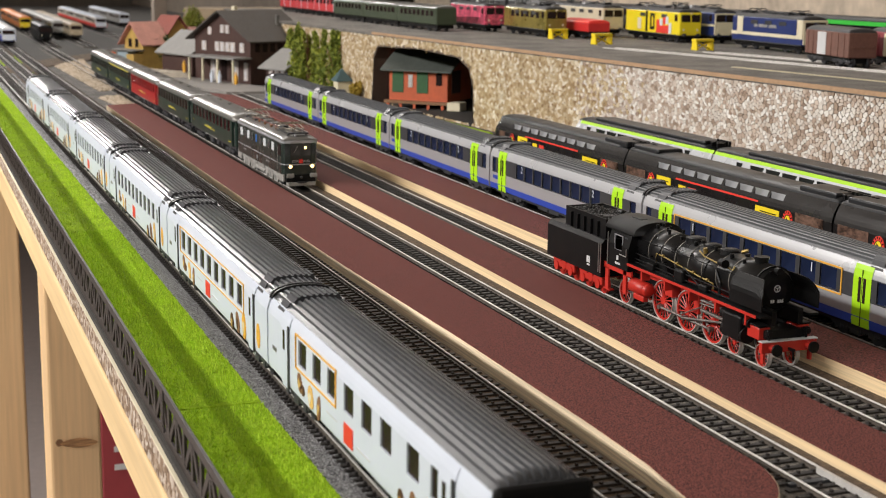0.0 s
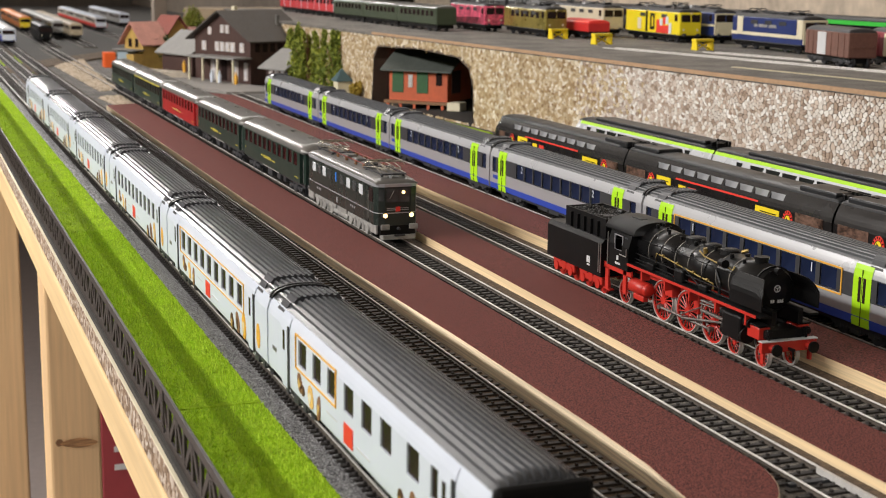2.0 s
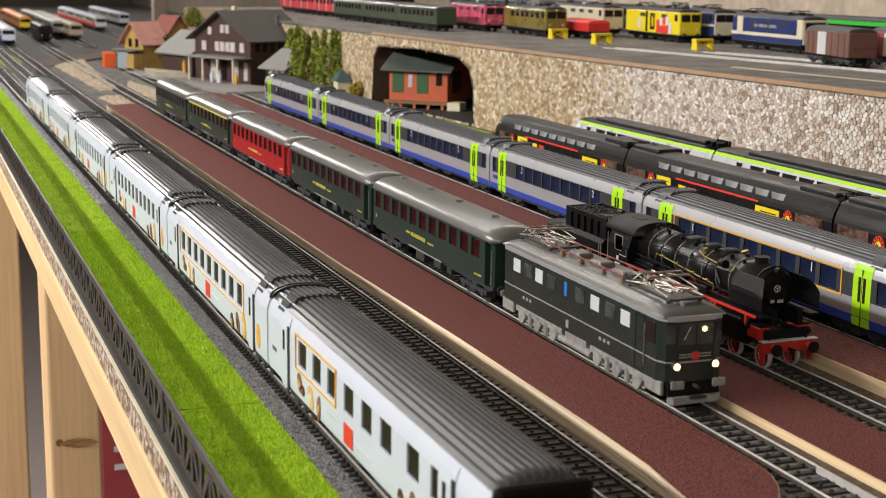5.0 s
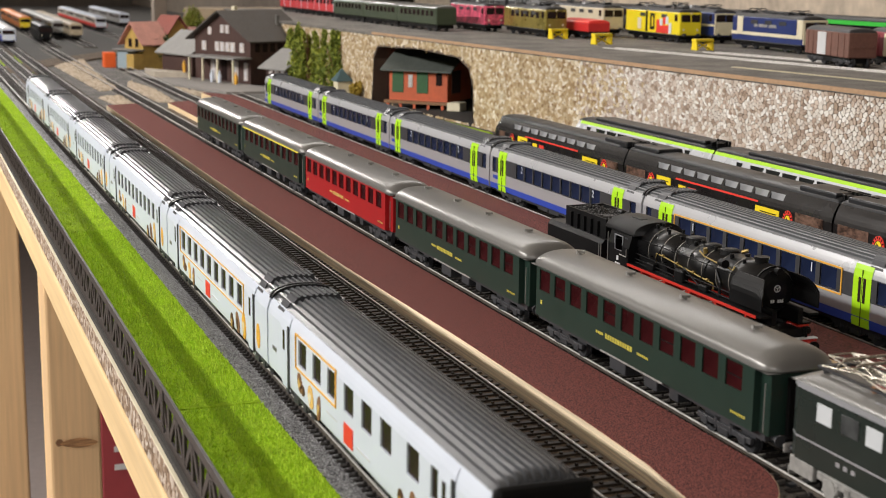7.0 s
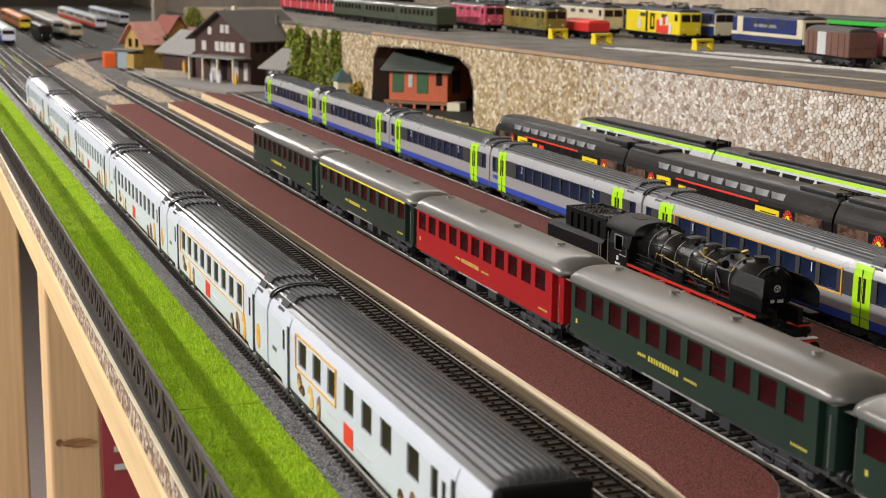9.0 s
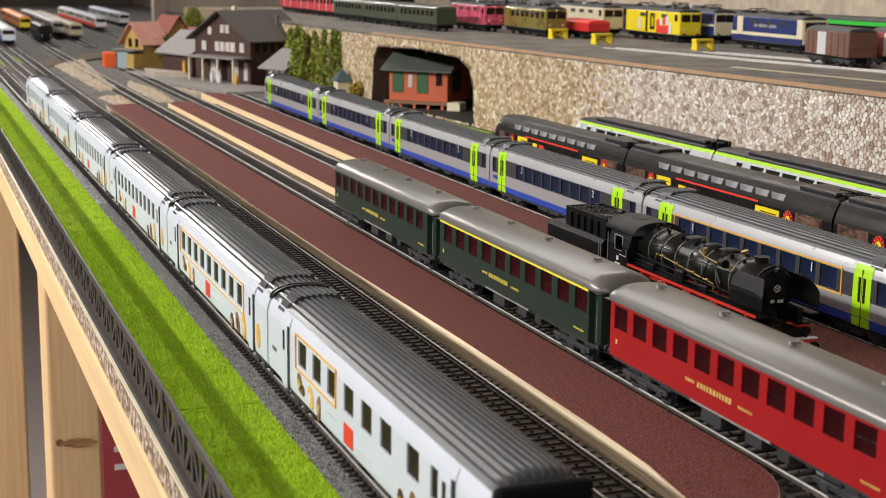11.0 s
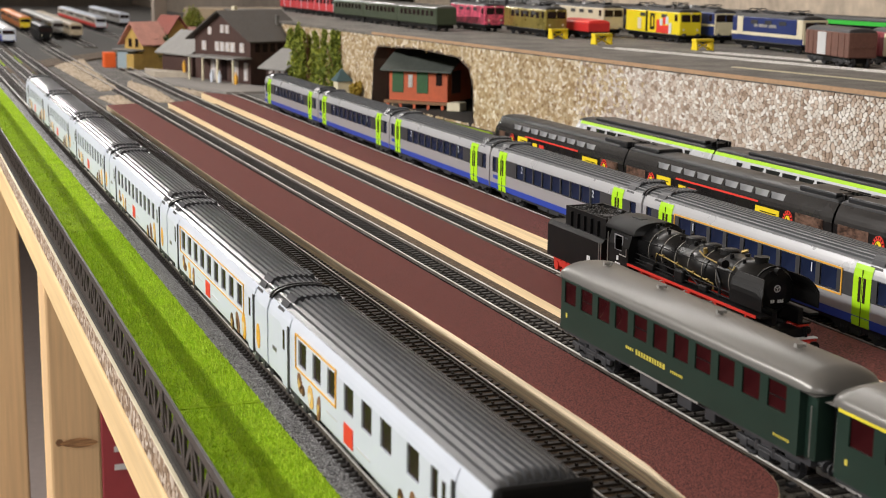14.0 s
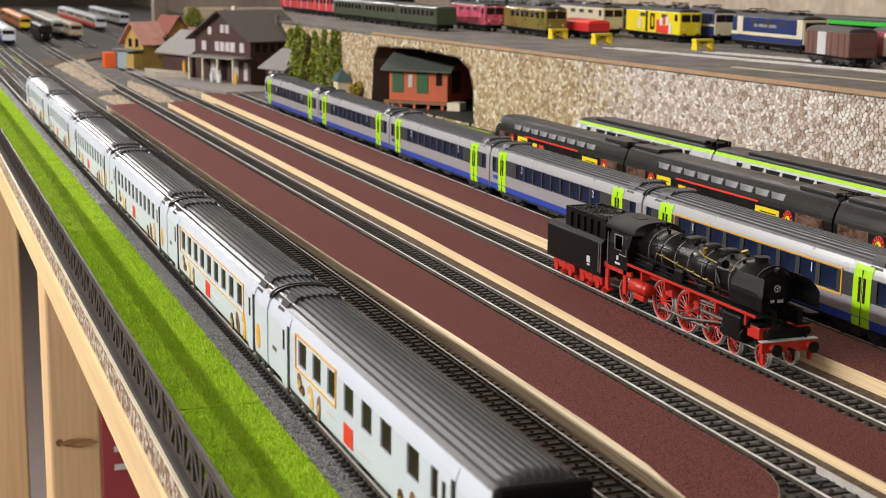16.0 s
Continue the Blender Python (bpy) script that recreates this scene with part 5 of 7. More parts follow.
def electric_locomotive():
    t = thing("electric_locomotive", "dark green electric locomotive with silver roof edge and lit headlamps", "locomotive")
    L, h = 0.1830, 0.0160
    plan = [(-h, -0.0850), (-0.0138, -0.0898), (-0.0095, -0.0915), (0.0095, -0.0915), (0.0138, -0.0898), (h, -0.0850),
            (h, 0.0850), (0.0138, 0.0898), (0.0095, 0.0915), (-0.0095, 0.0915), (-0.0138, 0.0898), (-h, 0.0850)]
    body = part("body", slab(B(), plan, 0.0125, 0.0400), "locogreen", t, "dark green body")
    edge = [(x * 1.012, y * 1.003) for x, y in plan]
    part("roof_edge", slab(B(), edge, 0.0400, 0.0422), "silver", t, "bright silver roof edge")
    part("belt_line", slab(B(), [(x * 1.008, y * 1.002) for x, y in plan], 0.0211, 0.0218), "silver", t, "thin silver belt line")
    part("roof", roof_loft(B(), arch(0.0158, 0.0420, 0.0466, 14, 2.4), 0.1800, 0.014, 0.85), "greyroof", t, "grey curved roof", True)
    # side windows: panes painted pale for their reflection, and dark panes between
    for s in (-1, 1):
        for y, lit in ((0.0685, 1), (0.0535, 0), (0.0400, 1), (0.0250, 0), (0.0080, 2), (-0.0080, 0), (-0.0245, 1), (-0.0405, 0), (-0.0555, 1)):
            w = 0.0090 if lit == 1 else (0.0028 if lit == 2 else 0.0100)
            bm = box(B(), s * h - 0.0003, s * h + 0.0003, y - w / 2, y + w / 2, 0.0302, 0.0374, 0.0002)
            part("side_window", bm, ("greyglass", "glintwin", "blueglow")[lit], t, ("dark side window", "side window painted pale for its reflection", "blue side window")[lit])
        bm = box(B(), s * h - 0.0004, s * h + 0.0004, -0.0838, -0.0755, 0.0285, 0.0385, 0.0002)
        part("cab_window", bm, "glass", t)
        part("cab_door", ring_plate(B(), s * h, -0.0738, -0.0655, 0.0135, 0.0390, 0.0003, 0.0002), "black", t)
        part("handrail", rod(B(), (s * (h + 0.0006), -0.0748, 0.016), (s * (h + 0.0006), -0.0748, 0.036), 0.0003, 6), "steel", t)
    bars(t, -h, 0.060, 0.0180, (0.0022, 0.0022, 0.0022), 0.0016, "silver", 0.0022)
    bars(t, -h, -0.030, 0.0180, (0.0022, 0.0022, 0.0022), 0.0016, "silver", 0.0022)
    bars(t, -h, 0.0065, 0.0165, (0.003,), 0.0040, "silver")
    # both fronts
    for e in (-1, 1):
        f = e * 0.0917
        ya, yb = sorted((f - e * 0.0004, f + e * 0.0001))
        for x0, x1 in ((-0.0085, -0.0004), (0.0004, 0.0085)):
            part("windscreen", box(B(), x0, x1, ya, yb, 0.0292, 0.0388), "greyglass", t, "dark windscreen")
        for s in (-1, 1):
            bm = B()
            vs = [bm.verts.new(v) for v in ((s * 0.0102, e * 0.0914, 0.0300), (s * 0.0139, e * 0.0899, 0.0300), (s * 0.0139, e * 0.0899, 0.0385), (s * 0.0102, e * 0.0914, 0.0385))]
            bm.faces.new(vs)
            bmesh.ops.solidify(bm, geom=bm.faces[:], thickness=0.0004)
            part("corner_window", bm, "greyglass", t)
        for z in (0.0235, 0.0247):
            part("trim_line", box(B(), -0.0080, 0.0080, ya, yb + 0.0001, z, z + 0.0004), "silver", t)
        part("crest", box(B(), -0.0017, 0.0017, *sorted((f, f + e * 0.0005)), 0.0225, 0.0260, 0.0002), "red", t, "small red crest")
        for s in (-1, 1):
            hl = part("headlamp", rod(B(), (s * 0.0098, f - e * 0.002, 0.0200), (s * 0.0098, f + e * 0.0012, 0.0200), 0.0020, 16), "darkgrey", t)
            part("lens", rod(B(), (s * 0.0098, f + e * 0.0011, 0.0200), (s * 0.0098, f + e * 0.0016, 0.0200), 0.0016, 16), "lamp" if e < 0 else "glass", hl, "glowing warm headlamp" if e < 0 else "unlit headlamp")
            bu = part("buffer", box(B(), s * 0.0105 - 0.0034, s * 0.0105 + 0.0034, *sorted((f + e * 0.003, f + e * 0.0042)), 0.0102, 0.0142, 0.0008), "buff", t, "pale grey rectangular buffer")
            part("buffer_stem", rod(B(), (s * 0.0105, f - e * 0.001, 0.0122), (s * 0.0105, f + e * 0.0035, 0.0122), 0.0014, 10), "darkgrey", bu)
        if e < 0:
            part("top_lamp", rod(B(), (0.0040, f + 0.0005, 0.0362), (0.0040, f - 0.0006, 0.0362), 0.0012, 14), "lamp", t, "glowing warm lamp behind the windscreen")
            part("wiper", rod(B(), (-0.0062, f - 0.0004, 0.0318), (-0.0030, f - 0.0004, 0.0375), 0.00022, 5), "steel", t)
        bm = slab(B(), [(-0.0135, f), (0.0135, f), (0.0118, f + e * 0.003), (-0.0118, f + e * 0.003)], 0.0030, 0.0060)
        part("rail_guard", bm, "buff", t, "pale grey rail guard")
        part("front_skirt", box(B(), -0.0130, 0.0130, *sorted((f - e * 0.003, f)), 0.0060, 0.0125), "black", t)
        bm = rod(B(), (0, f, 0.0105), (0, f + e * 0.004, 0.0105), 0.0010, 8)
        box(bm, -0.004, 0.004, *sorted((f + e * 0.003, f + e * 0.005)), 0.0055, 0.0068, 0.0003)
        part("coupler", bm, "darkgrey", t)
    # frame and bogies
    for s in (-1, 1):
        for ya, yb in ((-0.0890, -0.0740), (0.0740, 0.0890)):
            part("corner_skirt", box(B(), *sorted((s * 0.0135, s * 0.0155)), ya, yb, 0.0060, 0.0125, 0.0006), "buff", t, "pale grey corner skirt")
    for y in (-0.045, 0.045):
        bm = B()
        for s in (-1, 1):
            x = s * 0.0128
            box(bm, x - 0.0012, x + 0.0012, -0.029, 0.029, 0.0075, 0.0110, 0.0006)
            for q in (-0.020, 0, 0.020):
                rod(bm, (x - 0.0018, q, 0.0062), (x + 0.0018, q, 0.0062), 0.0038, 14)
                box(bm, x - 0.0016, x + 0.0016, q - 0.0045, q + 0.0045, 0.0055, 0.0095, 0.0006)
            for q in (-0.010, 0.010):
                rod(bm, (x, q, 0.0030), (x, q, 0.0095), 0.0022, 10)
            rod(bm, (x, -0.026, 0.0042), (x, 0.026, 0.0042), 0.0006, 6)
        b = part("bogie", bm, "buff", t, "pale grey bogie frame")
        b.location = (0, y, 0)
        for q in (-0.016, 0.016):
            put("wheelset", WHEEL or wheel_mesh(), b, pose(0, q, 0))
    part("underframe", box(B(), -0.0110, 0.0110, -0.088, 0.088, 0.0050, 0.0126), "black", t)
    part("battery_box", box(B(), -0.0140, 0.0140, -0.0120, 0.0120, 0.0045, 0.0118, 0.0008), "buff", t, "pale grey battery box")
    part("air_tank", rod(B(), (-0.0130, -0.0180, 0.0060), (-0.0130, 0.0180, 0.0060), 0.0020, 10), "buff", t)
    # roof gear
    pantograph(t, 0.062, 1)
    pantograph(t, -0.062, -1)
    for s in (-1, 1):
        bm = B()
        pts = [(s * 0.0075, y, 0.0492) for y in (0.052, 0.030, 0.008, -0.016, -0.036)]
        for p, q in zip(pts, pts[1:]):
            rod(bm, p, q, 0.00032, 6)
        part("busbar", bm, "conductor", t, "red roof conductor")
        for p in pts:
            bm = rod(B(), (p[0], p[1], 0.0440), (p[0], p[1], 0.0490), 0.0009, 8)
            for z in (0.0455, 0.0468, 0.0480):
                rod(bm, (p[0], p[1], z), (p[0], p[1], z + 0.0005), 0.0015, 10)
            part("insulator", bm, "brown", t)
    for y in (0.024, 0.0, -0.024):
        part("roof_box", box(B(), -0.0045, 0.0045, y - 0.006, y + 0.006, 0.0455, 0.0492, 0.0012), "greyroof", t)
    part("roof_cover", rod(B(), (0, -0.034, 0.0465), (0, -0.034, 0.0496), 0.0045, 16, 0.0038), "darkroof", t)
    part("walkway", box(B(), -0.0128, -0.0098, -0.04, 0.045, 0.0448, 0.0454), "silver", t)
    part("horn", rod(B(), (-0.003, -0.084, 0.0448), (-0.003, -0.084, 0.0475), 0.0010, 10), "silver", t)
    return t


M["greyglass"] = mat("grey_cab_window", (0.055, 0.058, 0.058), 0.14, 0, 0.5, 120, 0, spec=0.6)
# A little emission makes the blue pane glow; no lamp sits behind it.
M["blueglow"] = mat("glowing_blue_glass", (0.03, 0.16, 0.55), 0.3, 0, 0.1, 80, 0, emit=0.25)


# ---- left edge of the layout ----
def grass_strip():
    rnd = np.random.RandomState(3)
    t = thing("grass_strip", "bright green static-grass strip with a seam, beside the gravel", "grass", kind="structure")
    part("turf", slab(B(), [(-0.2240, -0.42), (-0.1772, -0.42), (-0.1772, 0.0467), (-0.2240, 0.0464)], -0.0062, -0.0040), "grass", t)
    part("turf", slab(B(), [(-0.2240, 0.0485), (-0.1772, 0.0485), (-0.1772, 2.2), (-0.2240, 2.2)], -0.0062, -0.0040), "grass", t)
    n = 52000
    y = np.where(rnd.rand(n) < 0.75, rnd.uniform(-0.16, 0.5, n), rnd.uniform(0.5, 1.9, n))
    x = rnd.uniform(-0.2238, -0.1774, n)
    keep = abs(y - 0.0478 - (x + 0.2) * 0.02) > 0.0024
    x, y = x[keep], y[keep]
    n = len(x)
    a, lean = rnd.uniform(0, 6.28, n), rnd.uniform(0, 0.0012, n)
    h = rnd.uniform(0.0008, 0.0022, n)
    w = np.where(y < 0.5, 0.00022, 0.0004)
    base = np.stack([x, y, np.full(n, -0.0041)], 1)
    side = np.stack([np.cos(a), np.sin(a), np.zeros(n)], 1) * w[:, None]
    tip = base + np.stack([lean * np.cos(a * 3), lean * np.sin(a * 3), h], 1)
    v = np.stack([base - side, base + side, tip], 1).reshape(-1, 3)
    me = bpy.data.meshes.new("fibres")
    me.from_pydata(v.tolist(), [], np.arange(3 * n).reshape(-1, 3).tolist())
    me.materials.append(M["blade"])
    tagged(put("fibres", me, t, Matrix.Identity(4), "short upright green fibres"), kind="stuff")


def truss_fence():
    t = thing("truss_girder", "dark brown plastic truss girder along the layout edge", "railing")
    xf, y0, y1 = -0.2265, -0.42, 2.2
    part("top_chord", box(B(), xf - 0.0004, xf + 0.0004, y0, y1, 0.0112, 0.0160, 0.0002), "truss", t)
    part("top_lip", box(B(), xf - 0.0009, xf + 0.0006, y0, y1, 0.0155, 0.0162, 0.0002), "truss", t)
    part("bottom_chord", box(B(), xf - 0.0004, xf + 0.0004, y0, y1, -0.0088, -0.0020, 0.0002), "truss", t)
    me = shared("upright", box(B(), -0.0006, 0.0006, -0.0019, 0.0019, -0.0022, 0.0114), "truss")
    bm = prism_bar((-0.0062, -0.0022), (0.0062, 0.0114), 0.0024)
    d1 = shared("diagonal", bm, "truss")
    n = int((y1 - y0) / 0.0170)
    for i in range(n):
        y = y0 + (i + 0.5) * 0.0170
        put("upright", me, t, pose(xf, y - 0.0085, 0))
        put("diagonal", d1, t, pose(xf, y, 0, 0, 0, 0 if i % 2 else 180))
    part("joint", box(B(), xf - 0.0010, xf - 0.0004, 0.0150, 0.0172, -0.0030, 0.0156, 0.0002), "truss", t)


def prism_bar(p, q, w):
    """A flat slanting bar in a lattice plane, from p to q (y, z), w half its width."""
    bm = B()
    quad = [(p[0] - w, p[1]), (p[0] + w, p[1]), (q[0] + w, q[1]), (q[0] - w, q[1])]
    a = [bm.verts.new((-0.0005, y, z)) for y, z in quad]
    c = [bm.verts.new((0.0005, y, z)) for y, z in quad]
    for i in range(4):
        bm.faces.new((a[i], a[(i + 1) % 4], c[(i + 1) % 4], c[i]))
    bm.faces.new(a[::-1])
    bm.faces.new(c)
    bmesh.ops.recalc_face_normals(bm, faces=bm.faces)
    return bm


def fascia():
    structure("fascia_stone", box(B(), -0.2295, -0.2272, -0.42, 2.6, -0.0236, -0.0100), "mortar", "stone-pattern strip glued to the layout edge", "trim")
    structure("fascia_lip", box(B(), -0.2302, -0.2268, -0.42, 2.6, -0.0098, -0.0090, 0.0002), "cream", "pale thin edge above the stone strip", "trim")
    structure("fascia_beam", box(B(), -0.2312, -0.2000, -0.42, 2.6, -0.0496, -0.0238, 0.0012), "pine_beam", "pale pine beam under the layout edge", "trim")
    vs, fs = [], []
    for (cy, cz), poly in rubble_cells(-0.16, 1.3, -0.0235, -0.0100, 0.0042, 0.0019, 5):
        if len(poly) > 2:
            v2, f2 = dome(poly, cy, cz, cy, cz)
            n0 = len(vs)
            vs += [(-0.2296 + v[0] * 0.5, v[1], v[2]) for v in v2]
            fs += [tuple(n0 + k for k in f) for f in f2]
    me = bpy.data.meshes.new("stones")
    me.from_pydata(vs, [], fs)
    me.materials.append(island_mat("fascia_stones", [(0.13, 0.08, 0.05), (0.28, 0.19, 0.12), (0.42, 0.33, 0.25), (0.62, 0.55, 0.47)], 0.85, 500, 0.3))
    tagged(put("stones", me, bpy.data.objects["fascia_stone"], Matrix.Identity(4)), kind="stuff")
    for x0, x1, y in ((-0.2000, -0.1475, 0.90), (-0.2600, -0.2010, 1.20)):
        p = part("support_post", box(B(), x0, x1, y, y + 0.07, -1.0, -0.0499, 0.003), "pine_post", None)
        tagged(p, "squared bare pine post under the layout", "post", "layout legs")
    b = part("crate", box(B(), -0.066, 0.05, 1.6, 1.75, -1.0, -0.47, 0.004), mat("dull_red", (0.35, 0.05, 0.06), 0.6), None)
    tagged(b, "dull red box with pale label standing under the layout", "box")
    for z in (-0.53, -0.56, -0.59):
        part("print", box(B(), -0.045, -0.010, 1.598, 1.5996, z, z + 0.009), "lightgrey", b, "pale printed bar")
    post = bpy.data.objects["support_post"]
    part("knot", rod(B(), (-0.1905, 0.8992, -0.3005), (-0.1905, 0.9003, -0.3005), 0.0038, 14), "brown", post, "dark round knot")
    bm = B()
    a = [bm.verts.new((-0.1905 + 0.040 * k / 12, 0.8986, -0.3015 + 0.0055 * math.sin(math.pi * k / 12) ** 0.7 - 0.002 * k / 12)) for k in range(13)]
    b = [bm.verts.new((-0.1905 + 0.040 * k / 12, 0.8986, -0.3015 - 0.0050 * math.sin(math.pi * k / 12) ** 0.7 - 0.002 * k / 12)) for k in range(13)]
    for k in range(12):
        bm.faces.new((a[k], b[k], b[k + 1], a[k + 1]))
    bmesh.ops.recalc_face_normals(bm, faces=bm.faces)
    part("grain_streak", bm, mat("knot_grain", (0.40, 0.21, 0.09), 0.65, 0, 0.5, 300, 0.2, stretch=(0.2, 1, 2)), post, "brown streak of grain round the knot")


# ---- stone wall and upper deck ----
OPENING = [(1.112, -0.0062), (1.116, 0.045), (1.128, 0.066), (1.16, 0.0785), (1.28, 0.0830), (1.430, 0.0785), (1.446, 0.060), (1.452, -0.0062)]
ZD = 0.0985


def inside_poly(p, poly):
    r = False
    for i in range(len(poly)):
        (x1, y1), (x2, y2) = poly[i], poly[i - 1]
        if (y1 > p[1]) != (y2 > p[1]) and p[0] < (x2 - x1) * (p[1] - y1) / (y2 - y1) + x1:
            r = not r
    return r


def rubble_cells(y0, y1, z0, z1, w, h, seed):
    """Irregular stones that fill a strip: the cells round scattered seeds, w by h apart."""
    rnd = random.Random(seed)
    ny, nz = int((y1 - y0) / w), max(1, int((z1 - z0) / h))
    grid = {}
    for i in range(ny):
        for j in range(nz):
            if rnd.random() < 0.13:
                continue
            grid[i, j] = ((i + 0.5 + 0.5 * (j % 2) + rnd.uniform(-0.42, 0.42)) * w / h, j + 0.5 + rnd.uniform(-0.22, 0.22))
    out = []
    top = (z1 - z0) / h
    for (i, j), (px, pz) in grid.items():
        poly = [(px - 3, max(0, pz - 3)), (px + 3, max(0, pz - 3)), (px + 3, min(top, pz + 3)), (px - 3, min(top, pz + 3))]
        for a in range(-2, 3):
            for b in range(-2, 3):
                q = grid.get((i + a, j + b))
                if q is None or (a == 0 and b == 0):
                    continue
                nx, nz2 = q[0] - px, q[1] - pz
                lim = (nx * (q[0] + px) + nz2 * (q[1] + pz)) / 2 - 0.055 * math.hypot(nx, nz2)
                new_poly = []
                for k in range(len(poly)):
                    c, d = poly[k - 1], poly[k]
                    dc, dd = nx * c[0] + nz2 * c[1] - lim, nx * d[0] + nz2 * d[1] - lim
                    if (dc <= 0) != (dd <= 0):
                        u = dc / (dc - dd)
                        new_poly.append((c[0] + u * (d[0] - c[0]), c[1] + u * (d[1] - c[1])))
                    if dd <= 0:
                        new_poly.append(d)
                poly = new_poly
        out.append(((y0 + px * h, z0 + pz * h), [(y0 + x * h, z0 + z * h) for x, z in poly]))
    return out


def dome(poly, cy, cz, oy, oz):
    """One stone: a low rounded block on its outline, proud of the wall towards -x."""
    soft = []
    for k in range(len(poly)):
        (ya, za), (yb, zb), (yc, zc) = poly[k - 1], poly[k], poly[(k + 1) % len(poly)]
        soft += [(yb + (ya - yb) * 0.24, zb + (za - zb) * 0.24), (yb + (yc - yb) * 0.24, zb + (zc - zb) * 0.24)]
    poly = soft
    m = len(poly)
    d = 0.00018 + 0.00030 * ((cy * 977.1 + cz * 3571.7) % 1)
    vs = []
    for f, x in ((1.0, 0.0006), (0.98, -d * 0.6), (0.88, -d)):
        vs += [(x, oy + (y - cy) * f, oz + (z - cz) * f) for y, z in poly]
    fs = [(q + i, q + (i + 1) % m, q + m + (i + 1) % m, q + m + i) for q in (0, m) for i in range(m)]
    return vs, fs + [tuple(range(2 * m, 3 * m))]


def stone_wall():
    t = thing("wall_stone", "retaining wall of irregular tan and pale stones with an opening", "wall", "", "structure")
    out = [(-0.42, -0.0062)] + OPENING + [(2.05, -0.0062), (2.05, ZD - 0.004), (-0.42, ZD - 0.004)]
    bm = B()
    a = [bm.verts.new((wall_x(y) + 0.0004, y, z)) for y, z in out]
    b = [bm.verts.new((wall_x(y) + 0.022, y, z)) for y, z in out]
    n = len(out)
    for i in range(n):
        bm.faces.new((a[i], a[(i + 1) % n], b[(i + 1) % n], b[i]))
    bm.faces.new(a[::-1])
    bm.faces.new(b)
    bmesh.ops.recalc_face_normals(bm, faces=bm.faces)
    part("wall_core", bm, "mortar", t, "brown mortar between the stones")
    # irregular stones
    tan = island_mat("tan_stones", [(0.28, 0.18, 0.09), (0.42, 0.30, 0.16), (0.47, 0.36, 0.21), (0.55, 0.44, 0.28), (0.60, 0.51, 0.36), (0.78, 0.72, 0.60)], 0.9, 500, 0.6)
    ramp = [(0.30, 0.22, 0.16), (0.43, 0.335, 0.265), (0.54, 0.44, 0.36), (0.59, 0.51, 0.44), (0.64, 0.58, 0.52), (0.70, 0.66, 0.60), (0.84, 0.81, 0.77)]
    pale = island_mat("pale_stones", ramp, 0.9, 900, 0.3)
    palep = island_mat("pale_stone", ramp, 0.9, 900, 0.3, False)
    hole = [(p[0] + (0.003 if p[0] > 1.25 else -0.003), p[1] + 0.002) for p in OPENING]
    near, blend = 0, random.Random(4)
    sets = {"tan": ([], []), "pale": ([], [])}
    for (cy, cz), poly in rubble_cells(-0.10, 2.05, -0.006, ZD - 0.0045, 0.0058, 0.0025, 11):
        if inside_poly((cy, cz), hole) or len(poly) < 3:
            continue
        if 0.37 < cy < 0.50 and cz > 0.02 and near < 300:
            near += 1
            vs, fs = dome(poly, cy, cz, 0, 0)
            me = bpy.data.meshes.new("stone")
            me.from_pydata(vs, [], fs)
            me.materials.append(palep)
            put("stone", me, t, pose(wall_x(cy), cy, cz))
        else:
            vs, fs = sets["tan" if cy > 0.80 + blend.uniform(-0.09, 0.07) else "pale"]
            v2, f2 = dome(poly, cy, cz, cy, cz)
            n0 = len(vs)
            vs += [(wall_x(v[1]) + v[0], v[1], v[2]) for v in v2]
            fs += [tuple(n0 + k for k in f) for f in f2]
    for key, mt, lab in (("tan", tan, "tan stones"), ("pale", pale, "pale and reddish stones")):
        me = bpy.data.meshes.new("stones")
        me.from_pydata(*sets[key][:1], [], sets[key][1])
        me.materials.append(mt)
        tagged(put("stones", me, t, Matrix.Identity(4), lab), kind="stuff")
    # lining of the opening, coloured near-black to paint the dim space behind
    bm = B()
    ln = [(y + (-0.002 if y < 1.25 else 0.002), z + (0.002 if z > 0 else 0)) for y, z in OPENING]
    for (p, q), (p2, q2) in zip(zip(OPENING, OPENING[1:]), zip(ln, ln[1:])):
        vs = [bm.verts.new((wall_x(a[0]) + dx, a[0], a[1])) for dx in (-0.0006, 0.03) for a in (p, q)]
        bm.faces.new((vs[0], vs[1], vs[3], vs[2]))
    part("arch_lining", bm, "truss", t, "lining of the opening, coloured dark for the shade inside")


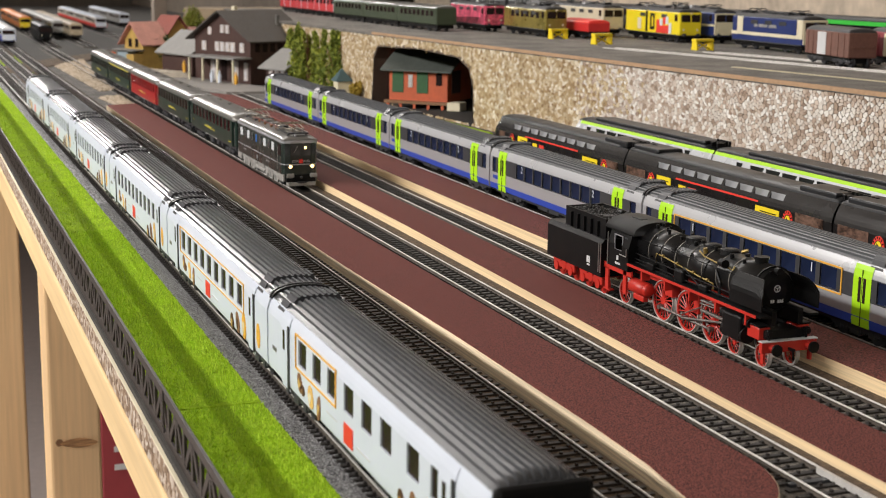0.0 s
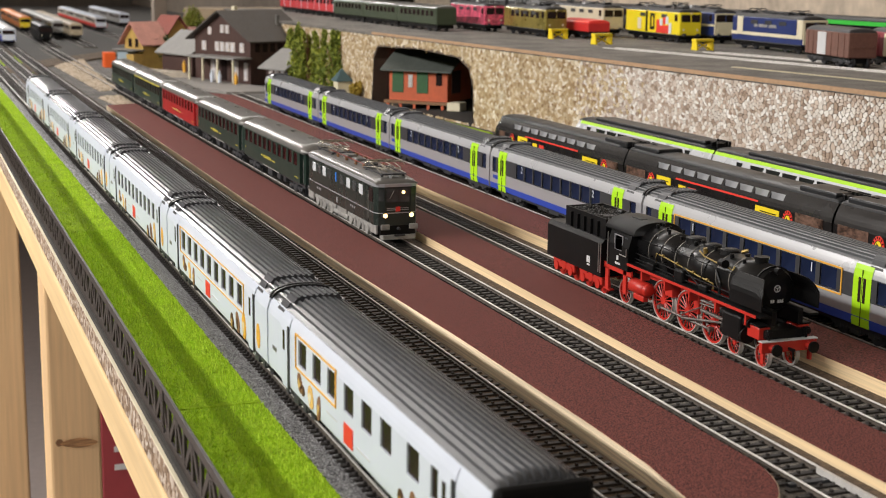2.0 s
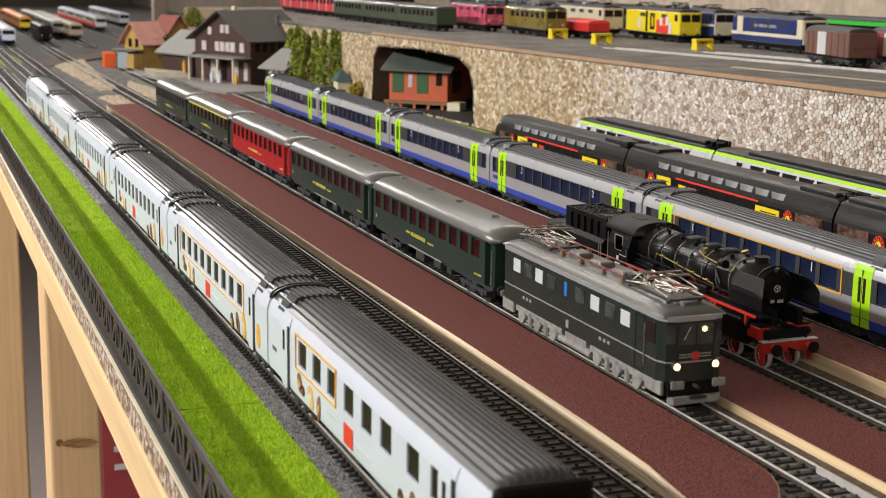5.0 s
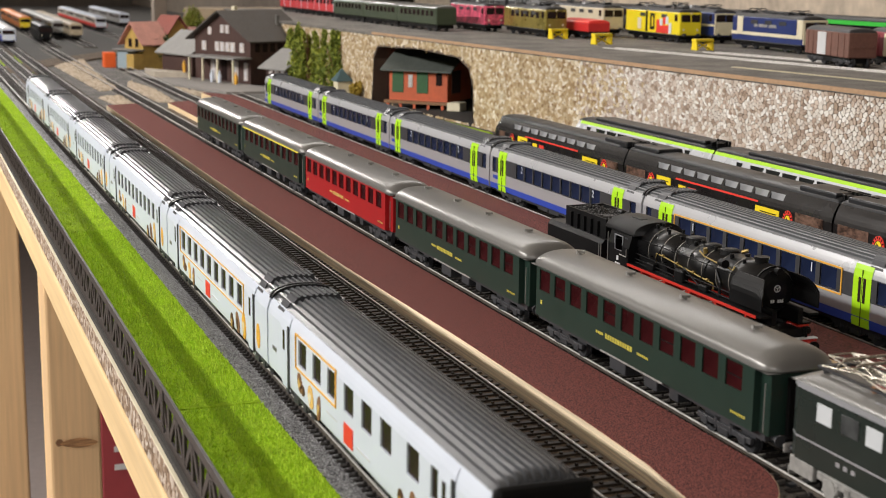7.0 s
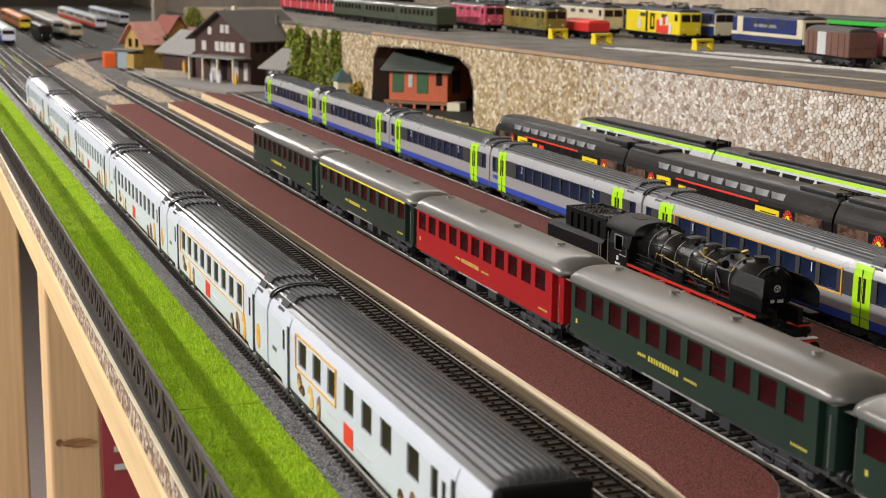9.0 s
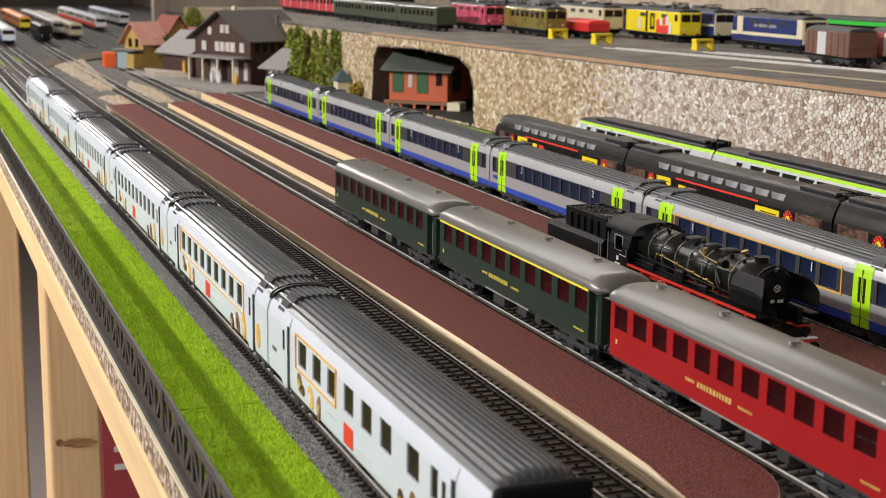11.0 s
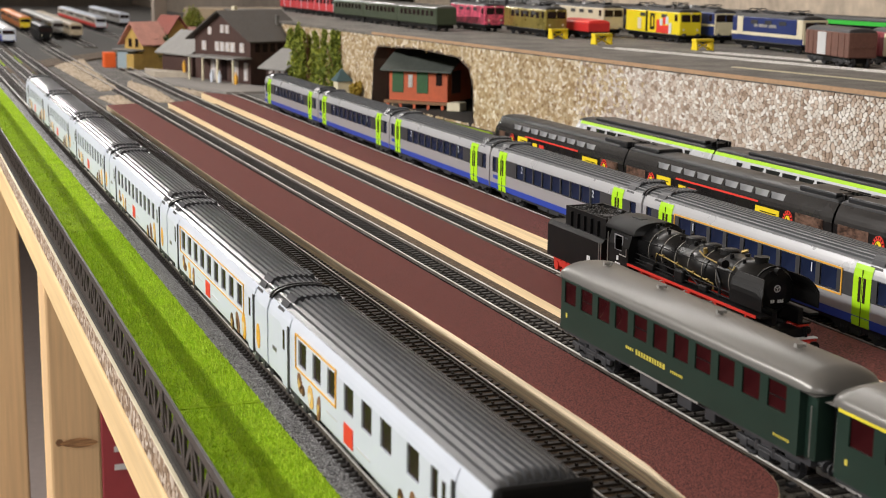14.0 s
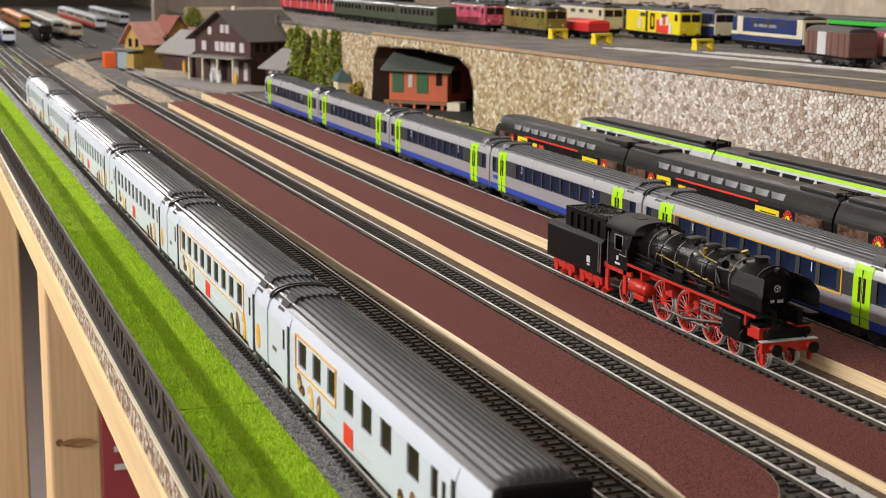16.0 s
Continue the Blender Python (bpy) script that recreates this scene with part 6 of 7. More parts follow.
def upper_deck():
    e = [(wall_x(y) - 0.0015, y) for y in (-0.42, 2.05)]
    structure("deck", slab(B(), [e[0], (1.6, -0.42), (1.6, 2.62), (0.36, 2.62), e[1]], ZD - 0.004, ZD), "deck", "grey upper level deck carrying stabled trains", "deck")
    hill = mat("tan_hillside", (0.36, 0.28, 0.19), 0.9, 0, 0.35, 60, 0.5, coarse=14)
    structure("hillside", slab(B(), [(0.33, 2.88), (0.75, 2.75), (0.80, 3.1), (0.34, 3.0)], -0.0062, 0.090), hill, "tan plaster hillside behind the station", "hill")
    f = [(wall_x(y) - 0.0022, y) for y in (-0.42, 1.45)]
    structure("deck_edge", slab(B(), [f[0], (f[0][0] + 0.007, f[0][1]), (f[1][0] + 0.003, f[1][1]), f[1]], ZD - 0.0030, ZD + 0.0005), "deckedge", "tan strip along the deck edge", "trim")
    bw = mat("back_wall_plaster", (0.50, 0.42, 0.33), 0.9, 0, 0.35, 60, 0.5, coarse=14)
    structure("wall_back", box(B(), 1.02, 1.06, -0.42, 3.2, ZD, 0.75), bw, "mottled beige wall behind the upper deck", "wall")
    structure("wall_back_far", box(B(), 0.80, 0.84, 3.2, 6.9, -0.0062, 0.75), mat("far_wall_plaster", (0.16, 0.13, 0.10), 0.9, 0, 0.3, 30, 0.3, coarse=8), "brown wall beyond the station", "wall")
    for off in (0.0, 0.0165, 0.062, 0.0785):
        y0, y1 = (1.00, 0.30) if off < 0.05 else (0.90, 0.30)
        xa, xb = (0.528 + off + (0.736 - y) * 0.177 for y in (y0, y1))
        pts = [(xa - 0.0006, y0), (xb - 0.0006, y1), (xb + 0.0006, y1), (xa + 0.0006, y0)]
        structure("deck_rail", slab(B(), pts, ZD, ZD + 0.0016), "rail", "steel rail laid on the deck", "rail")
    for off in (-0.004, 0.058):
        pts = [(0.528 + off + (0.736 - y) * 0.177 + d, y) for y, d in ((1.0, 0), (0.3, 0), (0.3, 0.025), (1.0, 0.025))]
        structure("deck_track_bed", slab(B(), pts, ZD, ZD + 0.0006), mat("deck_ballast", (0.20, 0.19, 0.165), 0.9, 0, 0.5, 500, 0.5), "pale worn track bed on the deck", "gravel")
    me = shared("slat", box(B(), -0.0035, 0.0035, -0.0010, 0.0010, 0, 0.0008), "cream")
    t = thing("rack_strip", "pale dotted strip laid along the deck", "strip", kind="structure")
    for i in range(60):
        k = i / 60
        put("slat", me, t, pose(0.457 + 0.036 * k, 0.667 - 0.235 * k, ZD, 0, 0, 8))
    # buffer stops
    bm = B()
    for s in (-1, 1):
        prism(bm, [(-0.006, 0), (0.006, 0), (0.0035, 0.013), (-0.0035, 0.013)], s * 0.012 - 0.0012, s * 0.012 + 0.0012)
    box(bm, -0.0045, 0.0045, -0.014, 0.014, 0.0105, 0.0140, 0.0006)
    rod(bm, (0, -0.011, 0.001), (0, 0.011, 0.011), 0.0012, 6)
    rod(bm, (0, 0.011, 0.001), (0, -0.011, 0.011), 0.0012, 6)
    st = part("buffer_stop", bm, "sign", None)
    tagged(st, "yellow metal buffer stop on the upper deck", "buffer stop", "buffer stops")
    st.matrix_world = pose(0.531, 1.235, ZD, 0, 0, 98)
    for x, y in ((0.527, 1.095), (0.589, 0.948)):
        copy_thing(st, pose(x, y, ZD, 0, 0, 98))


def deck_vehicle(name, label, cat, near, heading, L, paint, low=None, roof="darkroof", front=None, H=0.039, panto=True, wins=None, stripe=None, half=0.0165, group="stabled rolling stock"):
    """A vehicle on the deck. near: its near left corner; its length runs away from there. Local y runs to the far end."""
    t = thing(name, label, cat, group)
    z0 = 0.010
    bm = box(B(), -half, half, 0, L, z0, H, 0.0012)
    part("body", bm, paint, t)
    if low:
        part("lower_band", box(B(), -half - 0.0003, half + 0.0003, -0.0003, L + 0.0003, z0 + 0.0002, z0 + low[1], 0.0003), low[0], t)
    if stripe:
        part("stripe", box(B(), -half - 0.0004, half + 0.0004, -0.0004, L + 0.0004, stripe[1], stripe[2]), stripe[0], t)
    part("roof", roof_loft(B(), arch(half * 0.98, H - 0.0004, H + 0.0045, 12, 2.4), L - 0.002, 0.005, 0.6), roof, t, "", True).location = (0, L / 2, 0)
    if front:
        fr = part("front", box(B(), -half * 0.94, half * 0.94, -0.0012, 0.0006, z0 + 0.001, H - 0.001, 0.0006), front, t)
        part("windscreen", box(B(), -half * 0.82, half * 0.82, -0.0018, -0.0010, H - 0.0125, H - 0.0030, 0.0005), "glass", fr)
        for s in (-1, 1):
            part("headlamp", rod(B(), (s * 0.010, -0.0010, z0 + 0.0075), (s * 0.010, -0.0022, z0 + 0.0075), 0.0014, 10), "cream", fr)
            part("buffer", rod(B(), (s * 0.0100, 0.001, z0 + 0.001), (s * 0.0100, -0.006, z0 + 0.001), 0.0020, 10), "darkgrey", t)
        part("cab_window", box(B(), -half - 0.0005, -half + 0.0004, 0.005, 0.013, H - 0.012, H - 0.003, 0.0003), "glass", t)
    for c, w in wins or ():
        part("side_window", box(B(), -half - 0.0004, -half + 0.0004, c - w / 2, c + w / 2, H - 0.0125, H - 0.0040, 0.0003), "glass", t)
    part("underframe", box(B(), -half * 0.8, half * 0.8, 0.004, L - 0.004, 0.0045, z0), "black", t)
    for y in (L * 0.2, L * 0.8):
        b = bogie(t, y)
    if panto:
        rg = random.Random(int(L * 1000) + int(near[1] * 1000))
        for k in range(9):
            y, x = L * (0.08 + 0.105 * k), rg.uniform(-0.006, 0.006)
            w, d, hh = rg.uniform(0.003, 0.006), rg.uniform(0.003, 0.006), rg.uniform(0.002, 0.0045)
            part("roof_fitting", box(B(), x - w, x + w, y - d, y + d, H + 0.0025, H + 0.0038 + hh, 0.0005), rg.choice(("greyroof", "darkgrey", "roofgrey", "darkroof")), t)
        for k in range(3):
            part("side_grille", box(B(), -half - 0.0005, -half + 0.0004, L * (0.22 + 0.2 * k), L * (0.22 + 0.2 * k) + 0.016, H - 0.0085, H - 0.0035, 0.0002), "darkgrey", t)
        part("sill_line", box(B(), -half - 0.0006, half + 0.0006, 0.001, L - 0.001, z0 - 0.0006, z0 + 0.0010, 0.0002), "darkgrey", t)
        part("windscreen_post", box(B(), -0.0007, 0.0007, -0.0021, -0.0010, H - 0.0125, H - 0.0030), paint, t)
        part("front_lamp", rod(B(), (0, -0.0008, H - 0.0012), (0, -0.0022, H - 0.0012), 0.0013, 10), "cream", t)
        for y in (L * 0.2, L * 0.8):
            bm = B()
            for s in (-1, 1):
                rod(bm, (s * 0.008, y - 0.015, H + 0.0045), (s * 0.005, y + 0.016, H + 0.0090), 0.0005, 5)
                rod(bm, (s * 0.008, y + 0.015, H + 0.0045), (s * 0.005, y - 0.016, H + 0.0090), 0.0005, 5)
            rod(bm, (-0.012, y, H + 0.0095), (0.012, y, H + 0.0095), 0.0006, 5)
            part("pantograph", bm, "darkgrey", t)
        part("roof_box", box(B(), -0.006, 0.006, L * 0.38, L * 0.62, H + 0.003, H + 0.0075, 0.001), "darkgrey", t)
    h = math.radians(heading)
    c, s = math.cos(h), math.sin(h)
    t.matrix_world = pose(near[0] + half * c, near[1] + half * s, ZD, 0, 0, heading)
    return t


M["stripegreen"] = mat("bright_green_stripe", (0.05, 0.55, 0.06), 0.4, 0, 0.05, 80, 0)


def deck_stock():
    dv = deck_vehicle
    pink = mat("pink_red_print", (0.55, 0.08, 0.14), 0.4, 0, 0.6, 300, 0, coarse=90)
    olive = mat("olive_gold", (0.33, 0.27, 0.07), 0.3, 0.5, 0.3, 200, 0)
    oldgreen = mat("old_green", (0.045, 0.062, 0.035), 0.5, 0, 0.2, 100, 0)
    redtrain = mat("tram_red", (0.62, 0.05, 0.06), 0.35, 0, 0.1, 100, 0)
    navy = mat("navy_paint", (0.018, 0.035, 0.15), 0.35, 0, 0.1, 100, 0)
    brownw = mat("wagon_brown", (0.16, 0.075, 0.055), 0.65, 0, 0.25, 300, 0.3)
    redw = mat("wagon_red", (0.30, 0.05, 0.06), 0.6, 0, 0.25, 300, 0.3)
    beige = mat("beige_paint", (0.62, 0.55, 0.40), 0.45, 0, 0.1, 100, 0)
    yel = mat("yellow_advert", (0.85, 0.70, 0.02), 0.35, 0, 0.06, 100, 0)
    dark = "darkgrey"
    for i, y in enumerate((2.055, 2.19, 2.325)):
        t = dv("railcar", "red railcar with white door posts on the upper deck", "railcar", (0.452, y), 2, 0.131, redtrain, None, "greyroof", redtrain if i == 0 else None, 0.037, False, [(0.02 + 0.022 * k, 0.014) for k in range(5)])
        for yy in (0.009, 0.053, 0.097):
            part("door_post", box(B(), -0.0170, -0.0162, yy - 0.0012, yy + 0.0012, 0.0105, 0.0365, 0.0002), "white", t, "white door post")
    for y in (1.458, 1.640, 1.822):
        dv("passenger_coach", "old dark green passenger coach with grey roof", "railway coach", (0.434, y), 1, 0.172, oldgreen, None, "greyroof", None, 0.035, False, [(0.02 + 0.019 * k, 0.012) for k in range(8)])
    dv("electric_locomotive", "pink and red decorated electric locomotive", "locomotive", (0.508, 1.448), -3, 0.165, pink, None, dark, pink)
    t = dv("electric_locomotive", "olive and gold electric locomotive", "locomotive", (0.526, 1.268), -3, 0.168, olive, None, dark, olive, 0.039, True, [(0.03 + 0.02 * k, 0.012) for k in range(6)])
    dv("electric_locomotive", "beige electric locomotive beside a red wagon", "locomotive", (0.626, 1.288), -4, 0.17, beige, None, dark, beige, 0.041)
    dv("small_wagon", "low red wagon between yellow buffer stops", "wagon", (0.569, 1.219), -4, 0.098, mat("bright_red", (0.62, 0.03, 0.03), 0.4), None, "red", None, 0.0225, False)
    t = dv("electric_locomotive", "yellow advertising electric locomotive with red and white print", "locomotive", (0.646, 1.105), -4, 0.172, yel, None, dark, yel, 0.0405)
    for ya, yb, za, zb, mt in ((0.098, 0.104, 0.012, 0.040, "black"), (0.070, 0.092, 0.0125, 0.039, "sign"), (0.030, 0.068, 0.0115, 0.022, "red"), (0.022, 0.030, 0.0115, 0.026, "white"), (0.118, 0.130, 0.014, 0.030, "cream")):
        part("print", box(B(), -0.0172, -0.0166, ya, yb, za, zb, 0.0002), mt, t)
    ring_b = B()
    ring_plate(ring_b, -0.0174, 0.074, 0.088, 0.015, 0.037, 0.0040)
    part("print", ring_b, "black", t)
    for k, (y, z) in enumerate(((0.064, 0.024), (0.054, 0.026), (0.044, 0.028), (0.036, 0.029))):
        part("print", box(B(), -0.0173, -0.0166, y - 0.004, y + 0.004, z - 0.005, z + 0.005, 0.0003), "red" if k % 2 == 0 else "white", t)
    dv("electric_locomotive", "cream and dark blue electric locomotive", "locomotive", (0.690, 1.090), -4, 0.17, navy, None, dark, "cream", 0.041, True, None, ("cream", 0.0225, 0.0255))
    t = dv("diesel_locomotive", "navy blue locomotive with cream stripe and cab", "locomotive", (0.662, 0.849), -3, 0.165, navy, None, dark, "cream", 0.040, True, None, ("cream", 0.0175, 0.0215))
    part("cream_cab", box(B(), -0.0172, 0.0172, 0.138, 0.152, 0.0178, 0.0398, 0.0006), "cream", t)
    part("cream_cab", box(B(), -0.0172, 0.0172, -0.0004, 0.012, 0.0178, 0.0398, 0.0006), "cream", t)
    bars(t, -0.0167, 0.110, 0.0300, (0.008, 0.020, 0.018), 0.0036, "buff", 0.003)
    for near, paint, lab in (((0.566, 0.632), brownw, "brown boxed goods wagon with a pale sliding door"), ((0.610, 0.580), redw, "dark red goods wagon")):
        t = dv("goods_wagon", lab, "wagon", near, -11, 0.104, paint, None, "darkgrey", None, 0.0355, False, None, None, 0.0155)
        part("sliding_door", box(B(), -0.0163, -0.0153, 0.052, 0.072, 0.0108, 0.0340, 0.0003), "lightgrey" if paint == brownw else "cream", t, "pale sliding door")
        me = shared("rib", box(B(), -0.0160, -0.0152, -0.0006, 0.0006, 0.0105, 0.0345), paint)
        for y in (0.010, 0.024, 0.040, 0.084, 0.096):
            put("rib", me, t, pose(0, y, 0))
        part("end_rib", box(B(), -0.012, 0.012, -0.0008, 0.0002, 0.020, 0.0215), paint, t)
    for k in range(2):
        dv("passenger_coach", "dark coach with bright green upper stripe", "railway coach", (0.770 - 0.012 * k, 0.80 + 0.268 * k), 2, 0.262, "black", None, "darkgrey", None, 0.0385, False, None, ("stripegreen", 0.0325, 0.0375))
    for k in range(3):
        dv("passenger_coach", "dark grey coach behind the locomotives", "railway coach", (0.752 - 0.012 * k, 1.345 + 0.268 * k), 2, 0.262, "darkgrey", None, "darkroof", None, 0.0385, False, [(0.03 + 0.024 * j, 0.014) for j in range(9)])


# ---- station and scenery ----
def house(name, label, m, W, D, eave, ridge, wallm, roofm, wins=(), over=0.006, ridge_along="x", group="", cat="building"):
    """Front faces -x over a width W along y; depth D along x. The ridge runs along x (gable to the front) or y."""
    t = thing(name, label, cat, group, m=m)
    bm = B()
    if ridge_along == "x":
        prof = [(0, 0), (0, eave), (W / 2, ridge - 0.004), (W, eave), (W, 0)]
        a = [bm.verts.new((0, y, z)) for y, z in prof]
        b = [bm.verts.new((D, y, z)) for y, z in prof]
    else:
        prof = [(0, 0), (0, eave), (D / 2, ridge - 0.004), (D, eave), (D, 0)]
        a = [bm.verts.new((x, 0, z)) for x, z in prof]
        b = [bm.verts.new((x, W, z)) for x, z in prof]
    for i in range(5):
        bm.faces.new((a[i], a[(i + 1) % 5], b[(i + 1) % 5], b[i]))
    bm.faces.new(a[::-1])
    bm.faces.new(b)
    bmesh.ops.recalc_face_normals(bm, faces=bm.faces)
    part("wall", bm, wallm, t)
    S = W if ridge_along == "x" else D
    E = D if ridge_along == "x" else W
    k = (ridge - eave) / (S / 2)
    for s in (0, 1):
        bm = B()
        u0, u1 = (-over, S / 2) if s == 0 else (S / 2, S + over)
        za, zb = (eave - over * k, ridge) if s == 0 else (ridge, eave - over * k)
        pts = [(u0, za), (u1, zb), (u1, zb + 0.0025), (u0, za + 0.0025)]
        if ridge_along == "x":
            a = [bm.verts.new((-over, u, z)) for u, z in pts]
            b = [bm.verts.new((E + over, u, z)) for u, z in pts]
        else:
            a = [bm.verts.new((u, -over, z)) for u, z in pts]
            b = [bm.verts.new((u, E + over, z)) for u, z in pts]
        for i in range(4):
            bm.faces.new((a[i], a[(i + 1) % 4], b[(i + 1) % 4], b[i]))
        bm.faces.new(a[::-1])
        bm.faces.new(b)
        bmesh.ops.recalc_face_normals(bm, faces=bm.faces)
        part("roof", bm, roofm, t)
    for face, u, z, w, h, mt in wins:
        if face == "front":
            bx = (-0.0010, 0.0006, u - w / 2, u + w / 2, z - h / 2, z + h / 2)
            fx = (-0.0014, -0.0008, u - w * 0.06, u + w * 0.06, z - h / 2, z + h / 2)
        else:
            bx = (u - w / 2, u + w / 2, -0.0010, 0.0006, z - h / 2, z + h / 2)
            fx = (u - w * 0.06, u + w * 0.06, -0.0014, -0.0008, z - h / 2, z + h / 2)
        wd = part("window" if mt != "shutter" else "door", box(B(), *bx, 0.0002), mt, t)
        if mt == "paleglass":
            part("window_bar", box(B(), *fx), "white", wd)
    return t


def frame_at(p, q):
    """The pose of a house whose front runs along the ground from p (near) to q (far)."""
    d = Vector((q[0] - p[0], q[1] - p[1], 0)).normalized()
    return Matrix(((d.y, d.x, 0, p[0]), (-d.x, d.y, 0, p[1]), (0, 0, 1, -0.0062), (0, 0, 0, 1)))


def tree(name, label, p, trunk, crown, leaves, colors, seed, zb=-0.006, leaf=0.0036, lobes=None):
    t = thing(name, label, "tree")
    rnd = random.Random(seed)
    bm = B()
    top = Vector((0, 0, trunk + crown[2] * 0.9))
    rod(bm, (0, 0, 0), top * 0.5, 0.0028, 8, 0.0020)
    rod(bm, top * 0.5, top, 0.0020, 8, 0.0006)
    for i in range(7):
        a = rnd.uniform(0, 6.28)
        z = trunk + crown[2] * rnd.uniform(0.0, 0.6)
        rod(bm, (0, 0, z), (crown[0] * 0.7 * math.cos(a), crown[1] * 0.7 * math.sin(a), z + crown[2] * 0.35), 0.0010, 6, 0.0004)
    part("trunk", bm, "brown", t)
    lobes = lobes or [(rnd.uniform(-0.6, 0.6) * crown[0], rnd.uniform(-0.6, 0.6) * crown[1], rnd.uniform(0.2, 0.85) * crown[2], rnd.uniform(0.3, 0.5)) for _ in range(9)]
    vs, fs = [], []
    for i in range(leaves):
        lx, ly, lz, lr = lobes[rnd.randrange(len(lobes))]
        u = Vector((rnd.gauss(0, 1), rnd.gauss(0, 1), rnd.gauss(0, 1))).normalized() * rnd.uniform(0.35, 1.05)
        c = Vector((lx + u.x * lr * crown[0], ly + u.y * lr * crown[1], trunk + lz + u.z * lr * crown[2] * 0.8))
        e = Euler((rnd.uniform(0, 6), rnd.uniform(0, 6), rnd.uniform(0, 6))).to_matrix()
        s = leaf * rnd.uniform(0.6, 1.3)
        b = len(vs)
        vs += [tuple(c + e @ Vector(q)) for q in ((-s, 0, 0), (0, -s * 0.5, s * 0.15), (s, 0, 0), (0, s * 0.5, s * 0.15))]
        fs.append((b, b + 1, b + 2, b + 3))
    me = bpy.data.meshes.new("crown")
    me.from_pydata(vs, [], fs)
    me.materials.append(island_mat("leaves", colors, 0.8, bump=0))
    tagged(put("crown", me, t, Matrix.Identity(4), "uneven crown of small leaves"), kind="stuff")
    t.matrix_world = pose(p[0], p[1], zb)
    return t


def station():
    darkwood = mat("dark_brown_timber", (0.065, 0.032, 0.026), 0.7, 0, 0.4, 200, 0.4, stretch=(1, 6, 0.3))
    slate = mat("brown_grey_slate", (0.068, 0.058, 0.050), 0.7, 0, 0.25, 250, 0.4)
    greyslate = mat("grey_slate", (0.24, 0.235, 0.225), 0.7, 0, 0.2, 250, 0.3)
    greenslate = mat("green_grey_slate", (0.075, 0.085, 0.075), 0.7, 0, 0.25, 250, 0.4)
    brick = mat("orange_red_paint", (0.50, 0.10, 0.035), 0.6, 0, 0.15, 200, 0.2)
    ochre = mat("ochre_wall", (0.50, 0.33, 0.09), 0.7, 0, 0.2, 100, 0.2)
    redroof = mat("red_roof", (0.30, 0.09, 0.07), 0.7, 0, 0.25, 200, 0.3)
    pinkroof = mat("pale_red_roof", (0.50, 0.24, 0.19), 0.7, 0, 0.2, 200, 0.3)
    M["shutter"] = mat("green_shutter", (0.025, 0.09, 0.03), 0.6, 0, 0.2, 200, 0.2)
    M["paleglass"] = mat("pale_window", (0.55, 0.50, 0.47), 0.4, 0, 0.3, 90, 0)
    M["darkwood"] = darkwood
    # main building: gable to the tracks
    ws = [("front", u, z, 0.012, 0.016, "paleglass") for u in (0.022, 0.046, 0.060, 0.074, 0.088, 0.124) for z in (0.062,)]
    ws += [("front", 0.060, 0.092, 0.010, 0.014, "paleglass"), ("front", 0.074, 0.092, 0.010, 0.014, "paleglass"), ("front", 0.108, 0.088, 0.010, 0.013, "paleglass")]
    ws += [("front", 0.040, 0.022, 0.016, 0.034, "paleglass"), ("front", 0.070, 0.022, 0.014, 0.034, "glass"), ("front", 0.098, 0.020, 0.016, 0.036, "paleglass"), ("front", 0.012, 0.022, 0.010, 0.03, "paleglass")]
    ws += [("side", u, 0.062, 0.010, 0.014, "glass") for u in (0.015, 0.032, 0.049, 0.066)]
    h = house("station_building", "dark timber station building with brown slate roof", frame_at((0.228, 1.800), (0.160, 1.935)), 0.150, 0.122, 0.078, 0.121, darkwood, slate, ws, 0.012)
    part("chimney", box(B(), 0.030, 0.038, 0.078, 0.086, 0.112, 0.130, 0.0006), "cream", h)
    part("chimney", box(B(), 0.085, 0.090, 0.030, 0.035, 0.098, 0.116, 0.0004), "greyroof", h)
    bm = slab(B(), [(-0.040, -0.004), (0.0, -0.004), (0.0, 0.130), (-0.040, 0.130)], 0.0440, 0.0470)
    part("awning", bm, greyslate, h, "flat grey awning over the platform")
    for y in (0.004, 0.045, 0.085, 0.122):
        part("awning_post", box(B(), -0.036, -0.033, y - 0.0015, y + 0.0015, 0, 0.044), "cream", h)
    a = house("station_annex", "low dark timber goods annex with grey roof", frame_at((0.158, 1.950), (0.118, 2.070)), 0.110, 0.090, 0.048, 0.080, darkwood, greyslate, (), 0.010, "y")
    k = house("station_hut", "small dark hut with grey roof and pale windows", frame_at((0.262, 1.690), (0.244, 1.745)), 0.062, 0.075, 0.038, 0.062, darkwood, greyslate,
              [("front", u, 0.026, 0.010, 0.014, "paleglass") for u in (0.012, 0.030, 0.048)] + [("side", 0.02, 0.024, 0.012, 0.018, "paleglass"), ("side", 0.05, 0.020, 0.014, 0.030, "paleglass")], 0.010, "y")
    structure("station_pavement", slab(B(), [(0.150, 1.63), (0.262, 1.63), (0.205, 1.80), (0.095, 2.12), (0.060, 2.10), (0.100, 1.80)], -0.0060, -0.0015), mat("grey_pavement", (0.24, 0.225, 0.21), 0.85, 0, 0.2, 200, 0.3), "grey station pavement", "pavement")
    structure("loading_ramp", slab(B(), [(0.092, 1.955), (0.148, 1.93), (0.140, 1.965), (0.090, 2.05)], -0.0015, 0.008), mat("ramp_concrete", (0.42, 0.37, 0.30), 0.85, 0, 0.2, 200, 0.3), "pale concrete loading ramp", "ramp")
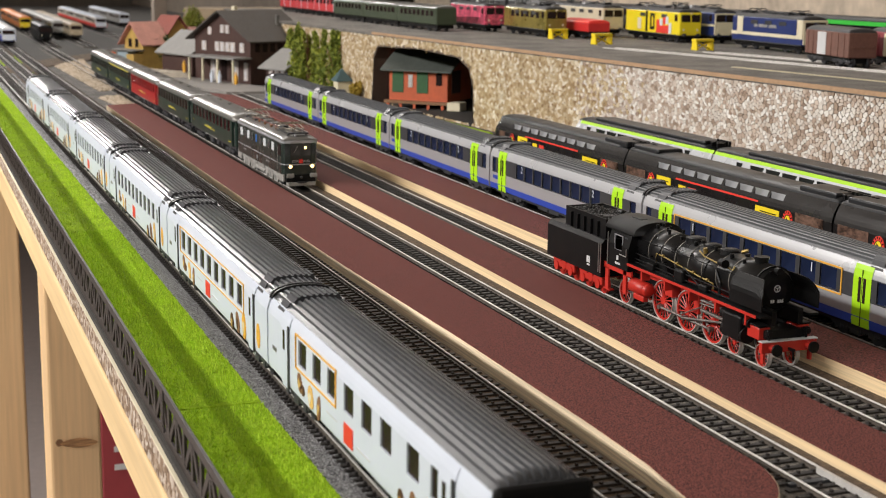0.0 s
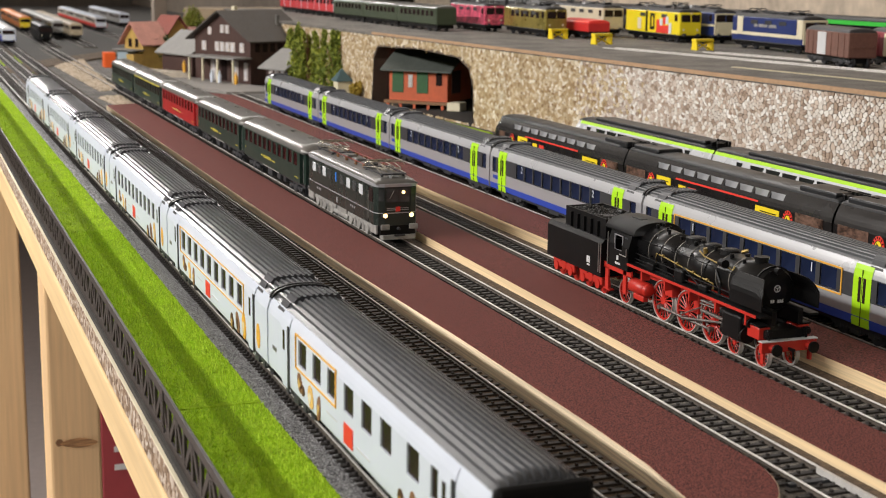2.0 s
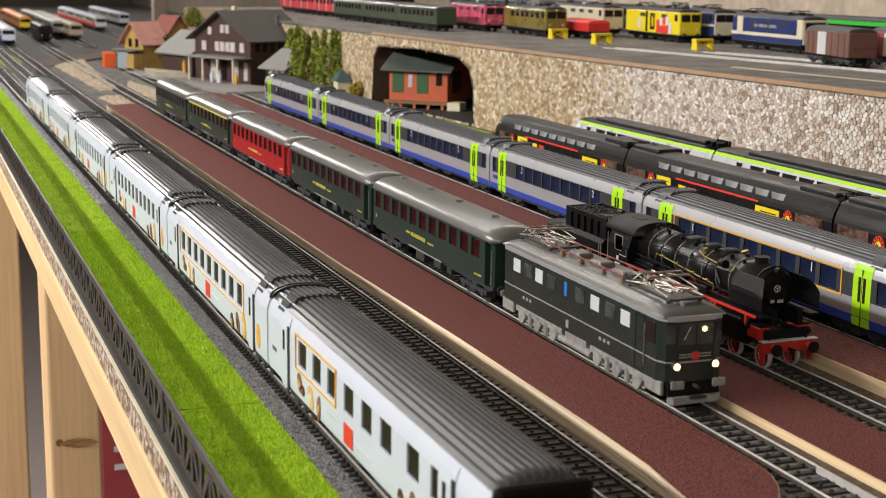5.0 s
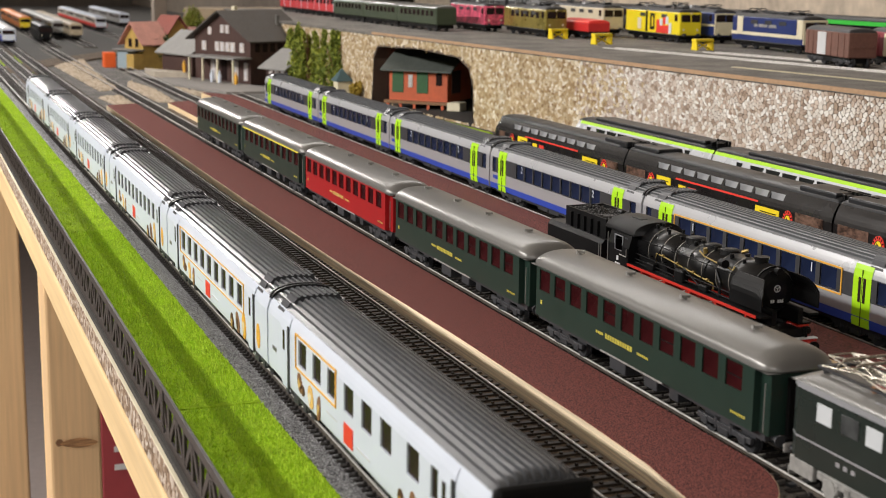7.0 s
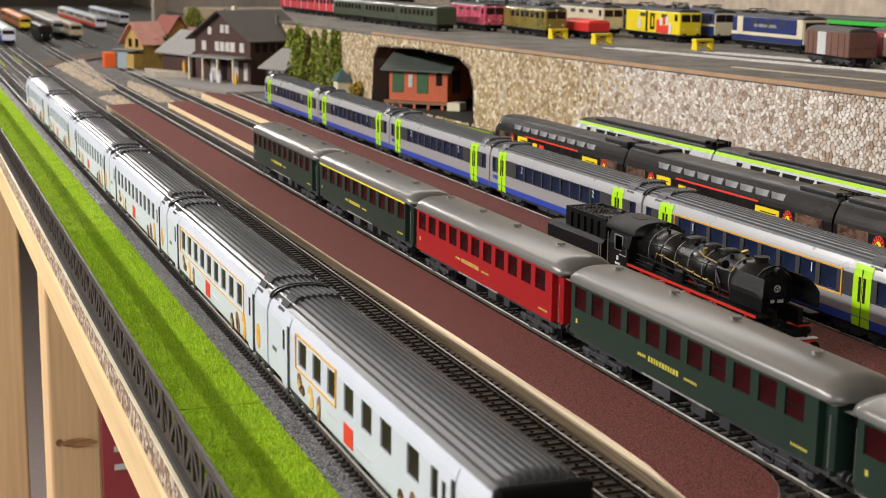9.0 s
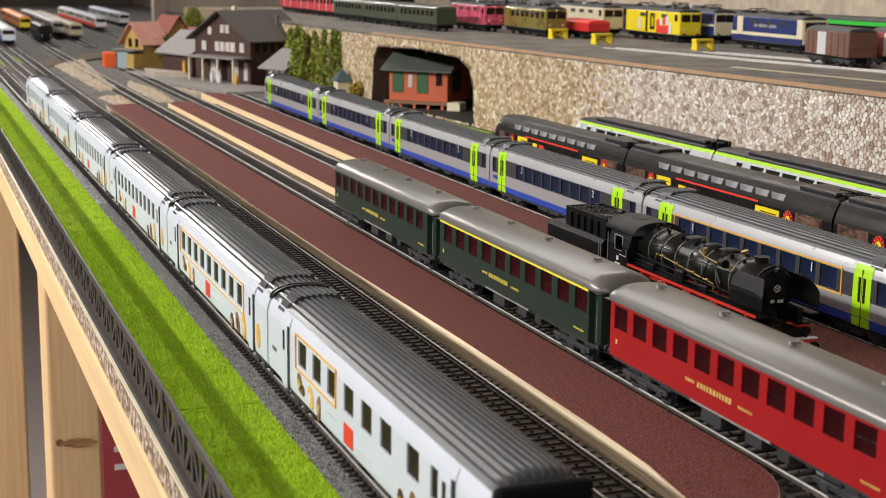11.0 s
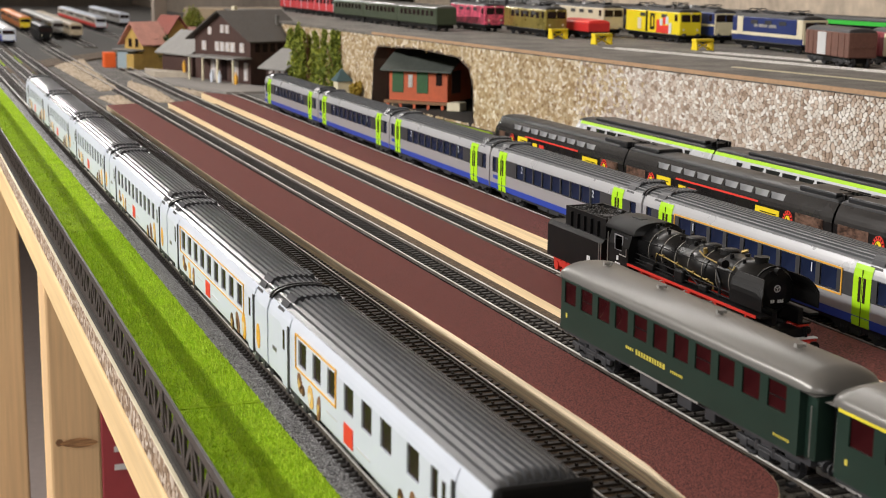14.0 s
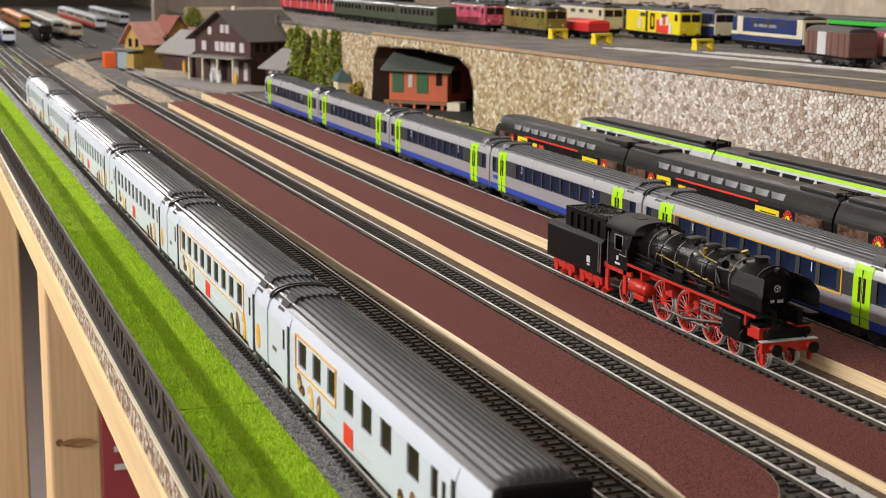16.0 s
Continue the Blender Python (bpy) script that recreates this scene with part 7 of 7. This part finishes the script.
    # orange shed in the wall's opening
    ws = [("front", u, 0.027, 0.018, 0.030, "shutter") for u in (0.078, 0.039)] + [("front", 0.058, 0.029, 0.007, 0.018, "paleglass"), ("front", 0.013, 0.033, 0.009, 0.018, "glass")]
    ws += [("side", 0.03, 0.028, 0.03, 0.032, "darkwood")]
    sh = house("goods_shed", "orange wooden goods shed with green doors under the arch", frame_at((0.402, 1.325), (0.337, 1.390)) @ pose(0, 0, 0.010), 0.092, 0.085, 0.048, 0.070, brick, greenslate, ws, 0.010, "y")
    part("loading_platform", box(B(), -0.010, 0.0, -0.004, 0.096, -0.003, 0.001), "brown", sh)
    for u in (0.004, 0.026, 0.048, 0.070, 0.090):
        part("platform_leg", box(B(), -0.0085, -0.006, u - 0.002, u + 0.002, -0.0098, -0.003), brick, sh)
    part("stone_step", box(B(), -0.014, 0.010, -0.026, -0.006, -0.0098, 0.002, 0.0008), "cream", sh)
    # far houses
    y1 = house("ochre_house", "ochre house with red roof", frame_at((0.112, 2.20), (0.080, 2.265)), 0.060, 0.048, 0.056, 0.088, ochre, pinkroof,
               [("front", 0.020, 0.050, 0.010, 0.016, "glass"), ("front", 0.042, 0.050, 0.010, 0.016, "glass"), ("side", 0.03, 0.05, 0.012, 0.016, "glass")], 0.010)
    part("yellow_lean_to", box(B(), -0.024, 0.0, -0.002, 0.022, 0, 0.030, 0.001), ochre, y1, "ochre lean-to")
    part("porch_roof", slab(B(), [(-0.028, -0.006), (0.0, -0.006), (0.0, 0.062), (-0.028, 0.062)], 0.0365, 0.0385), greyslate, y1, "grey porch roof")
    part("blue_porch", box(B(), -0.020, 0.0, 0.024, 0.058, 0, 0.036, 0.001), mat("pale_blue", (0.30, 0.38, 0.42), 0.6), y1, "pale blue porch")
    house("red_roof_house", "house with pale red roof behind the station", frame_at((0.255, 2.46), (0.232, 2.52)), 0.06, 0.06, 0.040, 0.066, darkwood, pinkroof, (), 0.008, "y")
    house("red_roof_house", "dark house with deep red roof", frame_at((0.205, 2.46), (0.178, 2.53)), 0.06, 0.05, 0.060, 0.092, ochre, redroof, (), 0.008, "y")
    b = part("orange_booth", box(B(), 0.045, 0.068, 2.255, 2.285, -0.006, 0.024, 0.002), mat("bright_orange", (0.85, 0.13, 0.02), 0.5), None)
    tagged(b, "small bright orange booth beside the track", "booth")
    # wayside
    cone = thing("kiosk", "small pale kiosk with blue-green pointed roof", "kiosk", m=pose(0.312, 1.545, -0.006))
    part("wall", box(B(), -0.010, 0.010, -0.012, 0.012, 0, 0.026), "cream", cone)
    bm = B()
    vs = [bm.verts.new(v) for v in ((-0.014, -0.016, 0.026), (0.014, -0.016, 0.026), (0.014, 0.016, 0.026), (-0.014, 0.016, 0.026), (0, 0, 0.046))]
    for q in ((0, 1, 4), (1, 2, 4), (2, 3, 4), (3, 0, 4), (3, 2, 1, 0)):
        bm.faces.new([vs[i] for i in q])
    part("roof", bm, mat("teal_roof", (0.06, 0.11, 0.12), 0.6), cone, "blue-green pointed roof")
    sg = thing("round_sign", "white round signal disc on a post", "signal", m=pose(0.212, 1.615, -0.006))
    part("post", rod(B(), (0, 0, 0), (0, 0, 0.022), 0.0010, 8), "darkgrey", sg)
    part("disc", rod(B(), (0.0006, 0, 0.026), (-0.0006, 0, 0.026), 0.0052, 18), "white", sg, "white disc")
    for x, y, mt in ((0.140, 1.930, "orange"), (0.168, 1.830, "white"), (0.176, 1.806, "white"), (0.196, 1.770, "orange")):
        bm = rod(B(), (0, 0, 0), (0, 0, 0.012), 0.0028, 8, 0.0034)
        rod(bm, (0, 0, 0.012), (0, 0, 0.017), 0.0034, 8, 0.0014)
        bmesh.ops.create_icosphere(bm, subdivisions=2, radius=0.0019, matrix=Matrix.Translation((0, 0, 0.0185)))
        f = part("figurine", bm, mt, None)
        f.matrix_world = pose(x, y, -0.0015 + (0.0095 if x < 0.15 else 0))
        tagged(f, "tiny painted plastic figurine on the pavement", "figurine", "station figurines")


def scenery():
    green = [(0.08, 0.12, 0.015), (0.20, 0.25, 0.03), (0.38, 0.42, 0.06), (0.28, 0.32, 0.04)]
    dgreen = [(0.02, 0.045, 0.012), (0.05, 0.10, 0.02), (0.09, 0.15, 0.03)]
    ygreen = [(0.18, 0.2, 0.02), (0.3, 0.32, 0.05), (0.12, 0.15, 0.02)]
    def spires(seed, n, spread):
        """Lobes that stack into several upright, pointed tips."""
        r = random.Random(seed)
        out = []
        for k in range(n):
            x, y, h = r.uniform(-spread, spread), r.uniform(-spread, spread), r.uniform(0.72, 1.0)
            for j in range(6):
                f = j / 5
                out.append((x * (1 - 0.2 * f), y * (1 - 0.2 * f), 0.090 * h * (0.12 + 0.88 * f), 0.50 * (1 - 0.70 * f)))
        return out
    tree("conifer", "yellow-green bushy tree beside the stone wall", (0.292, 1.672), 0.012, (0.030, 0.030, 0.092), 3200, green, 1, lobes=spires(1, 5, 0.020))
    tree("conifer", "tall dark green tree beside the stone wall", (0.312, 1.590), 0.010, (0.028, 0.028, 0.090), 3000, green[:3] + dgreen[2:], 2, lobes=spires(2, 5, 0.018))
    tree("conifer", "small green tree behind the station", (0.296, 1.775), 0.012, (0.026, 0.026, 0.094), 1800, green, 4, lobes=spires(4, 4, 0.015))
    tree("broadleaf_tree", "round dark green tree beside the ochre house", (0.150, 2.235), 0.006, (0.028, 0.028, 0.066), 1800, dgreen, 5)
    tree("broadleaf_tree", "yellow-green trees behind the houses", (0.285, 2.66), 0.030, (0.042, 0.042, 0.070), 2200, ygreen, 6)
    tree("bush", "round mustard-yellow bush beside the wall", (0.328, 1.500), 0.000, (0.022, 0.022, 0.028), 1200, [(0.35, 0.24, 0.03), (0.45, 0.32, 0.04), (0.28, 0.2, 0.02)], 7)
    # ground covers
    gr = M["grass"]
    structure("grass_patch", slab(B(), [(0.318, 1.02), (0.345, 1.02), (0.332, 1.35), (0.300, 1.35)], -0.0060, -0.0035), gr, "green grass patch at the foot of the wall", "grass")
    structure("grass_patch_far", slab(B(), [(-0.150, 2.33), (-0.100, 2.36), (-0.085, 2.62), (-0.170, 2.60)], -0.0060, -0.0038), gr, "green grass patch between far tracks", "grass")
    structure("grass_patch_small", slab(B(), [(-0.122, 1.95), (-0.102, 1.97), (-0.098, 2.15), (-0.128, 2.15)], -0.0060, -0.0038), gr, "small green grass patch", "grass")
    structure("gravel_yard", slab(B(), [(-0.134, 1.40), (0.24, 1.40), (0.20, 2.00), (0.05, 2.45), (-0.134, 2.45)], -0.0061, -0.0050), mat("pale_grey_gravel", (0.115, 0.108, 0.10), 0.9, 0, 0.6, 700, 0.8), "grey gravel between the far tracks", "gravel")
    structure("gravel_sidings", slab(B(), [(0.134, -0.42), (0.33, -0.42), (0.31, 1.40), (0.134, 1.40)], -0.0061, -0.0050), "dark_ballast", "dark gravel under the sidings", "gravel")
    # beige rubble beds
    rub = island_mat("beige_rubble", [(0.36, 0.29, 0.21), (0.52, 0.43, 0.33), (0.64, 0.56, 0.45)], 0.9, 900, 0.6)
    rnd = random.Random(21)
    for poly, n in (([(-0.044, 2.30), (0.030, 2.48), (0.010, 2.10), (-0.004, 1.72), (-0.034, 1.72)], 3200), ([(0.022, 1.52), (0.046, 1.50), (0.052, 1.70), (0.040, 1.90), (0.022, 1.80)], 1500), ([(-0.040, 1.45), (-0.016, 1.45), (-0.016, 1.62), (-0.050, 1.60)], 800), ([(0.100, 1.58), (0.125, 1.57), (0.098, 1.74), (0.084, 1.76)], 350)):
        xs, ys = [p[0] for p in poly], [p[1] for p in poly]
        vs, fs = [], []
        k = 0
        while k < n:
            x, y = rnd.uniform(min(xs), max(xs)), rnd.uniform(min(ys), max(ys))
            if not inside_poly((x, y), poly):
                continue
            k += 1
            s = rnd.uniform(0.0012, 0.0032)
            b = len(vs)
            e = Euler((rnd.uniform(0, 6), rnd.uniform(0, 6), 0)).to_matrix()
            c = Vector((x, y, -0.0045 + s * 0.4))
            vs += [tuple(c + e @ Vector(q) * s) for q in ((1, 0, 0), (-1, 0, 0), (0, 1, 0), (0, -1, 0), (0, 0, 0.8), (0, 0, -0.8))]
            fs += [tuple(b + i for i in q) for q in ((0, 2, 4), (2, 1, 4), (1, 3, 4), (3, 0, 4), (2, 0, 5), (1, 2, 5), (3, 1, 5), (0, 3, 5))]
        me = bpy.data.meshes.new("rubble")
        me.from_pydata(vs, [], fs)
        me.materials.append(rub)
        o = new("rubble", me)
        tagged(o, "beige stone rubble between the far tracks", "rubble", "", "stuff")
    # crossing track, dark, at the far end
    structure("crossing_track", slab(B(), [(-0.30, 1.86), (-0.30, 1.80), (-0.02, 2.36), (0.30, 2.95), (0.30, 3.10), (-0.06, 2.46)], -0.0060, -0.0030), "dark_ballast", "dark crossing track bed at the far end", "road")


def far_tracks():
    for x, y0, y1, lab, bed in ((T1, 1.9, 2.9, "far end of the white train's track", "ballast"), (T2, 1.744, 2.9, "far end of the dark track", "dark_ballast"), (T3, 1.744, 2.9, "far end of the platform track", "ballast"),
                                (T4, 1.744, 2.2, "far end of the steam locomotive's track", "ballast"), (-0.117, 1.45, 2.9, "dark track between the white train and the yard", "dark_ballast")):
        track(x, y0, y1, "track", lab, "sleeper", bed, False)


def gravel_grains():
    rnd = np.random.RandomState(8)
    n = 22000
    y, x = rnd.uniform(-0.16, 0.62, n), np.where(rnd.rand(n) < 0.85, rnd.uniform(-0.1772, -0.1672, n), rnd.uniform(-0.1418, -0.1345, n))
    s = rnd.uniform(0.00025, 0.00055, n)
    c = np.stack([x, y, -0.0036 + s * 0.2], 1)
    q = np.array([(1, 0, 0), (0, 1, 0), (-1, 0, 0), (0, -1, 0), (0, 0, 0.9)], float)
    a = rnd.uniform(0, 6.28, n)
    rot = np.stack([np.stack([np.cos(a), -np.sin(a), 0 * a], 1), np.stack([np.sin(a), np.cos(a), 0 * a], 1), np.stack([0 * a, 0 * a, 1 + 0 * a], 1)], 1)
    v = (np.einsum("nij,kj->nki", rot, q) * s[:, None, None] + c[:, None, :]).reshape(-1, 3)
    f = (np.arange(n)[:, None, None] * 5 + np.array([(0, 1, 4), (1, 2, 4), (2, 3, 4), (3, 0, 4)])[None]).reshape(-1, 3)
    me = bpy.data.meshes.new("grains")
    me.from_pydata(v.tolist(), [], f.tolist())
    me.materials.append(island_mat("gravel_grains", [(0.10, 0.10, 0.104), (0.19, 0.19, 0.195), (0.26, 0.26, 0.265), (0.42, 0.42, 0.42)], 0.9, bump=0))
    tagged(put("grains", me, bpy.data.objects["gravel_bed"], Matrix.Identity(4), "loose grey gravel grains"), kind="stuff")


def switch_rail():
    t = thing("switch_blade", "pale steel switch blade beside the platform track", "switch")
    bm = B()
    a = slab(bm, [(0.0062, -0.117), (0.0072, -0.117), (0.0082, -0.200), (0.0066, -0.200)], -0.0022, 0.0004)
    part("blade", bm, "rail", t)
    part("tie_bar", box(B(), -0.012, 0.012, -0.126, -0.123, -0.0030, -0.0018), "darkgrey", t)


def far_stock():
    """Trains stabled at the far end of the layout."""
    grp = "far stabled trains"
    orange = mat("far_orange", (0.72, 0.22, 0.03), 0.4, 0, 0.1, 60, 0)
    beige = mat("far_beige", (0.42, 0.35, 0.24), 0.4, 0, 0.1, 60, 0)
    grey = mat("far_grey", (0.33, 0.33, 0.32), 0.4, 0, 0.1, 60, 0)
    cream = mat("far_cream", (0.66, 0.60, 0.52), 0.4, 0, 0.1, 60, 0)
    for x, y, paint, roof, front, lab, cars, low in ((-0.098, 2.985, "white", "lightgrey", "white", "white and blue railcar stabled far off", 2, ("blue", 0.014)),
                                                    (0.000, 3.72, orange, orange, "sign", "orange railcar with yellow front stabled far off", 3, None),
                                                    (0.000, 3.11, "black", "black", "black", "black steam engine stabled far off", 1, None),
                                                    (0.060, 3.40, grey, grey, grey, "pale grey railcar stabled far off", 4, None),
                                                    (0.088, 3.24, beige, beige, beige, "beige railcar stabled far off", 4, None),
                                                    (0.215, 3.73, cream, "white", "white", "cream railcar with white roof stabled far off", 4, ("red", 0.010)),
                                                    (0.330, 4.05, grey, "white", "white", "grey and white railcar stabled far off", 3, None)):
        for k in range(cars):
            t = deck_vehicle("railcar", lab, "railcar", (x, y + k * 0.262), 0, 0.258, paint, low, roof, front if k == 0 else None, 0.038, False, [(0.03 + 0.024 * j, 0.014) for j in range(9)], None, 0.0165, grp)
            t.location.z = 0
    for x in (-0.08, 0.02, 0.105, 0.235, 0.348):
        track(x, 2.95, 5.2, "track", "far track under stabled trains", "sleeper", "ballast", False)
    structure("pillar", box(B(), 0.515, 0.560, 4.5, 4.56, -0.0062, 0.5, 0.003), mat("pillar_plaster", (0.40, 0.33, 0.27), 0.9), "pale square pillar beyond the station", "pillar")


grass_strip()
truss_fence()
fascia()
stone_wall()
upper_deck()
deck_stock()
station()
scenery()
far_tracks()
gravel_grains()
switch_rail()
far_stock()

white_train()
blue_train()
dark_train()
pale_train()
steam_locomotive()
moving = [electric_locomotive()]
moving.append(old_coach("passenger_coach", "dark green passenger coach with grey roof, coupled behind the locomotive", "green", W11))
moving.append(old_coach("passenger_coach", "dark green passenger coach with grey roof and yellow lettering", "green", W11))
moving.append(old_coach("dining_coach", "crimson red dining coach with grey roof and gold lettering", "crimson", W11, False, "gold"))
moving.append(old_coach("passenger_coach", "dark green first-class coach with yellow stripe under the roof", "green", W10, True))
moving.append(old_coach("passenger_coach", "dark green passenger coach at the end of the train", "green", W11))


def motions():
    """The passenger train rolls along its track towards the camera, a little unevenly."""
    speed = 0.1338
    lead = ((0, 0.0034), (0.5, 0.0066), (1, 0.0050), (1.5, 0.0), (2, -0.0030), (2.5, -0.0028), (3, 0.0004), (3.5, 0.0), (4, -0.0030), (4.5, -0.0014), (5, 0.0012), (5.5, 0.0040), (6, 0.0066),
            (6.5, 0.0084), (7, 0.0104), (7.5, 0.0148), (8, 0.0157), (8.5, 0.0140), (9, 0.0133), (9.5, 0.0141), (10, 0.0149), (10.5, 0.0157), (11, 0.0165),
            (11.5, 0.0173), (12, 0.0188), (12.5, 0.0225), (13, 0.0228), (13.5, 0.0203), (14, 0.0182), (14.5, 0.0195), (15, 0.0270), (15.5, 0.0279), (16, 0.0282))
    for i, ob in enumerate(moving):
        start = 0.2605 if i == 0 else 0.4765 + 0.2285 * (i - 1)
        walk(ob, [(t, pose(T3, start + speed * (3.5 - t) - d, 0)) for t, d in lead])


motions()
